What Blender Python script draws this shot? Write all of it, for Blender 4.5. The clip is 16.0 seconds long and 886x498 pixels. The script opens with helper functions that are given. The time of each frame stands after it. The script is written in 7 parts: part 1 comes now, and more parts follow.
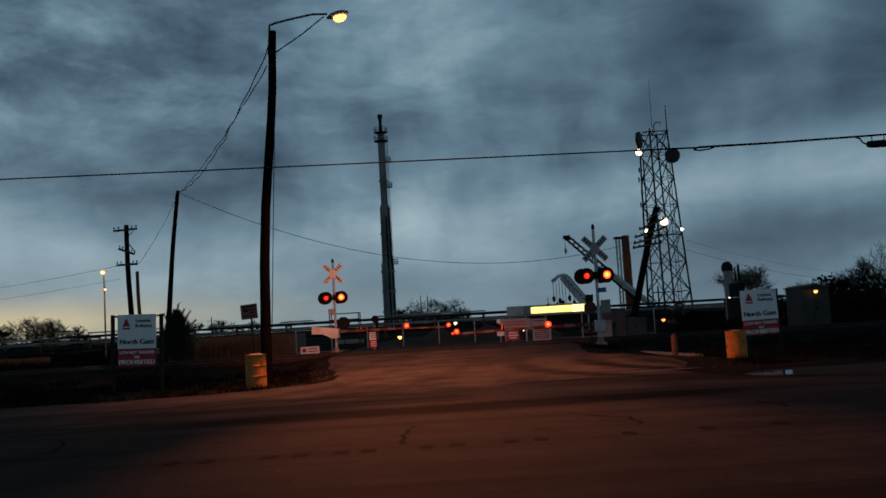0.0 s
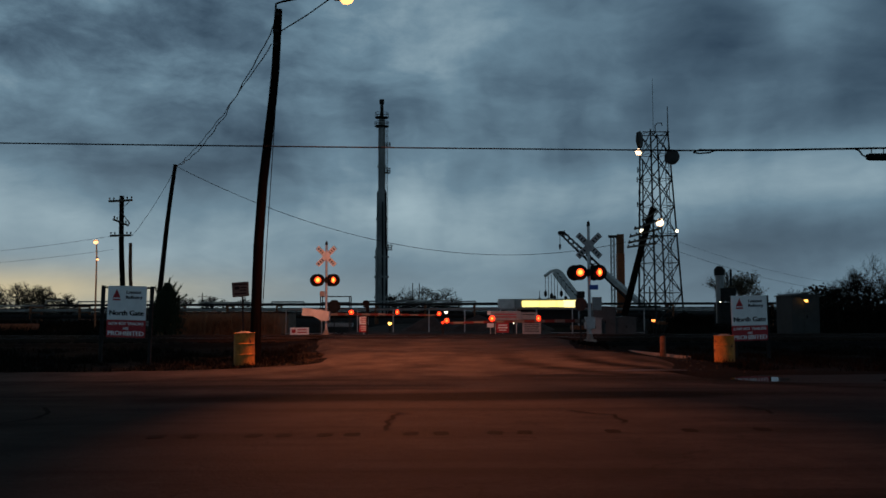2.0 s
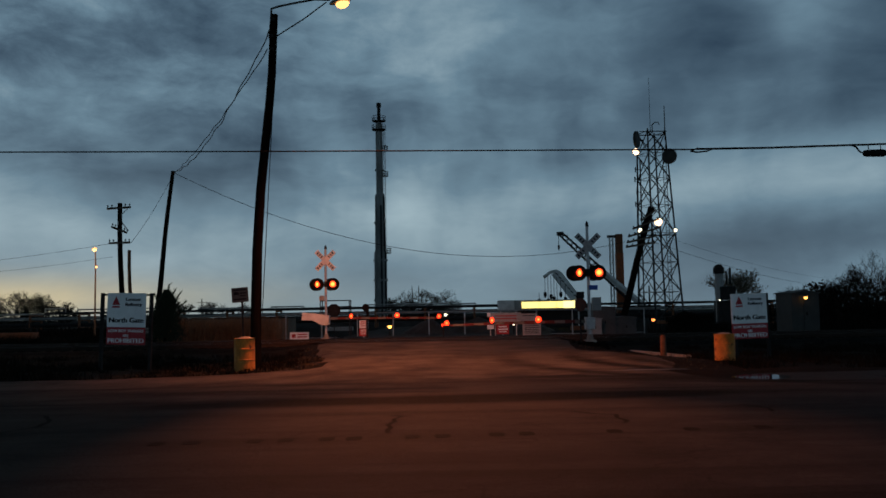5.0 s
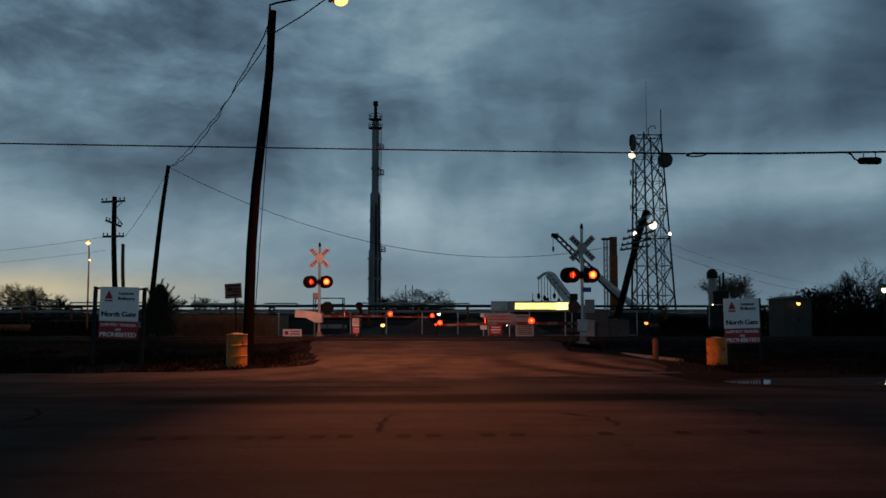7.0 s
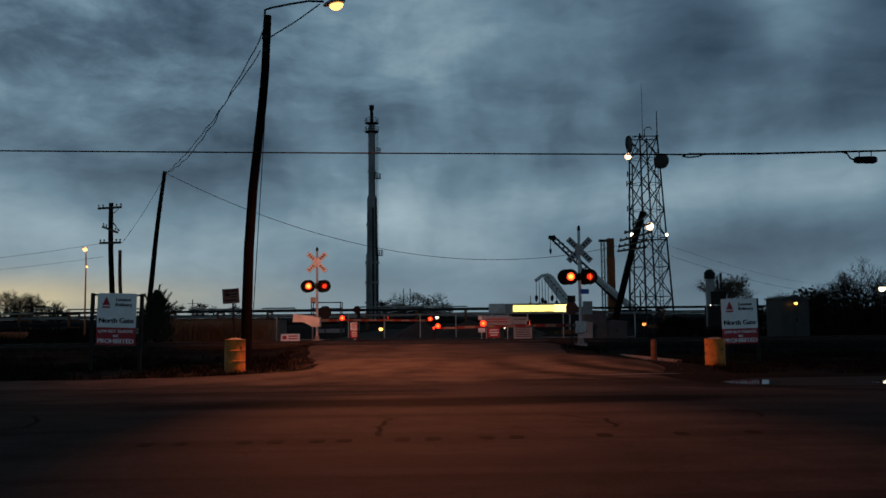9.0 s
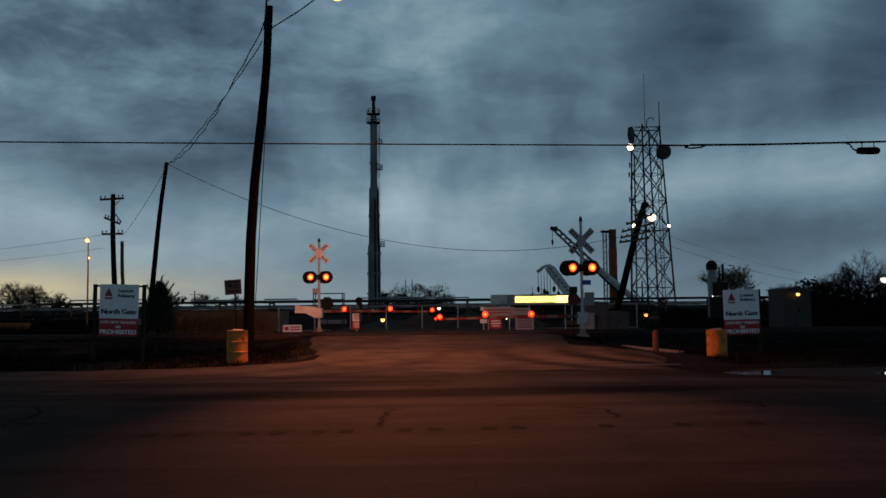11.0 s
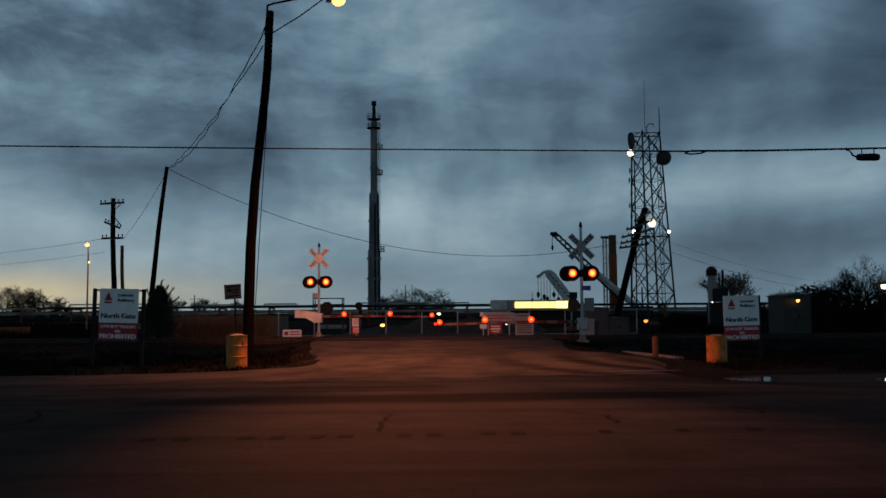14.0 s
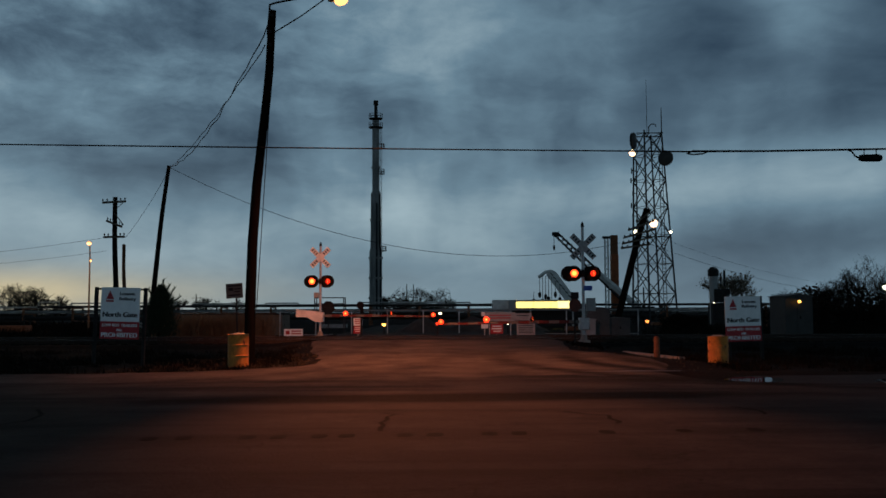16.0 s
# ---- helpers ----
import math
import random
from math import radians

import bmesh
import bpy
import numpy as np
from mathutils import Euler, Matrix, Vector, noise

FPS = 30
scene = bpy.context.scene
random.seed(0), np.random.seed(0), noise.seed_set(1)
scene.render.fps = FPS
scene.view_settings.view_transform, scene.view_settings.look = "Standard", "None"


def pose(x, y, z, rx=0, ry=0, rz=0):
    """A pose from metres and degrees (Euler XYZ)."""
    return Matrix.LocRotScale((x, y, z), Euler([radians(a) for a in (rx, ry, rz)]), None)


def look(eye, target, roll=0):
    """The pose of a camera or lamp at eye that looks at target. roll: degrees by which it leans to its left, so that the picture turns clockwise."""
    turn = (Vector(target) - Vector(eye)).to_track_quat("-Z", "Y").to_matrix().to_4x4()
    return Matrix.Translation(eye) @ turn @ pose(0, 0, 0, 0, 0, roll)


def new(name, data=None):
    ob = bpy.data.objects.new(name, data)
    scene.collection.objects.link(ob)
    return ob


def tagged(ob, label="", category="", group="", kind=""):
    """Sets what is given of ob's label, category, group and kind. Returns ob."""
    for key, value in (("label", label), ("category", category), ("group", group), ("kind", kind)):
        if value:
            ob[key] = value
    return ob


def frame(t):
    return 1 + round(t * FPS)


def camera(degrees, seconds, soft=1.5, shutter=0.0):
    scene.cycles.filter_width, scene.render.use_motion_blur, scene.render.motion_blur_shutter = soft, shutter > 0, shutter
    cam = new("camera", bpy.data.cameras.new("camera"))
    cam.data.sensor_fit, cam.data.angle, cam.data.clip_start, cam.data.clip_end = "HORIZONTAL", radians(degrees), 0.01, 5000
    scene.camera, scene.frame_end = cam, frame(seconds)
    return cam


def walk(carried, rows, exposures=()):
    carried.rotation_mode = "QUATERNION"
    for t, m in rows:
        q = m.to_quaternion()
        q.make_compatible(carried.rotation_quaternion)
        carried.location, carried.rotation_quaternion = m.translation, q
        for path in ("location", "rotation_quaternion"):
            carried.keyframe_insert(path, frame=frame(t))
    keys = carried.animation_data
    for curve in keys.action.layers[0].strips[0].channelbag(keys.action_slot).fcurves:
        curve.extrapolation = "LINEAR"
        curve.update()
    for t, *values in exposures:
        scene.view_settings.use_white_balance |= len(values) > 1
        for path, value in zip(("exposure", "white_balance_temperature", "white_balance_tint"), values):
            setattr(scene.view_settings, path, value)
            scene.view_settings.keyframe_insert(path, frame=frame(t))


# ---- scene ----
# ---- the camera and its way ----
cam = camera(52.8, 16.0, soft=1.6, shutter=0.45)
EYE = (0.0, 0.0, 1.32)
# seconds, pitch, roll, yaw of a camera held in the hand at one spot
TURNS = [
    (0.0, 4.69, 3.32, 1.04), (0.5, 4.51, 3.14, 1.10), (1.0, 4.26, 0.29, 1.01), (1.5, 3.90, -0.03, 0.50),
    (2.0, 3.95, 0.16, 0.44), (2.5, 4.10, 0.57, 0.28), (3.0, 4.20, 0.92, 0.45), (3.5, 4.28, 1.47, 0.22),
    (4.0, 4.24, 1.44, 0.40), (6.5, 4.00, 0.18, 0.06), (7.0, 4.08, 0.00, 0.00), (7.5, 4.02, -0.01, 0.00),
    (8.0, 4.22, -0.11, 0.19), (8.5, 4.39, 0.20, -0.02), (9.0, 4.28, 0.57, -0.13), (11.5, 3.67, 0.51, 0.05),
    (12.0, 3.97, -0.08, 0.14), (12.5, 4.05, 0.12, 0.19), (13.0, 4.13, 0.04, 0.07), (13.5, 4.04, 0.30, 0.00),
    (14.0, 4.04, 0.41, -0.02), (14.5, 4.09, 0.48, -0.06), (15.0, 4.10, 0.43, -0.02), (15.5, 3.98, 0.26, 0.18),
    (16.0, 4.02, 0.24, 0.07)]
walk(cam, [(t, pose(*EYE, 90 + p, r, y)) for t, p, r, y in TURNS])


# ---- sky and light: dusk under broken cloud, sodium street lighting ----
def build_world():
    world = bpy.data.worlds.new("dusk_sky")
    scene.world = world
    world.use_nodes = True
    nt = world.node_tree
    nt.nodes.clear()
    N = nt.nodes.new

    def link(a, b):
        nt.links.new(a, b)

    def val(x, sock):
        if isinstance(x, (int, float)):
            sock.default_value = x
        else:
            link(x, sock)

    def m(op, a, b=0.0, c=0.0):
        n = N("ShaderNodeMath")
        n.operation = op
        val(a, n.inputs[0]), val(b, n.inputs[1]), val(c, n.inputs[2])
        return n.outputs[0]

    def mixc(f, a, b, mode="MIX"):
        n = N("ShaderNodeMix")
        n.data_type, n.blend_type = "RGBA", mode
        val(f, n.inputs[0])
        for x, s in ((a, n.inputs[6]), (b, n.inputs[7])):
            if isinstance(x, tuple):
                s.default_value = (*x, 1)
            else:
                link(x, s)
        return n.outputs[2]

    tc = N("ShaderNodeTexCoord")
    sep = N("ShaderNodeSeparateXYZ")
    link(tc.outputs["Generated"], sep.inputs[0])
    x, y, z = sep.outputs
    az = m("ARCTAN2", x, y)
    el = m("ARCSINE", z)
    flat = N("ShaderNodeCombineXYZ")
    link(az, flat.inputs[0])
    link(el, flat.inputs[1])

    # slow curl of the air, by which all cloud forms are bent
    wn = N("ShaderNodeTexNoise")
    wm = N("ShaderNodeMapping")
    wm.inputs["Scale"].default_value = (1.0, 1.7, 1)
    link(flat.outputs[0], wm.inputs[0])
    link(wm.outputs[0], wn.inputs["Vector"])
    wn.inputs["Scale"].default_value, wn.inputs["Detail"].default_value = 6.5, 3
    bend = N("ShaderNodeVectorMath")
    bend.operation = "MULTIPLY_ADD"
    link(wn.outputs[1], bend.inputs[0])
    bend.inputs[1].default_value = (0.07, 0.045, 0)
    link(flat.outputs[0], bend.inputs[2])

    def clouds(scale, detail, rough, sx=1.0, sy=1.0, turn=0.0, seed=0.0):
        mp = N("ShaderNodeMapping")
        mp.inputs["Scale"].default_value = (sx, sy, 1)
        mp.inputs["Rotation"].default_value = (0, 0, radians(turn))
        mp.inputs["Location"].default_value = (3.7 + seed, 1.3, 0.4 + seed)
        link(bend.outputs[0], mp.inputs[0])
        n = N("ShaderNodeTexNoise")
        link(mp.outputs[0], n.inputs["Vector"])
        n.inputs["Scale"].default_value, n.inputs["Detail"].default_value = scale, detail
        n.inputs["Roughness"].default_value = rough
        return m("SUBTRACT", n.outputs[0], 0.5)

    def bell(a0, e0, wa, we):
        da = m("DIVIDE", m("SUBTRACT", az, a0), wa)
        de = m("DIVIDE", m("SUBTRACT", el, e0), we)
        return m("EXPONENT", m("MULTIPLY", m("ADD", m("MULTIPLY", da, da), m("MULTIPLY", de, de)), -1.0))

    rolls = clouds(5.0, 6, 0.50, 0.75, 1.9)
    ragged = clouds(11.0, 9, 0.60, 0.7, 1.5, 8, 2.0)
    virga = clouds(8.0, 3, 0.45, 1.9, 0.7, -14, 5.0)
    torn = m("ADD", m("MULTIPLY", bell(-0.42, 0.29, 0.40, 0.12), 1.25), 0.42)
    v = m("ADD", m("MULTIPLY", rolls, 0.72), m("MULTIPLY", m("MULTIPLY", ragged, torn), 0.95))
    v = m("ADD", v, m("MULTIPLY", m("MULTIPLY", virga, m("ADD", bell(0.02, 0.18, 0.45, 0.12), 0.08)), 0.62))
    v = m("ADD", v, 0.50)
    fine = m("ADD", ragged, 0.5)
    # cloud banks and thin places: azimuth, elevation, widths, weight
    banks = [
        (0.382, 0.308, 0.045, 0.060, 0.30), (0.022, 0.307, 0.08, 0.04, 0.10), (-0.03, 0.128, 0.09, 0.06, 0.15),
        (0.137, 0.129, 0.07, 0.03, 0.16), (0.411, 0.142, 0.10, 0.035, 0.26), (-0.42, 0.231, 0.11, 0.028, 0.20),
        (-0.46, 0.097, 0.10, 0.045, 0.16), (-0.16, 0.12, 0.10, 0.04, 0.07), (-0.35, 0.285, 0.13, 0.03, -0.18), (-0.29, 0.155, 0.16, 0.03, -0.16),
        (0.055, 0.231, 0.11, 0.04, -0.06), (0.42, 0.078, 0.17, 0.030, -0.30), (0.443, 0.225, 0.05, 0.04, -0.10),
        (-0.12, 0.066, 0.16, 0.04, 0.08), (-0.46, 0.339, 0.10, 0.025, -0.16), (0.25, 0.24, 0.05, 0.06, -0.08),
        (0.28, 0.32, 0.07, 0.05, -0.18), (0.48, 0.31, 0.05, 0.07, -0.16), (-0.30, 0.06, 0.10, 0.03, 0.14),
        (0.40, 0.25, 0.16, 0.07, -0.24), (-0.13, 0.24, 0.09, 0.04, -0.05),
        (-0.38, 0.10, 0.20, 0.038, 0.15), (-0.36, 0.27, 0.17, 0.045, -0.12), (-0.05, 0.32, 0.14, 0.06, 0.07),
        (0.22, 0.125, 0.09, 0.04, 0.10), (0.31, 0.130, 0.08, 0.030, 0.13)]
    for a0, e0, wa, we, k in banks:
        g = bell(a0, e0, wa, we)
        v = m("ADD", v, m("MULTIPLY", g, k))
    ramp = N("ShaderNodeValToRGB")
    link(v, ramp.inputs[0])
    cr = ramp.color_ramp
    cr.elements[0].position, cr.elements[0].color = 0.08, (0.024, 0.050, 0.084, 1)
    cr.elements[1].position, cr.elements[1].color = 0.98, (0.34, 0.46, 0.52, 1)
    for p, c in ((0.34, (0.066, 0.117, 0.168)), (0.58, (0.128, 0.215, 0.284))):
        e = cr.elements.new(p)
        e.color = (*c, 1)
    col = ramp.outputs[0]
    # paler air towards the horizon, and the last yellow light low on one side
    def fade(v, lo, hi, a, b):
        n = N("ShaderNodeMapRange")
        n.interpolation_type = "SMOOTHSTEP"
        link(v, n.inputs[0])
        for q, w in zip((1, 2, 3, 4), (lo, hi, a, b)):
            n.inputs[q].default_value = w
        return n.outputs[0]

    low = m("EXPONENT", m("MULTIPLY", m("MAXIMUM", el, 0.0), -22.0))
    low = m("MULTIPLY", low, fade(az, 0.12, 0.42, 0.58, 0.20))
    col = mixc(low, col, (0.24, 0.33, 0.37))
    glow = bell(-0.58, 0.022, 0.27, 0.022)
    col = mixc(m("MULTIPLY", glow, m("ADD", m("MULTIPLY", fine, 0.9), 0.45)), col, (0.72, 0.60, 0.34))
    col = mixc(m("LESS_THAN", z, -0.003), col, (0.012, 0.013, 0.015))
    # unseen sky overhead dimmed to cut ambient light, and sky behind the camera brightened
    toward = m("ADD", m("MULTIPLY", y, 0.94), m("MULTIPLY", x, -0.34))
    k = m("MULTIPLY", fade(toward, -0.3, 0.70, 1.15, 1.0), fade(z, 0.36, 0.62, 1.0, 0.05))
    dim = N("ShaderNodeCombineXYZ")
    for i in range(3):
        link(k, dim.inputs[i])
    col = mixc(1.0, col, dim.outputs[0], "MULTIPLY")
    sky = N("ShaderNodeTexSky")
    sky.sky_type, sky.sun_disc = "NISHITA", False
    sky.sun_elevation, sky.sun_rotation = radians(-1.5), radians(-38)
    col = mixc(0.02, col, sky.outputs[0], "ADD")
    bg = N("ShaderNodeBackground")
    link(col, bg.inputs[0])
    bg.inputs[1].default_value = 1.0
    out = N("ShaderNodeOutputWorld")
    link(bg.outputs[0], out.inputs[0])


build_world()
scene.view_settings.exposure = 0.0


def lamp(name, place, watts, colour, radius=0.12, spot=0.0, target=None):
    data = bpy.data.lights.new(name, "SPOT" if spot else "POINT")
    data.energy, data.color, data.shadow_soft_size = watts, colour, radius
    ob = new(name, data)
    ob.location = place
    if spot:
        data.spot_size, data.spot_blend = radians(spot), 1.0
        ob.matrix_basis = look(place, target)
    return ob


SODIUM = (1.0, 0.262, 0.104)
lamp("street_light", (-2.87, 24.44, 9.76), 9000, SODIUM, 0.15, 106, (-0.4, 23.4, 0))
lamp("street_light_road_beam", (-2.87, 24.44, 9.76), 11500, SODIUM, 0.15, 30, (0.4, 10.6, 0))
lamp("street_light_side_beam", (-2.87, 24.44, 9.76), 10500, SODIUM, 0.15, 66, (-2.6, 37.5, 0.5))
lamp("yard_light", (-23.5, 57.4, 5.6), 600, (1.0, 0.42, 0.16), 0.12)
lamp("tower_flood_light", (25.5, 107.9, 11.9), 420, (1.0, 0.72, 0.46), 0.2)


# ---- materials ----
def mat(name, base, rough=0.6, metal=0.0, var=0.25, scale=6.0, bump=0.15, fine=60.0, tint=None, stretch=(1, 1, 1),
        isl=False, coat=0.0, spec=0.3):
    """A surface with large stains (scale) and small grain (fine), in metres of the object's own space."""
    mt = bpy.data.materials.new(name)
    mt.use_nodes = True
    nt = mt.node_tree
    bs = nt.nodes["Principled BSDF"]
    N, L = nt.nodes.new, nt.links.new
    tc = N("ShaderNodeTexCoord")
    mp = N("ShaderNodeMapping")
    mp.inputs["Scale"].default_value = stretch
    L(tc.outputs["Object"], mp.inputs[0])
    n1, n2 = N("ShaderNodeTexNoise"), N("ShaderNodeTexNoise")
    for n, s, d in ((n1, scale, 5), (n2, fine, 3)):
        L(mp.outputs[0], n.inputs["Vector"])
        n.inputs["Scale"].default_value, n.inputs["Detail"].default_value = s, d
        n.inputs["Roughness"].default_value = 0.62
    mr = N("ShaderNodeMapRange")
    mr.inputs[1].default_value, mr.inputs[2].default_value = 0.32, 0.68
    L(n1.outputs[0], mr.inputs[0])
    dark = tuple(c * (1 - var) for c in base)
    light = tint or tuple(min(1, c * (1 + var)) for c in base)
    mx = N("ShaderNodeMix")
    mx.data_type = "RGBA"
    mx.inputs[6].default_value, mx.inputs[7].default_value = (*dark, 1), (*light, 1)
    L(mr.outputs[0], mx.inputs[0])
    m2 = N("ShaderNodeMix")
    m2.data_type, m2.blend_type = "RGBA", "OVERLAY"
    m2.inputs[0].default_value = min(0.8, var * 1.4)
    L(mx.outputs[2], m2.inputs[6])
    L(n2.outputs[0], m2.inputs[7])
    L(m2.outputs[2], bs.inputs["Base Color"])
    rr = N("ShaderNodeMapRange")
    rr.inputs[3].default_value, rr.inputs[4].default_value = max(0.03, rough - 0.12), min(1, rough + 0.12)
    L(n1.outputs[0], rr.inputs[0])
    L(rr.outputs[0], bs.inputs["Roughness"])
    bs.inputs["Metallic"].default_value = metal
    bs.inputs["Coat Weight"].default_value = coat
    bs.inputs["Specular IOR Level"].default_value = spec
    if bump:
        bp = N("ShaderNodeBump")
        bp.inputs["Strength"].default_value, bp.inputs["Distance"].default_value = bump, 0.02
        L(n2.outputs[0], bp.inputs["Height"])
        L(bp.outputs[0], bs.inputs["Normal"])
    return mt


def glow(name, colour, power, base=(0.3, 0.3, 0.3)):
    mt = bpy.data.materials.new(name)
    mt.use_nodes = True
    bs = mt.node_tree.nodes["Principled BSDF"]
    bs.inputs["Base Color"].default_value = (*base, 1)
    bs.inputs["Emission Color"].default_value = (*colour, 1)
    bs.inputs["Emission Strength"].default_value = power
    bs.inputs["Roughness"].default_value = 0.3
    return mt


def road_mat(name, base, streaks, dust, along=(0.10, 1.3, 1)):
    """Old pavement: aggregate grain, long dark wheel streaks across, dusty pale places, fine cracks."""
    mt = mat(name, base, 0.88, 0, 0.48, 0.9, 0.9, 28, spec=0.05)
    nt = mt.node_tree
    bs = nt.nodes["Principled BSDF"]
    N, L = nt.nodes.new, nt.links.new
    old = bs.inputs["Base Color"].links[0].from_socket
    tc = N("ShaderNodeTexCoord")

    def noise_at(sc, scale, detail, dist=0.0):
        mp = N("ShaderNodeMapping")
        mp.inputs["Scale"].default_value = sc
        L(tc.outputs["Object"], mp.inputs[0])
        n = N("ShaderNodeTexNoise")
        L(mp.outputs[0], n.inputs["Vector"])
        n.inputs["Scale"].default_value, n.inputs["Detail"].default_value = scale, detail
        n.inputs["Distortion"].default_value = dist
        return n.outputs[0]

    def over(col, fac, lo, hi, colour, amount):
        mr = N("ShaderNodeMapRange")
        mr.inputs[1].default_value, mr.inputs[2].default_value, mr.inputs[4].default_value = lo, hi, amount
        L(fac, mr.inputs[0])
        mx = N("ShaderNodeMix")
        mx.data_type = "RGBA"
        L(mr.outputs[0], mx.inputs[0])
        L(col, mx.inputs[6])
        mx.inputs[7].default_value = (*colour, 1)
        return mx.outputs[2]

    c = over(old, noise_at(along, 1.0, 6, 0.6), 0.48, 0.66, tuple(b * 0.25 for b in base), streaks)
    c = over(c, noise_at((0.25, 0.5, 1), 1.0, 7, 0.8), 0.50, 0.72, tuple(min(1, b * 1.9) for b in base), dust)
    # tyre marks of lorries that turn between the access road and the main road, and dirt along the road's edge
    sp = N("ShaderNodeSeparateXYZ")
    L(tc.outputs["Object"], sp.inputs[0])

    def m(op, a, b=0.0):
        n = N("ShaderNodeMath")
        n.operation = op
        for v, s in ((a, n.inputs[0]), (b, n.inputs[1])):
            if isinstance(v, (int, float)):
                s.default_value = v
            else:
                L(v, s)
        return n.outputs[0]

    def bell(v, mid, wide):
        d = m("DIVIDE", m("SUBTRACT", v, mid), wide)
        return m("EXPONENT", m("MULTIPLY", m("MULTIPLY", d, d), -1.0))

    px, py = sp.outputs[0], sp.outputs[1]
    marks = m("MULTIPLY", m("MULTIPLY", bell(m("SUBTRACT", py, m("MULTIPLY", px, 0.08)), 14.0, 0.75), m("ADD", bell(px, 0.5, 4.0), 0.35)), 1.25)
    marks = m("MAXIMUM", marks, m("MULTIPLY", m("MULTIPLY", bell(px, 7.5, 4.6), bell(py, 17.9, 1.6)), 1.2))
    for cx, cy, rad, wide, k in ((12.5, 25.5, 9.0, 0.45, 1.0), (12.5, 25.5, 10.9, 0.5, 0.8), (12.5, 25.5, 7.6, 0.5, 0.9), (-11.5, 25.0, 9.4, 0.4, 0.35), (-11.5, 25.0, 11.4, 0.4, 0.35)):
        dx, dy = m("SUBTRACT", px, cx), m("SUBTRACT", py, cy)
        r = m("SQRT", m("ADD", m("MULTIPLY", dx, dx), m("MULTIPLY", dy, dy)))
        near = m("MULTIPLY", m("LESS_THAN", m("MULTIPLY", dx, 1.0 if cx > 0 else -1.0), 4.0), bell(m("MAXIMUM", dy, -3.0), -3.0, 6.0))
        marks = m("MAXIMUM", marks, m("MULTIPLY", m("MULTIPLY", bell(r, rad, wide), near), k))
    marks = m("MULTIPLY", marks, m("ADD", noise_at((0.5, 1.1, 1), 1.2, 6, 0.5), 0.25))
    c = over(c, marks, 0.10, 0.75, tuple(b * 0.16 for b in base), 0.95)
    dull = m("MULTIPLY", m("SUBTRACT", 1.0, m("MINIMUM", m("MULTIPLY", marks, 0.9), 0.55)), 0.05)
    L(dull, bs.inputs["Specular IOR Level"])
    vo = N("ShaderNodeTexVoronoi")
    vo.feature = "DISTANCE_TO_EDGE"
    mp = N("ShaderNodeMapping")
    mp.inputs["Scale"].default_value = (0.28, 0.42, 1)
    L(tc.outputs["Object"], mp.inputs[0])
    w = N("ShaderNodeTexNoise")
    L(mp.outputs[0], w.inputs["Vector"])
    w.inputs["Scale"].default_value, w.inputs["Detail"].default_value = 3.0, 5
    add = N("ShaderNodeMix")
    add.data_type, add.blend_type = "RGBA", "ADD"
    add.inputs[0].default_value = 0.5
    L(mp.outputs[0], add.inputs[6])
    L(w.outputs[1], add.inputs[7])
    L(add.outputs[2], vo.inputs["Vector"])
    vo.inputs["Scale"].default_value = 1.0
    crack = N("ShaderNodeMapRange")
    crack.inputs[1].default_value, crack.inputs[2].default_value = 0.0, 0.008
    crack.inputs[3].default_value, crack.inputs[4].default_value = 0.55, 0.0
    L(vo.outputs["Distance"], crack.inputs[0])
    mx = N("ShaderNodeMix")
    mx.data_type = "RGBA"
    L(crack.outputs[0], mx.inputs[0])
    L(c, mx.inputs[6])
    mx.inputs[7].default_value = (*(b * 0.2 for b in base), 1)
    L(mx.outputs[2], bs.inputs["Base Color"])
    return mt


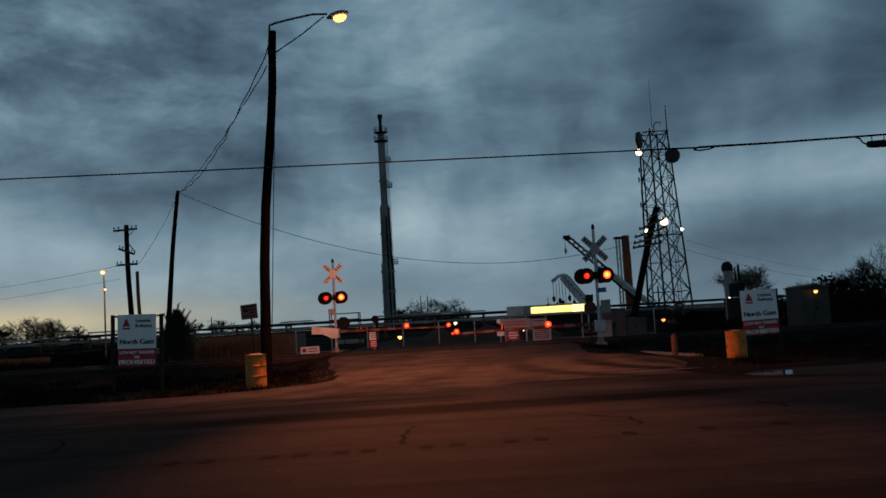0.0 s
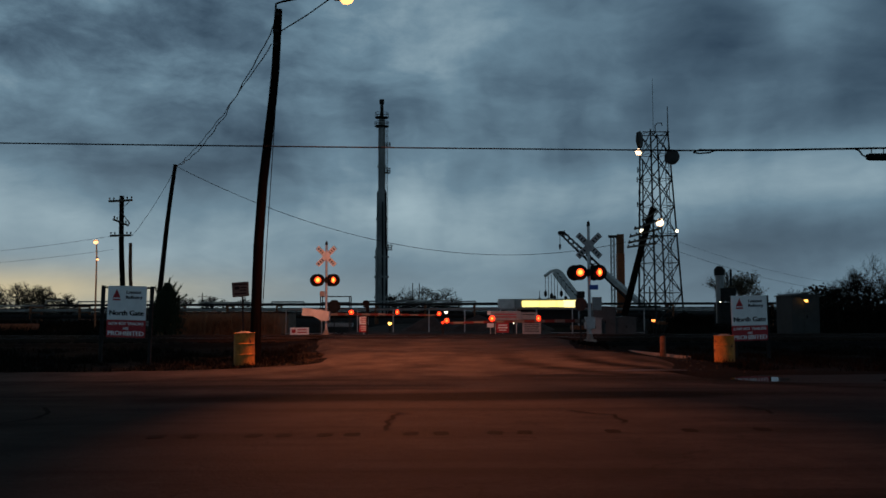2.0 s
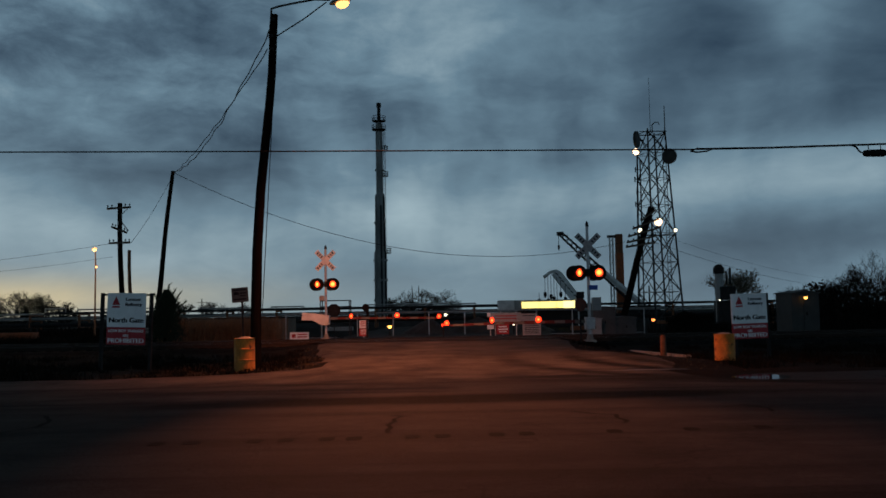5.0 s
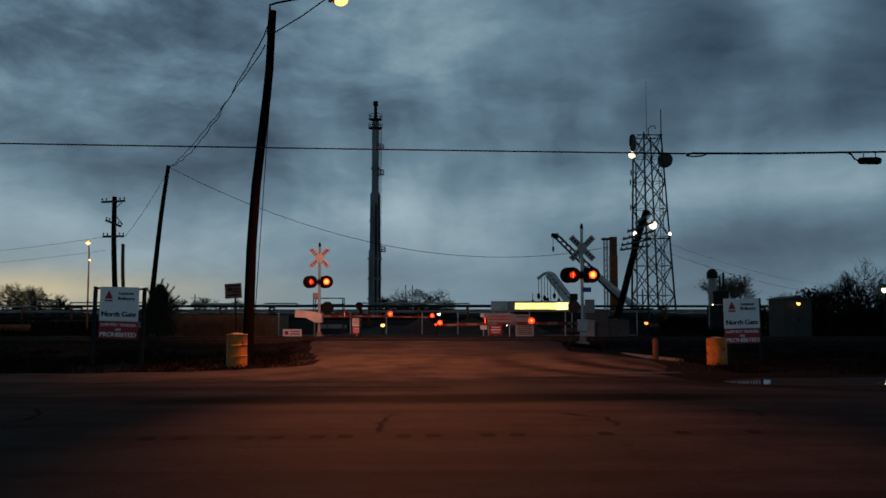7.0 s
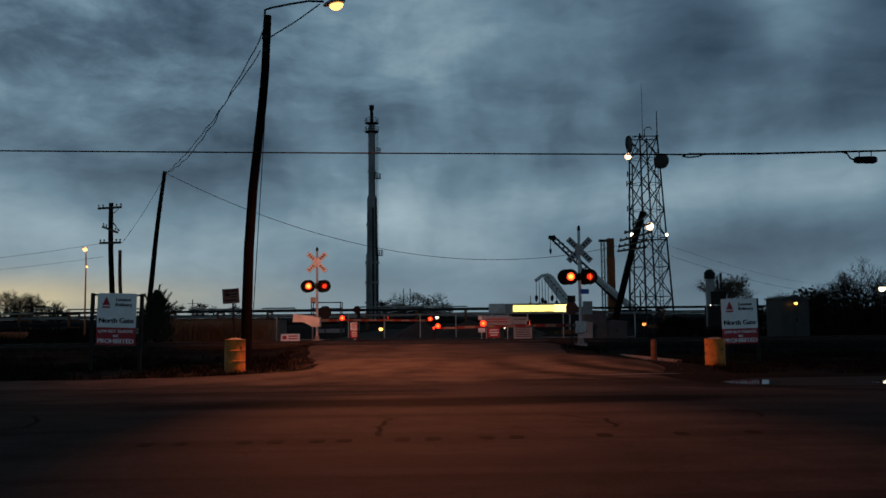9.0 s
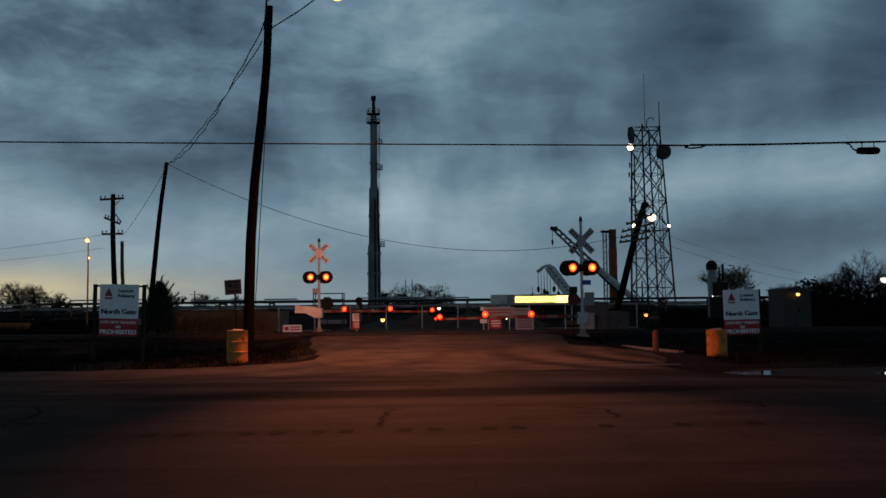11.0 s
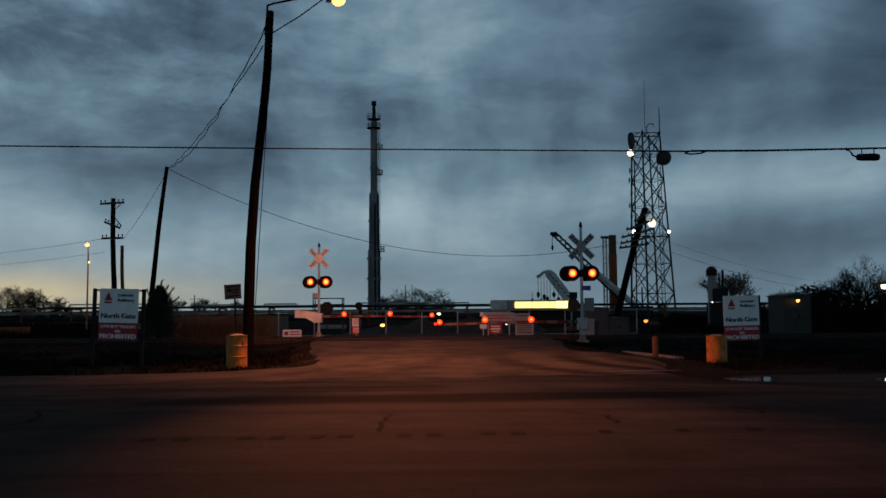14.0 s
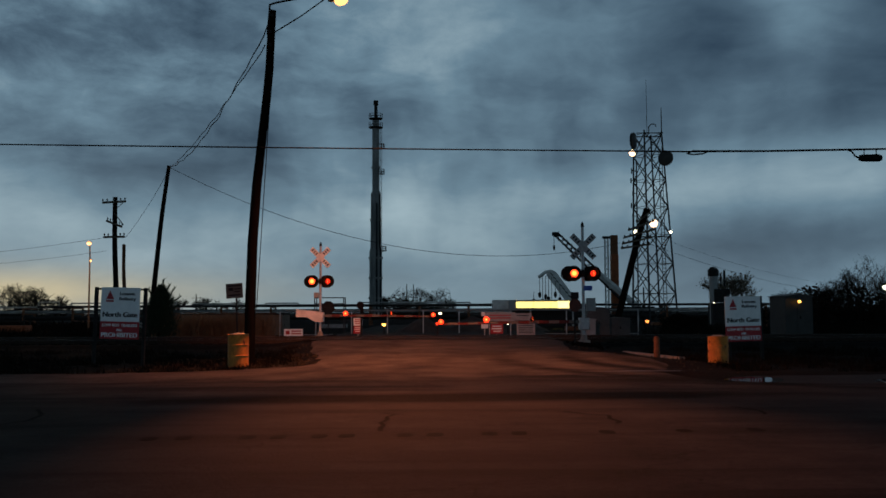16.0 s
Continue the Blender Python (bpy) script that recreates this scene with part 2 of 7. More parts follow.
M = {
    "road": road_mat("asphalt", (0.033, 0.029, 0.028), 0.7, 0.4),
    "access": road_mat("dusty_asphalt", (0.054, 0.049, 0.046), 0.5, 0.4, (0.55, 0.30, 1)),
    "shoulder": road_mat("gravel_shoulder", (0.040, 0.036, 0.034), 0.9, 0.6),
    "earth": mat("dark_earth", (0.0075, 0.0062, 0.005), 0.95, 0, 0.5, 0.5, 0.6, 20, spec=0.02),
    "ballast": mat("black_ballast", (0.005, 0.0046, 0.0042), 0.95, 0, 0.5, 3.0, 0.9, 18, spec=0.02),
    "tar": mat("tar_patch", (0.011, 0.010, 0.0095), 0.95, 0, 0.3, 8, 0.3, 60, spec=0.026),
    "concrete": mat("weathered_concrete", (0.24, 0.225, 0.205), 0.85, 0, 0.3, 3, 0.4, 30),
    "rail": mat("worn_rail_steel", (0.10, 0.09, 0.085), 0.45, 1.0, 0.3, 4, 0.1, 30),
    "railrust": mat("rusted_rail_side", (0.030, 0.022, 0.018), 0.85, 0, 0.3, 4, 0.2, 30, spec=0.1),
    "tie": mat("creosoted_tie", (0.014, 0.011, 0.009), 0.95, 0, 0.4, 6, 0.4, 40, spec=0.03),
    "pole": mat("weathered_pole_wood", (0.008, 0.006, 0.005), 0.92, 0, 0.4, 4, 0.5, 30, stretch=(4, 4, 0.3), spec=0.03),
    "oldpole": mat("old_grey_pole_wood", (0.075, 0.058, 0.045), 0.88, 0, 0.4, 4, 0.5, 30, stretch=(4, 4, 0.3)),
    "steel": mat("galvanised_steel", (0.42, 0.43, 0.44), 0.5, 0.6, 0.2, 6, 0.1, 50),
    "darksteel": mat("dark_painted_steel", (0.022, 0.022, 0.022), 0.75, 0, 0.3, 5, 0.1, 40, spec=0.1),
    "tower": mat("tower_steel", (0.030, 0.031, 0.032), 0.7, 0.1, 0.25, 4, 0.1, 40),
    "stack": mat("stack_steel", (0.22, 0.225, 0.22), 0.65, 0.1, 0.45, 0.5, 0.15, 8, stretch=(1, 1, 0.25)),
    "white": mat("white_sign_sheet", (0.87, 0.875, 0.88), 0.45, 0, 0.06, 5, 0.02, 40),
    "reflective": mat("worn_white_board", (0.78, 0.77, 0.74), 0.5, 0, 0.14, 7, 0.05, 40),
    "red": mat("red_sign_sheet", (0.40, 0.028, 0.036), 0.45, 0, 0.12, 5, 0.02, 40),
    "ink": mat("black_lettering", (0.010, 0.011, 0.015), 0.7, 0, 0.1, 8, 0.0, 40, spec=0.1),
    "black": mat("black_paint", (0.010, 0.010, 0.010), 0.7, 0, 0.2, 6, 0.05, 40, spec=0.06),
    "rubber": mat("tyre_rubber", (0.010, 0.010, 0.010), 0.9, 0, 0.25, 9, 0.2, 60, spec=0.05),
    "yellow": mat("chipped_yellow_paint", (0.50, 0.185, 0.03), 0.6, 0, 0.35, 5, 0.2, 30, stretch=(1, 1, 0.5)),
    "rust": mat("rusty_steel", (0.17, 0.07, 0.035), 0.85, 0.1, 0.4, 6, 0.3, 40),
    "fadedred": mat("faded_red_sheet", (0.10, 0.030, 0.022), 0.7, 0, 0.3, 5, 0.05, 40),
    "orange": mat("orange_crane_paint", (0.26, 0.065, 0.018), 0.55, 0, 0.3, 1.5, 0.1, 20),
    "cranewhite": mat("white_crane_paint", (0.62, 0.62, 0.60), 0.5, 0, 0.2, 1.5, 0.1, 20),
    "greybox": mat("grey_cabinet_paint", (0.26, 0.27, 0.27), 0.55, 0, 0.18, 2, 0.08, 30),
    "tan": mat("tan_corrugated_wall", (0.15, 0.115, 0.085), 0.75, 0, 0.3, 1.2, 0.2, 20),
    "blue": mat("blue_sign_sheet", (0.03, 0.10, 0.42), 0.45, 0, 0.1, 5, 0.02, 40),
    "cable": mat("black_cable", (0.010, 0.010, 0.010), 0.8, 0, 0.2, 5, 0.05, 40, spec=0.05),
    "bark": mat("bare_bark", (0.012, 0.010, 0.008), 0.9, 0, 0.4, 5, 0.3, 30, spec=0.03),
    "youngbark": mat("pale_young_bark", (0.11, 0.09, 0.065), 0.9, 0, 0.4, 5, 0.3, 30, spec=0.05),
    "leafdark": mat("cedar_foliage", (0.022, 0.032, 0.016), 0.8, 0, 0.4, 4, 0.1, 30),
    "straw": mat("dry_reed", (0.20, 0.105, 0.055), 0.85, 0, 0.35, 3, 0.1, 30),
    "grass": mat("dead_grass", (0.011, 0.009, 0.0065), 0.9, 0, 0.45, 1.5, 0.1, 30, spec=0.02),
    "litter": mat("dead_leaves", (0.055, 0.040, 0.028), 0.9, 0, 0.45, 2.5, 0.1, 30, spec=0.05),
    "gravel": mat("gravel_heap", (0.055, 0.053, 0.052), 0.95, 0, 0.35, 2, 0.8, 14),
    "silver": mat("silver_car_paint", (0.40, 0.42, 0.44), 0.5, 0.35, 0.05, 3, 0.0, 60, coat=0.12),
    "teal": mat("dark_green_car_paint", (0.040, 0.056, 0.056), 0.38, 0.4, 0.06, 3, 0.0, 60, coat=0.3),
    "trim": mat("black_plastic_trim", (0.010, 0.010, 0.0105), 0.8, 0, 0.15, 6, 0.1, 60, spec=0.05),
    "alloy": mat("alloy_wheel", (0.20, 0.20, 0.21), 0.4, 0.8, 0.1, 8, 0.0, 60),
    "lens": glow("red_lens_at_rest", (1.0, 0.035, 0.012), 0.9, (0.35, 0.01, 0.01)),
    "sodium": glow("sodium_lamp_lens", (1.0, 0.40, 0.11), 3.2),
    "sodiumfar": glow("far_sodium_lamp", (1.0, 0.44, 0.14), 3.2),
    "flood": glow("floodlight_lens", (1.0, 0.66, 0.40), 3.0),
    "coolwhite": glow("cool_white_lamp", (1.0, 0.88, 0.62), 3.0),
    "panelglow": glow("lit_yellow_panel", (1.0, 0.80, 0.22), 1.7, (0.6, 0.5, 0.2)),
    "panelwhite": glow("lit_pale_panel", (1.0, 0.84, 0.32), 1.7, (0.6, 0.5, 0.2)),
    # board white darkened in the colour, for boards that get little street light
    "dimboard": mat("dimmed_white_board", (0.34, 0.34, 0.345), 0.6, 0, 0.25, 6, 0.05, 40),
    # gate arm white and red, with the shade of the seen side in the colour
    "armwhite": mat("shaded_white_arm", (0.11, 0.105, 0.10), 0.6, 0, 0.2, 6, 0.05, 40),
    "armred": mat("shaded_red_arm", (0.085, 0.014, 0.012), 0.6, 0, 0.2, 6, 0.05, 40),
    "darkgrey": mat("dark_grey_cabinet_paint", (0.034, 0.034, 0.033), 0.6, 0, 0.25, 2, 0.08, 30),
    "midgrey": mat("grey_case_paint", (0.060, 0.062, 0.062), 0.6, 0, 0.25, 2, 0.08, 30),
    "orangelamp": glow("orange_lamp", (1.0, 0.26, 0.05), 2.6),
    "amber": glow("amber_lamp", (1.0, 0.45, 0.08), 5.0),
    "headlight": glow("lit_headlight", (1.0, 0.74, 0.38), 4.5),
    "marker": glow("amber_marker_lamp", (1.0, 0.33, 0.05), 3.0),
    "tail": glow("lit_tail_lamp", (1.0, 0.06, 0.02), 2.4, (0.4, 0.02, 0.01)),
}


def glass_mat():
    mt = bpy.data.materials.new("tinted_car_glass")
    mt.use_nodes = True
    bs = mt.node_tree.nodes["Principled BSDF"]
    bs.inputs["Base Color"].default_value = (0.006, 0.008, 0.009, 1)
    bs.inputs["Roughness"].default_value = 0.05
    bs.inputs["Specular IOR Level"].default_value = 0.12
    return mt


def water_mat():
    mt = bpy.data.materials.new("puddle_water")
    mt.use_nodes = True
    nt = mt.node_tree
    bs = nt.nodes["Principled BSDF"]
    bs.inputs["Base Color"].default_value = (0.012, 0.011, 0.010, 1)
    bs.inputs["Roughness"].default_value = 0.03
    bs.inputs["IOR"].default_value = 1.33
    n, b = nt.nodes.new("ShaderNodeTexNoise"), nt.nodes.new("ShaderNodeBump")
    n.inputs["Scale"].default_value = 2.5
    b.inputs["Strength"].default_value, b.inputs["Distance"].default_value = 0.06, 0.01
    nt.links.new(n.outputs[0], b.inputs["Height"])
    nt.links.new(b.outputs[0], bs.inputs["Normal"])
    return mt


def lit_lamp_mat(name="lit_red_lamp", core=0.03, rim=0.135):
    """A burning lamp behind red glass: hottest in the middle."""
    mt = glow(name, (1.0, 0.1, 0.01), 1.0, (0.4, 0.02, 0.01))
    nt = mt.node_tree
    bs = nt.nodes["Principled BSDF"]
    tc, ln, rp = nt.nodes.new("ShaderNodeTexCoord"), nt.nodes.new("ShaderNodeVectorMath"), nt.nodes.new("ShaderNodeValToRGB")
    ln.operation = "LENGTH"
    nt.links.new(tc.outputs["Object"], ln.inputs[0])
    nt.links.new(ln.outputs["Value"], rp.inputs[0])
    cr = rp.color_ramp
    cr.elements[0].position, cr.elements[0].color = core, (1.0, 0.42, 0.06, 1)
    cr.elements[1].position, cr.elements[1].color = rim, (1.0, 0.035, 0.008, 1)
    nt.links.new(rp.outputs[0], bs.inputs["Emission Color"])
    bs.inputs["Emission Strength"].default_value = 3.0
    return mt


M["lit"] = lit_lamp_mat()
M["gatered"] = lit_lamp_mat("lit_red_gate_lamp", 0.004, 0.055)
M["glass"] = glass_mat()
M["water"] = water_mat()
M["mud"] = mat("wet_mud", (0.010, 0.0085, 0.0075), 0.75, 0, 0.4, 1.5, 0.8, 18, spec=0.06)
M["wet"] = mat("wet_asphalt", (0.020, 0.017, 0.016), 0.62, 0, 0.4, 1.5, 0.5, 28, spec=0.35)


# ---- mesh helpers ----
def box(bm, c, s, bevel=0.0, rot=None):
    """A box with its centre at c and sizes s."""
    r = bmesh.ops.create_cube(bm, size=1.0)
    vs = r["verts"]
    bmesh.ops.scale(bm, vec=s, verts=vs)
    if bevel:
        es = list({e for v in vs for e in v.link_edges})
        rb = bmesh.ops.bevel(bm, geom=es, offset=bevel, segments=2, affect="EDGES", profile=0.5)
        vs = list({v for f in rb["faces"] for v in f.verts} | {v for v in vs if v.is_valid})
    if rot is not None:
        bmesh.ops.rotate(bm, cent=(0, 0, 0), matrix=rot.to_3x3(), verts=vs)
    bmesh.ops.translate(bm, vec=c, verts=vs)
    return bm


def rod(bm, a, b, r0, r1=None, n=8, caps=True):
    """A round bar from a to b."""
    a, b = Vector(a), Vector(b)
    r1 = r0 if r1 is None else r1
    d = (b - a)
    q = d.to_track_quat("Z", "Y")
    rings = []
    for p, r in ((a, r0), (b, r1)):
        rings.append([bm.verts.new(p + q @ Vector((r * math.cos(2 * math.pi * i / n), r * math.sin(2 * math.pi * i / n), 0)))
                      for i in range(n)])
    for i in range(n):
        bm.faces.new((rings[0][i], rings[0][(i + 1) % n], rings[1][(i + 1) % n], rings[1][i]))
    if caps:
        bm.faces.new(rings[0][::-1])
        bm.faces.new(rings[1])
    return bm


def lathe(bm, prof, n=24, axis="Z", at=(0, 0, 0)):
    """Turns a profile of (radius, height) round an axis."""
    rings = []
    for r, h in prof:
        ring = []
        for i in range(n):
            a = 2 * math.pi * i / n
            p = (r * math.cos(a), r * math.sin(a), h) if axis == "Z" else (r * math.cos(a), h, r * math.sin(a))
            ring.append(bm.verts.new((p[0] + at[0], p[1] + at[1], p[2] + at[2])))
        rings.append(ring)
    for k in range(len(rings) - 1):
        for i in range(n):
            bm.faces.new((rings[k][i], rings[k][(i + 1) % n], rings[k + 1][(i + 1) % n], rings[k + 1][i]))
    for ring in (rings[0], rings[-1]):
        if prof[0][0] > 1e-6:
            try:
                bm.faces.new(ring)
            except ValueError:
                pass
    bmesh.ops.recalc_face_normals(bm, faces=bm.faces)
    return bm


def tube(bm, pts, r, n=6):
    """A bent bar along points."""
    pts = [Vector(p) for p in pts]
    rings = []
    for i, p in enumerate(pts):
        d = (pts[min(i + 1, len(pts) - 1)] - pts[max(i - 1, 0)]).normalized()
        u = d.cross(Vector((0, 0, 1)) if abs(d.z) < 0.95 else Vector((0, 1, 0))).normalized()
        w = u.cross(d)
        rr = r[i] if isinstance(r, (list, tuple)) else r
        rings.append([bm.verts.new(p + u * (rr * math.cos(2 * math.pi * k / n)) + w * (rr * math.sin(2 * math.pi * k / n))) for k in range(n)])
    for k in range(len(rings) - 1):
        for i in range(n):
            bm.faces.new((rings[k][i], rings[k][(i + 1) % n], rings[k + 1][(i + 1) % n], rings[k + 1][i]))
    bm.faces.new(rings[0][::-1])
    bm.faces.new(rings[-1])
    return bm


def plate(bm, outline, y0, y1):
    """A flat plate from an outline of (x, z), between y0 and y1."""
    a = [bm.verts.new((x, y0, z)) for x, z in outline]
    b = [bm.verts.new((x, y1, z)) for x, z in outline]
    bm.faces.new(a)
    bm.faces.new(b[::-1])
    n = len(a)
    for i in range(n):
        bm.faces.new((a[(i + 1) % n], a[i], b[i], b[(i + 1) % n]))
    bmesh.ops.recalc_face_normals(bm, faces=bm.faces)
    return bm


def mesh_of(name, bm, material, smooth=False):
    me = bpy.data.meshes.new(name)
    bm.to_mesh(me)
    bm.free()
    me.materials.append(material)
    if smooth:
        me.shade_smooth()
        me.set_sharp_from_angle(angle=radians(38))
    return me


def part(name, bm, material, parent=None, label="", smooth=False, at=None):
    ob = new(name, mesh_of(name, bm, material, smooth))
    if parent is not None:
        ob.parent = parent
    if at is not None:
        ob.matrix_basis = at
    if label:
        ob["label"] = label
    return ob


def thing(name, at, label, category, group=""):
    ob = new(name)
    ob.empty_display_size = 0.2
    ob.matrix_basis = at
    return tagged(ob, label, category, group)


def BM():
    return bmesh.new()


def words(text, size, at, material, parent, name="lettering", bold=0.0, width=None):
    """Lettering as a thin mesh that faces -y, centred on at."""
    cu = bpy.data.curves.new(name, "FONT")
    cu.body, cu.size, cu.align_x, cu.align_y = text, size, "CENTER", "CENTER"
    cu.extrude = 0.002
    tmp = bpy.data.objects.new(name, cu)
    me = bpy.data.meshes.new_from_object(tmp)
    bpy.data.objects.remove(tmp)
    me.materials.clear()
    me.materials.append(material)
    if bold:
        # heavier strokes: the same outline laid down three times, a little apart
        thin, fat = bmesh.new(), bmesh.new()
        for k in (-1, 0, 1):
            thin.from_mesh(me)
            bmesh.ops.translate(thin, vec=(k * bold, abs(k) * bold * 0.3, k * 0.0004), verts=thin.verts)
            tmp2 = bpy.data.meshes.new("stroke")
            thin.to_mesh(tmp2)
            thin.clear()
            fat.from_mesh(tmp2)
            bpy.data.meshes.remove(tmp2)
        fat.to_mesh(me)
        thin.free(), fat.free()
    if width:
        xs = [v.co.x for v in me.vertices]
        me.transform(Matrix.Diagonal((width / (max(xs) - min(xs)), 1, 1, 1)))
    ob = new(name, me)
    ob.parent = parent
    ob.matrix_basis = pose(*at, 90, 0, 0)
    return ob


# ---- lie of the land ----
def ramp_at(table, x):
    return float(np.interp(x, [a for a, _ in table], [b for _, b in table]))


ROAD_TILT = 0.08          # the main road runs a little away to the right
ACCESS_Z = [(17, -0.05), (22, -0.04), (30, 0.05), (35.5, 0.20), (42, 0.20), (50, -0.05), (75, -0.25), (140, -0.3)]
LAND_Z = [(13, -0.05), (15, -0.07), (20, -0.12), (24, -0.20), (30, -0.20), (34, -0.04), (36, 0.02), (43, 0.02), (46, -0.08),
          (60, -0.28), (200, -0.3)]
LEFT_EDGE = [(17, -14.0), (19.8, -9.0), (21.2, -5.4), (22.6, -4.0), (24, -3.6), (26, -3.75), (29, -4.3), (34, -5.2), (38, -5.8), (50, -6.5), (70, -8)]
RIGHT_EDGE = [(17, 5.2), (21, 5.2), (23.5, 6.0), (26, 6.1), (28, 5.4), (30, 4.4), (34, 4.6), (38, 4.95), (50, 6.0), (70, 8)]


def road_z(y):
    return ramp_at(ACCESS_Z, y)


def land_z(x, y):
    """Height of the open ground."""
    z = ramp_at(LAND_Z, y - ROAD_TILT * x * max(0.0, min(1.0, (24 - y) / 8)))
    if 16 < y < 110:
        out = max(ramp_at(LEFT_EDGE, y) - x, x - ramp_at(RIGHT_EDGE, y))
        k = max(0.0, min(1.0, 1 - out / 1.6))
        z = z * (1 - k) + (road_z(y) - 0.03) * k
        z -= 0.05 * max(0.0, min(1.0, -out / 0.5))
    rough = noise.noise((x * 0.35, y * 0.35, 0)) * 0.05 + noise.noise((x * 1.3, y * 1.3, 3)) * 0.025
    z += rough * max(0.0, min(1.0, (y - 19) / 3))
    d = math.hypot((x - 9.6) / 6.2, (y - 18.9) / 2.2)
    return z - 0.15 * max(0.0, 1 - d)


def sheet(name, xs, ys, zf, material, label, category="", xf=None):
    xf = xf or (lambda u, y: u)
    verts = []
    for y in ys:
        for x in xs:
            X = xf(x, y)
            Y = y
            verts.append((X, Y, zf(X, Y)))
    n = len(xs)
    faces = [(j * n + i, j * n + i + 1, (j + 1) * n + i + 1, (j + 1) * n + i) for j in range(len(ys) - 1) for i in range(n - 1)]
    me = bpy.data.meshes.new(name)
    me.from_pydata(verts, [], faces)
    me.materials.append(material)
    me.shade_smooth()
    return tagged(new(name, me), label, category or name, kind="structure")


def steps(*spans):
    out = []
    for a, b, s in spans:
        out += list(np.arange(a, b, s))
    return [float(v) for v in out] + [float(spans[-1][1])]


gx = steps((-3000, -300, 450), (-300, -60, 30), (-60, -26, 2), (-26, 26, 0.4), (26, 60, 2), (60, 300, 30), (300, 3000, 450))
gy = steps((-300, -20, 40), (-20, 12, 4), (12, 48, 0.4), (48, 80, 2), (80, 240, 20), (240, 4000, 470))
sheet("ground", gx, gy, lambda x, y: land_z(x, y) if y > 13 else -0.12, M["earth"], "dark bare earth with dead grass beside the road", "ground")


def road_x(u, y):
    return u


def main_road():
    """The main road: a slightly crowned strip along its own line."""
    us = steps((-320, -30, 20), (-30, 30, 1.0), (30, 320, 20))
    ws = steps((-8.0, 13.2, 0.6))
    verts = [(u, w + ROAD_TILT * u, 0.02 - 0.0009 * (w - 9.5) ** 2 * (1 if w > 9.5 else 0.12)) for w in ws for u in us]
    n = len(us)
    faces = [(j * n + i, j * n + i + 1, (j + 1) * n + i + 1, (j + 1) * n + i) for j in range(len(ws) - 1) for i in range(n - 1)]
    me = bpy.data.meshes.new("road")
    me.from_pydata(verts, [], faces)
    me.materials.append(M["road"])
    me.shade_smooth()
    tagged(new("road", me), "worn cracked grey asphalt of the main road", "road", kind="structure")
    # paved and gravelled edge between the road and the verge
    def far(u):
        e = ramp_at([(-300, 20.6), (-6, 20.9), (-4, 23.5), (4.4, 23.5), (5.2, 17.9), (7.0, 17.2), (12, 16.7), (300, 16.7)], u)
        return e + 0.25 * noise.noise((u * 0.5, 0, 7)) + 0.1 * noise.noise((u * 2, 0, 9))
    us = steps((-320, -30, 20), (-30, 30, 0.3), (30, 320, 20))
    verts = []
    k = 14
    for j in range(k + 1):
        for u in us:
            w0, w1 = 13.15 + ROAD_TILT * u, max(far(u), 13.6 + ROAD_TILT * u)
            y = w0 + (w1 - w0) * j / k
            verts.append((u, y, -0.005 - 0.055 * j / k + 0.008 * noise.noise((u, y * 2, 1)) - (0.03 if j == k else 0)))
    n = len(us)
    faces = [(j * n + i, j * n + i + 1, (j + 1) * n + i + 1, (j + 1) * n + i) for j in range(k) for i in range(n - 1)]
    me = bpy.data.meshes.new("shoulder")
    me.from_pydata(verts, [], faces)
    me.materials.append(M["shoulder"])
    me.shade_smooth()
    tagged(new("shoulder", me), "dusty gravel and asphalt shoulder of the main road", "road shoulder", kind="structure")


main_road()


def road_margin(x, y):
    """The worn edge of the access road sinks under the verge in an uneven line."""
    d = min(x - ramp_at(LEFT_EDGE, y), ramp_at(RIGHT_EDGE, y) - x)
    wide = 0.55 + 0.45 * noise.noise((x * 0.8, y * 0.8, 11))
    return 0.085 * max(0.0, 1 - d / wide) ** 1.5


ay = steps((17.5, 48, 0.35), (48, 110, 3))
sheet("access_road", [i / 24 for i in range(25)], ay,
      lambda x, y: road_z(y) + 0.012 + 0.006 * noise.noise((x, y, 5)) - road_margin(x, y), M["access"],
      "dusty worn access road rising over the level crossing", "road",
      xf=lambda u, y: ramp_at(LEFT_EDGE, y) * (1 - u) + ramp_at(RIGHT_EDGE, y) * u)


# ---- the railway ----
RAILS = (36.0, 37.435, 40.0, 41.435)


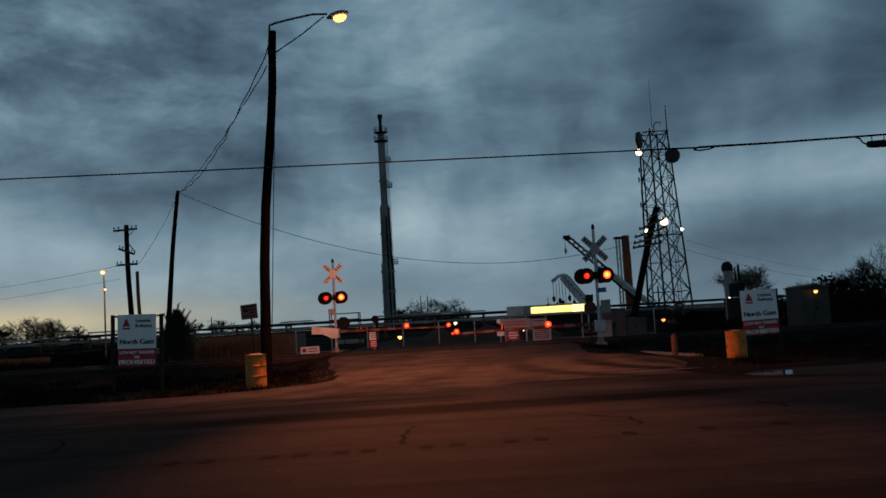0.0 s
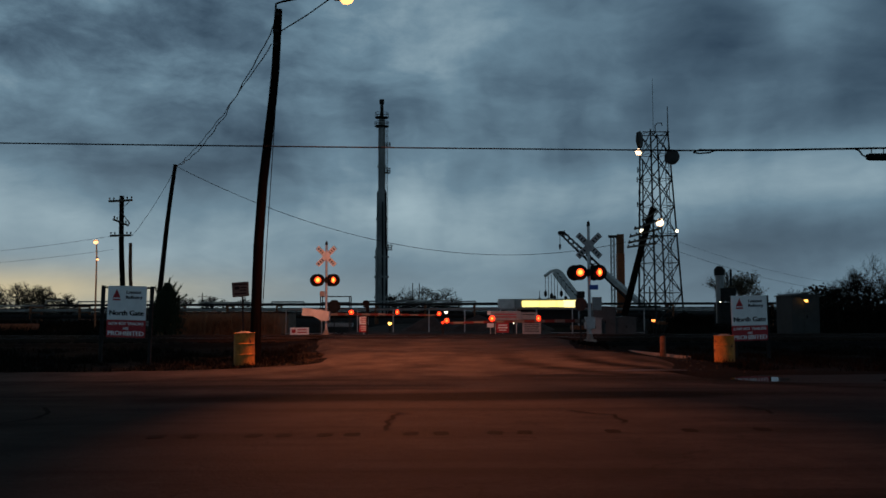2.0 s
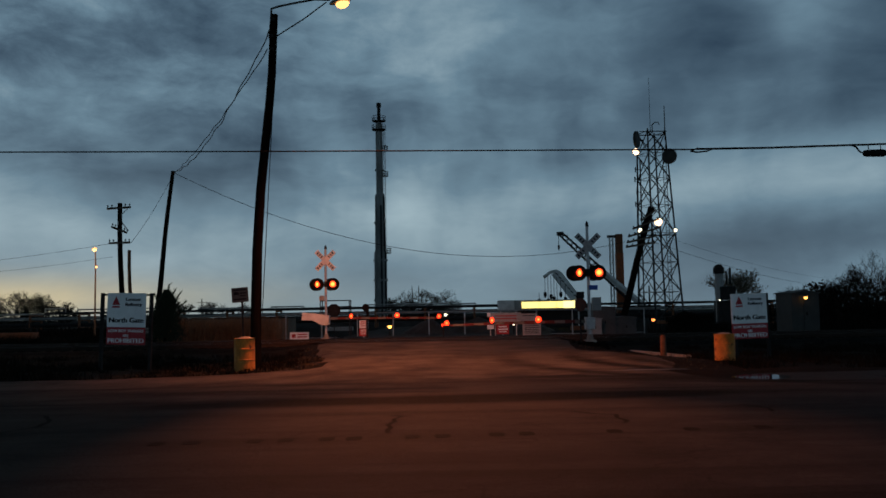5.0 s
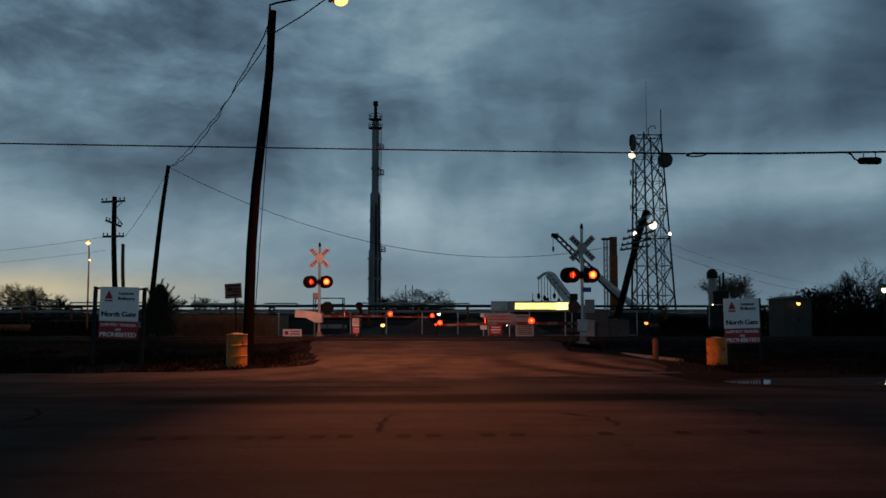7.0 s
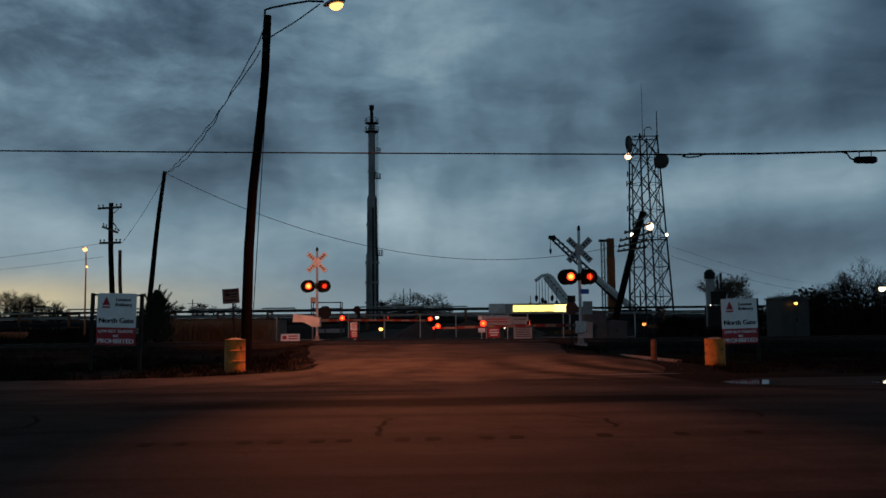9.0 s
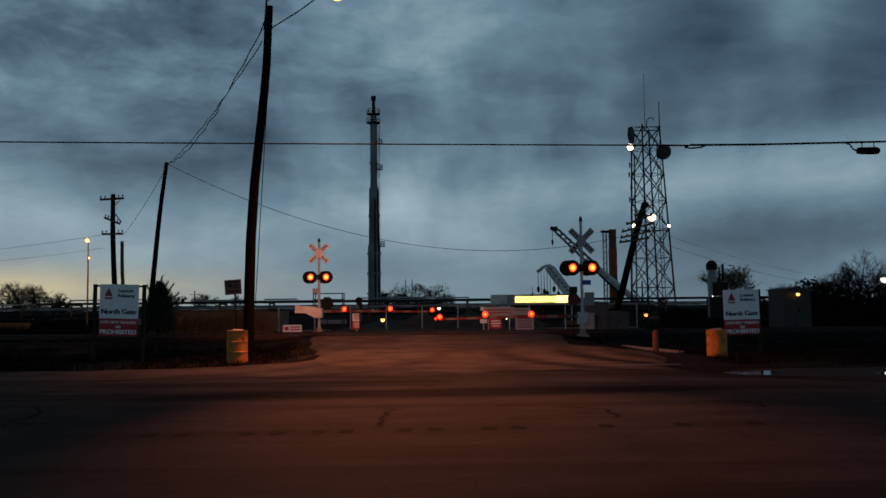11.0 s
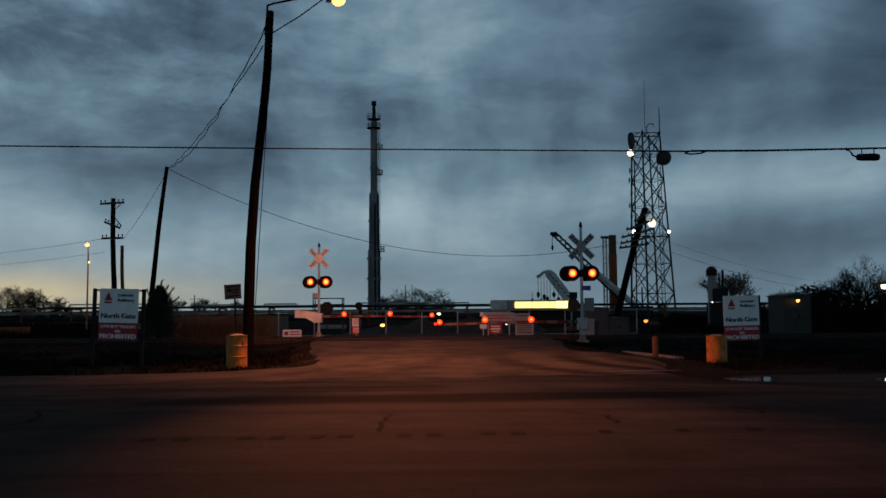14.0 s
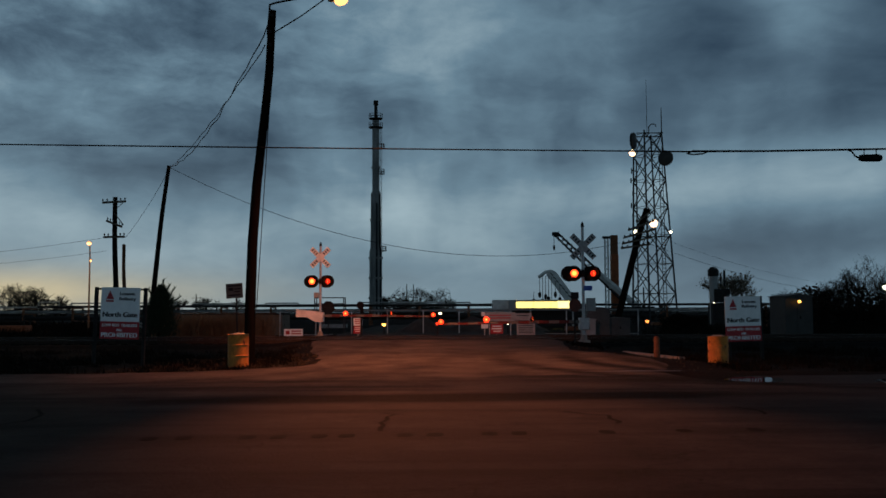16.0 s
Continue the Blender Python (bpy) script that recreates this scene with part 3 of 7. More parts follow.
def railway():
    bm = BM()
    for sgn in (-1, 1):
        xs = steps((5.4, 40, 0.6), (40, 300, 20))
        rows = []
        for x in xs:
            edge = [(33.2, -0.16), (34.7, 0.06), (38.7, 0.10), (42.9, 0.06), (44.4, -0.12)]
            rows.append([bm.verts.new((sgn * x, y, z + 0.03 * noise.noise((x * 2, y * 2, 4)))) for y, z in edge])
        for a, b in zip(rows, rows[1:]):
            for i in range(4):
                f = (a[i], a[i + 1], b[i + 1], b[i])
                bm.faces.new(f if sgn < 0 else f[::-1])
        box(bm, (sgn * 5.2, 38.8, -0.04), (0.6, 8.6, 0.2))
    bmesh.ops.recalc_face_normals(bm, faces=bm.faces)
    tagged(part("track_bed", bm, M["ballast"]), "black ballast bed of the railway", "track bed", kind="structure")
    prof = [(-0.07, 0), (0.07, 0), (0.07, 0.015), (0.012, 0.03), (0.012, 0.115), (0.036, 0.125), (0.036, 0.16), (-0.036, 0.16),
            (-0.036, 0.125), (-0.012, 0.115), (-0.012, 0.03), (-0.07, 0.015)]
    for y in RAILS:
        bm = BM()
        a = [bm.verts.new((-300, y + p, 0.065 + q)) for p, q in prof]
        b = [bm.verts.new((300, y + p, 0.065 + q)) for p, q in prof]
        for i in range(len(prof)):
            bm.faces.new((a[i], a[(i + 1) % 12], b[(i + 1) % 12], b[i]))
        bmesh.ops.recalc_face_normals(bm, faces=bm.faces)
        rail = tagged(part("rail", bm, M["railrust"]), "worn steel railway rail on dark ballast", "rail", "rails of the crossing", "structure")
        bm = BM()
        box(bm, (0, y, 0.227), (600, 0.045, 0.004))
        part("running_face", bm, M["rail"], rail, "bright worn running face")
    bm = BM()
    for yc in (36.72, 40.72):
        for i in range(-60, 61):
            if abs(i * 0.55) > 5.6:
                box(bm, (i * 0.55 + random.uniform(-0.04, 0.04), yc, 0.03), (0.23, 2.6, 0.16))
    tagged(part("railway_ties", bm, M["tie"]), "creosoted wooden ties under the rails", "ties", kind="stuff")
    bm = BM()
    for y in RAILS:
        box(bm, (-0.45, y - 0.19, 0.217), (10.4, 0.28, 0.02), 0.004)
        box(bm, (-0.45, y + 0.19, 0.217), (10.4, 0.28, 0.02), 0.004)
    tagged(part("crossing_planks", bm, M["tie"]), "dark timber panels beside the rails in the road", "crossing panel", kind="structure")


railway()


# ---- poles and wires ----
def leaning_pole(name, base, top, r0, r1, material, label, bend=None):
    t = thing(name, pose(*base), label, "pole")
    d = Vector(top) - Vector(base)
    bm = BM()
    n = 13
    pts, rs = [], []
    for i in range(n):
        k = i / (n - 1)
        p = d * k + Vector((ramp_at(bend, d.z * k) if bend else 0.03 * math.sin(k * 7), 0.02 * math.sin(k * 5), 0))
        pts.append(p if i else Vector((0, 0, -0.3)))
        rs.append(r0 + (r1 - r0) * k)
    tube(bm, pts, rs, 12)
    part("shaft", bm, material, t, smooth=True)
    return t, d


def street_lamp():
    t, d = leaning_pole("street_lamp", (-5.65, 26.0, -0.19), (-5.07, 26.0, 10.27), 0.165, 0.115, M["pole"],
                        "lit sodium street lamp on a leaning wooden pole",
                        bend=[(0, 0), (1.6, -0.08), (3.5, -0.14), (5.2, -0.13), (7.0, -0.04), (8.4, 0.03), (10.46, 0)])
    o = Vector((5.65, -26.0, 0.19))
    bm = BM()
    arm = [(-5.20, 25.93, 9.55), (-5.14, 25.90, 10.2), (-5.13, 25.88, 10.42), (-4.9, 25.75, 10.44), (-4.3, 25.4, 10.42),
           (-3.7, 25.0, 10.36), (-3.25, 24.72, 10.24)]
    tube(bm, [Vector(p) + o for p in arm], 0.032, 8)
    part("arm", bm, M["darksteel"], t, "dark steel pipe arm", True)
    bm = BM()
    tube(bm, [Vector(p) + o for p in ((-4.99, 25.9, 9.59), (-4.1, 25.3, 9.88), (-3.35, 24.8, 10.20))], 0.018, 6)
    part("brace", bm, M["darksteel"], t)
    for z in (9.2, 9.6, 10.1):
        k = (z + 0.19) / 10.46
        bm = BM()
        box(bm, (0.58 * k, -0.13, z + 0.19), (0.12, 0.06, 0.10), 0.01)
        part("bracket", bm, M["darksteel"], t)
    # cobra head: flattened shell and the lens under it
    c = Vector((-2.92, 24.48, 10.10)) + o
    rz = Matrix.Rotation(math.atan2(-0.26, 0.37), 3, "Z")
    bm = BM()
    bmesh.ops.create_uvsphere(bm, u_segments=20, v_segments=12, radius=1)
    for v in bm.verts:
        x, y, z = v.co
        k = 0.72 + 0.28 * min(1, max(0, (x + 1) / 1.2))
        v.co = rz @ Vector((x * 0.40, y * 0.17 * k, (z if z > 0 else z * 0.5) * 0.11)) + c
    part("luminaire", bm, M["greybox"], t, "grey cobra-head luminaire", True)
    bm = BM()
    bmesh.ops.create_uvsphere(bm, u_segments=18, v_segments=10, radius=1)
    for v in bm.verts:
        x, y, z = v.co
        v.co = rz @ Vector((0.09 + x * 0.22, y * 0.15, z * 0.15 if z < 0 else z * 0.03)) + c + Vector((0, 0, -0.065))
    part("lens", bm, M["sodium"], t, "glowing orange lens", True)
    # cable down the shaft
    bm = BM()
    tube(bm, [(0.19 * 0 + 0.13 + 0.58 * k * 0.98, -0.10, 10.46 * k) for k in (0.15, 0.3, 0.5, 0.7, 0.9)], 0.012, 5)
    part("riser", bm, M["cable"], t)


street_lamp()


def wire(name, a, b, sag, r=0.012, twist=0.0, label="black overhead cable between poles", n=40):
    a, b = Vector(a), Vector(b)
    pts = []
    for i in range(n + 1):
        k = i / n
        p = a.lerp(b, k)
        p.z -= 4 * sag * k * (1 - k)
        if twist:
            p += Vector((math.sin(k * 61) + 0.6 * math.sin(k * 23), 0, math.cos(k * 47))) * twist
        pts.append(p)
    bm = BM()
    tube(bm, pts, r, 5)
    return tagged(part(name, bm, M["cable"]), label, "cable", "overhead cables")


TOP2 = (-16.16, 52.0, 9.95)


def wooden_poles():
    leaning_pole("utility_pole", (-17.25, 52.0, -0.2), TOP2, 0.17, 0.11, M["pole"], "slightly leaning dark wooden utility pole")
    t, d = leaning_pole("telegraph_pole", (-19.05, 52.0, -0.2), (-19.28, 52.0, 8.10), 0.17, 0.13, M["pole"],
                        "old wooden telegraph pole with crossarms and insulators")
    for z, w, tilt in ((8.0, 1.40, -3), (6.72, 1.0, 22), (5.95, 1.25, -1)):
        bm = BM()
        rot = Matrix.Rotation(radians(tilt), 3, "Y")
        cx = -0.23 * (z / 8.3)
        box(bm, (cx, -0.17, z), (w, 0.1, 0.12), 0.01, rot)
        part("crossarm", bm, M["oldpole"], t)
        for k in (-0.46, -0.28, 0.28, 0.46):
            bm = BM()
            p = Vector((cx, -0.17, z)) + rot @ Vector((k * w, 0, 0.12))
            lathe(bm, [(0.02, -0.07), (0.02, 0), (0.05, 0.01), (0.045, 0.07), (0.02, 0.1)], 8, at=p)
            part("insulator", bm, M["black"], t)
    bm = BM()
    rod(bm, (-0.2, -0.16, 7.35), (0.35, -0.16, 6.65), 0.03)
    rod(bm, (-0.2, -0.16, 7.5), (0.30, -0.16, 7.95), 0.02)
    part("brace", bm, M["oldpole"], t)
    leaning_pole("short_pole", (-19.2, 54.0, -0.25), (-19.43, 54.0, 5.48), 0.12, 0.10, M["rust"], "short rust-brown pole beside the telegraph pole")
    # leaning telegraph pole on the other side, many arms
    t, d = leaning_pole("telegraph_pole", (11.3, 60.0, -0.28), (13.70, 60.0, 8.2), 0.24, 0.20, M["pole"],
                        "badly leaning telegraph pole with many crossarms")
    for k, w, tilt in ((0.93, 1.2, -36), (0.865, 1.9, -20), (0.80, 2.2, -15), (0.745, 2.1, -12), (0.70, 2.0, -8)):
        bm = BM()
        rot = Matrix.Rotation(radians(tilt), 3, "Y")
        c = d * k + Vector((-0.1, -0.25, 0))
        box(bm, c, (w, 0.12, 0.13), 0.01, rot)
        part("crossarm", bm, M["oldpole"], t)
        for j in range(6):
            q = -0.45 + 0.18 * j
            bm = BM()
            lathe(bm, [(0.02, 0), (0.055, 0.02), (0.05, 0.08), (0.02, 0.11)], 8, at=c + rot @ Vector((q * w, 0, 0.06)))
            part("insulator", bm, M["black"], t)
    # slim lamp post in the yard
    t = thing("lamp_post", pose(-23.85, 60.0, -0.28), "slim steel lamp post with two lit sodium lamps", "street lamp")
    bm = BM()
    tube(bm, [(0, 0, -0.2), (0, 0, 5.6), (-0.03, 0, 6.2)], [0.07, 0.05, 0.04], 8)
    part("post", bm, M["oldpole"], t, smooth=True)
    for x, z, r in ((-0.04, 6.30, 0.15), (0.10, 5.12, 0.07)):
        bm = BM()
        lathe(bm, [(0.02, 0.10), (r * 1.1, 0.07), (r * 1.15, 0.03), (0.03, 0.03)], 14, at=(x, -0.1, z + 0.03))
        part("lamp_hood", bm, M["darksteel"], t)
        bm = BM()
        bmesh.ops.create_uvsphere(bm, u_segments=12, v_segments=8, radius=r, matrix=Matrix.Translation((x, -0.1, z)))
        part("lamp_globe", bm, M["sodiumfar"], t, "glowing orange lamp", True)


wooden_poles()
wire("overhead_cable", (-5.20, 25.9, 9.76), (-16.16, 52.0, 9.85), 0.9, 0.018, 0.03)
wire("overhead_cable", (-5.26, 25.9, 9.19), (-16.16, 52.0, 9.75), 0.35, 0.016, 0.02)
wire("overhead_cable", (-16.1, 52.0, 9.85), (11.9, 60.0, 5.9), 2.6, 0.016, 0.0)
wire("overhead_cable", (-16.2, 52.0, 9.6), (-18.6, 52.0, 5.75), 0.2, 0.012, 0.0)
wire("overhead_cable", (-19.7, 52.0, 5.75), (-70.0, 80.0, 8.2), 1.6, 0.010, 0.0)
wire("overhead_cable", (-19.7, 52.0, 4.95), (-70.0, 80.0, 7.0), 1.4, 0.008, 0.0)
wire("overhead_cable", (13.4, 60.0, 6.0), (60.0, 120.0, 4.2), 1.6, 0.012, 0.0)
wire("overhead_cable", (13.6, 60.0, 6.6), (60.0, 120.0, 5.0), 1.5, 0.008, 0.0)


def span_cable():
    """The cable along the road, its splice loop and the closure that hangs from it."""
    wire("messenger_cable", (-45, 22, 6.25), (6.1, 22, 5.27), 0.08, 0.018, 0, "thin black messenger cable along the road", 60)
    bm = BM()
    tube(bm, [(4.6, 22, 5.292), (6.05, 22, 5.27), (8, 22, 5.27), (10.2, 22, 5.30), (12, 22, 5.33), (40, 22, 6.3)], 0.022, 6)
    tube(bm, [(6.25, 22, 5.29), (8, 22, 5.285), (10.2, 22, 5.315), (14, 22, 5.36)], 0.016, 6)
    loop = [(6.25, 22, 5.30), (6.12, 22, 5.25), (6.05, 21.98, 5.22), (6.2, 21.96, 5.19), (6.45, 21.97, 5.21), (6.6, 22, 5.27), (6.75, 22, 5.27)]
    tube(bm, loop, 0.02, 6)
    cab = tagged(part("communication_cable", bm, M["cable"]), "thick black lashed cable with a splice loop and closure", "cable", "overhead cables")
    bm = BM()
    lathe(bm, [(0.02, -0.29), (0.07, -0.27), (0.09, -0.2), (0.095, 0.2), (0.07, 0.27), (0.02, 0.29)], 14)
    bmesh.ops.rotate(bm, cent=(0, 0, 0), matrix=Matrix.Rotation(radians(90), 3, "Y"), verts=bm.verts)
    t = part("splice_closure", bm, M["black"], cab, "black splice closure", True, at=pose(10.62, 22, 5.09))
    for x in (-0.15, 0.15):
        bm = BM()
        rod(bm, (x, 0, 0.08), (x, 0, 0.23), 0.012)
        part("hanger", bm, M["black"], t)
    bm = BM()
    tube(bm, [(-0.28, 0, 0), (-0.38, 0, 0.05), (-0.45, 0, 0.16), (-0.55, 0, 0.2)], 0.02, 6)
    part("pigtail", bm, M["cable"], t)


span_cable()


# ---- level crossing signals ----
FLASH = []     # flashing inserts: object, phase


def lamp_head(parent, at, phase, turn=0.0, size=0.30, lit=True):
    """A flasher head that faces -y: round black backing, visor, red lens; a lit reflector turns inside."""
    bm = BM()
    lathe(bm, [(0.005, 0.05), (0.12, 0.05), (0.16, 0.02), (size, 0.012), (size, -0.006), (0.005, -0.006)], 28, "Y")
    head = part("flasher_head", bm, M["black"], parent, "black round flasher head", True, at=pose(*at, 0, 0, turn))
    bm = BM()
    pts_o, pts_i = [], []
    for i in range(17):
        a = radians(-20 + 220 * i / 16)
        for r, keep in ((0.180, pts_o), (0.174, pts_i)):
            keep.append([bm.verts.new((r * math.cos(a), y, r * math.sin(a))) for y in (-0.01, -0.24 - 0.08 * math.sin(a))])
    for ring in (pts_o, pts_i):
        for a, b in zip(ring, ring[1:]):
            bm.faces.new((a[0], a[1], b[1], b[0]))
    for a, b in zip(zip(pts_o, pts_i), list(zip(pts_o, pts_i))[1:]):
        bm.faces.new((a[0][1], a[1][1], b[1][1], b[0][1]))
    part("visor", bm, M["black"], head)
    bm = BM()
    lathe(bm, [(0.001, -0.035), (0.05, -0.032), (0.09, -0.02), (0.115, -0.008)], 20, "Y")
    part("lens", bm, M["lens"], head, "red glass lens", True)
    if lit:
        bm = BM()
        lathe(bm, [(0.001, -0.002), (0.148, 0.0), (0.001, 0.002)], 24, "Y")
        refl = part("lamp_reflector", bm, M["lit"], head, "glowing lamp reflector", True, at=pose(0, -0.175, 0))
        FLASH.append((refl, phase, (0, -0.175, 0)))
    return head


def gate_lamp(parent, at, phase):
    bm = BM()
    lathe(bm, [(0.005, 0.05), (0.07, 0.05), (0.09, 0.0), (0.09, -0.03), (0.084, -0.03), (0.08, 0.01), (0.005, 0.01)], 16, "Y")
    head = part("gate_lamp", bm, M["black"], parent, "small red gate lamp", True, at=pose(*at))
    bm = BM()
    bmesh.ops.create_uvsphere(bm, u_segments=14, v_segments=8, radius=0.10)
    for v in bm.verts:
        v.co.y *= 0.3
    if phase is None:
        part("lens", bm, M["gatered"], head, "glowing red lens", True, at=pose(0, -0.03, 0))
    else:
        bm.free()
        bm = BM()
        lathe(bm, [(0.001, -0.002), (0.115, 0.0), (0.001, 0.002)], 18, "Y")
        refl = part("lamp_reflector", bm, M["gatered"], head, "glowing lamp reflector", True, at=pose(0, -0.17, 0))
        FLASH.append((refl, phase, (0, -0.17, 0)))
    return head


def crossing_signal(name, base, label, lamp_z, buck_z, top_z, turn, gate_dir, arm_z, arm_len, lights, tip, weight="cranewhite", board_mat="reflective"):
    t = thing(name, pose(*base), label, "crossing signal", "signals of the level crossing")
    bm = BM()
    rod(bm, (0, 0, -0.1), (0, 0, top_z), 0.062, 0.055, 14)
    part("mast", bm, M["steel"], t, "galvanised steel mast", True)
    bm = BM()
    lathe(bm, [(0.01, 0.16), (0.05, 0.10), (0.065, 0.0), (0.065, -0.05), (0.01, -0.05)], 12, at=(0, 0, top_z))
    part("finial", bm, M["darksteel"], t)
    bm = BM()
    box(bm, (0, 0, 0.05), (0.42, 0.42, 0.3), 0.02)
    lathe(bm, [(0.001, 0.42), (0.10, 0.40), (0.14, 0.2), (0.001, 0.2)], 14)
    part("mast_base", bm, M["concrete"], t, "concrete and cast base")
    for s in (-1, 1):
        bm = BM()
        rot = Matrix.Rotation(radians(turn), 3, "Z") @ Matrix.Rotation(radians(45 * s), 3, "Y")
        box(bm, Matrix.Rotation(radians(turn), 3, "Z") @ Vector((0, -0.085 - 0.02 * (s > 0), buck_z)), (1.22, 0.016, 0.225), 0.004, rot)
        board = part("crossbuck_board", bm, M[board_mat], t, "white crossbuck board with faded letters")
        for k in range(9):
            if abs(k - 4) > 1:
                bm = BM()
                p = Vector((0, -0.085 - 0.02 * (s > 0), buck_z))
                off = Matrix.Rotation(radians(45 * s), 3, "Y") @ Vector(((k - 4) * 0.125, -0.012, 0))
                box(bm, Matrix.Rotation(radians(turn), 3, "Z") @ (p + off), (0.055, 0.006, 0.12), 0.0, rot)
                part("letter_bar", bm, M["ink"], board)
    bm = BM()
    box(bm, (0, -0.02, lamp_z), (0.9, 0.07, 0.08), 0.01, Matrix.Rotation(radians(turn), 3, "Z"))
    rod(bm, (0, 0, lamp_z - 0.14), (0, 0, lamp_z + 0.14), 0.085, n=12)
    part("lamp_crossarm", bm, M["darksteel"], t)
    R = Matrix.Rotation(radians(turn), 3, "Z")
    for s, ph in ((-1, 0), (1, 1)):
        p = R @ Vector((0.37 * s, -0.10, 0))
        lamp_head(t, (p.x, p.y, lamp_z), ph, turn)
        p = R @ Vector((0.37 * s - 0.15, 0.20, 0))
        lamp_head(t, (p.x, p.y, lamp_z), ph, turn + 180, lit=False)
    # gate mechanism, counterweights and the lowered arm
    bm = BM()
    box(bm, (0, -0.02, arm_z - 0.08), (0.36, 0.42, 0.46), 0.03)
    part("gate_mechanism", bm, M["steel"], t, "grey gate mechanism box")
    g = gate_dir
    for y in (-0.26, 0.26) if weight else ():
        bm = BM()
        plate(bm, [(g * 0.15, arm_z - 0.05), (g * 0.15, arm_z + 0.12), (-g * 0.45, arm_z + 0.24), (-g * 1.1, arm_z + 0.30),
                   (-g * 1.12, arm_z - 0.06), (-g * 0.6, arm_z - 0.08), (-g * 0.2, arm_z - 0.30), (g * 0.08, arm_z - 0.32)], y - 0.02, y + 0.02)
        part("counterweight", bm, M[weight], t)
    arm = None
    n = 14
    x0 = 0.2
    seg = (arm_len - x0) / n
    for i in range(n):
        bm = BM()
        h = 0.12 - 0.045 * i / n
        sagz = -0.008 * (i / n) ** 2 * 10
        box(bm, (g * (x0 + (i + 0.5) * seg), -0.20, arm_z + sagz), (seg, 0.04, h), 0.004)
        if arm is None:
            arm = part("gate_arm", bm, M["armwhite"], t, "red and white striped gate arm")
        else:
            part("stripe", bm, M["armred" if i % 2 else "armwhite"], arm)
    for x, ph in lights:
        gate_lamp(t, (g * x, -0.26, arm_z + 0.10), ph)
    gate_lamp(t, (g * tip, -0.26, arm_z + 0.02), None)
    return t


sig_r = crossing_signal("crossing_signal", (5.30, 34.0, 0.02), "railway crossing signal with crossbuck, flashing red lamps and a lowered gate",
                        2.73, 3.75, 4.55, 0, -1, 0.90, 5.55, ((3.72, 0), (1.98, 1)), 5.42, "", "dimboard")
sig_l = crossing_signal("crossing_signal", (-5.91, 42.7, 0.02), "railway crossing signal with crossbuck, flashing red lamps and a lowered gate",
                        2.77, 3.91, 4.50, 0, 1, 1.14, 5.55, ((1.25, 0), (3.42, 1)), 5.40)


def signal_extras():
    bm = BM()
    box(bm, (0.17, -0.08, 2.17), (0.32, 0.01, 0.18), 0.004)
    part("blue_plate", bm, M["blue"], sig_r, "small blue emergency notice plate")
    bm = BM()
    box(bm, (-0.18, -0.08, 2.12), (0.24, 0.01, 0.24), 0.004)
    part("notice_plate", bm, M["greybox"], sig_l, "small grey notice plate")
    bm = BM()
    box(bm, (0.30, 0.15, 1.55), (0.34, 0.26, 0.5), 0.02)
    part("junction_box", bm, M["greybox"], sig_r)


signal_extras()


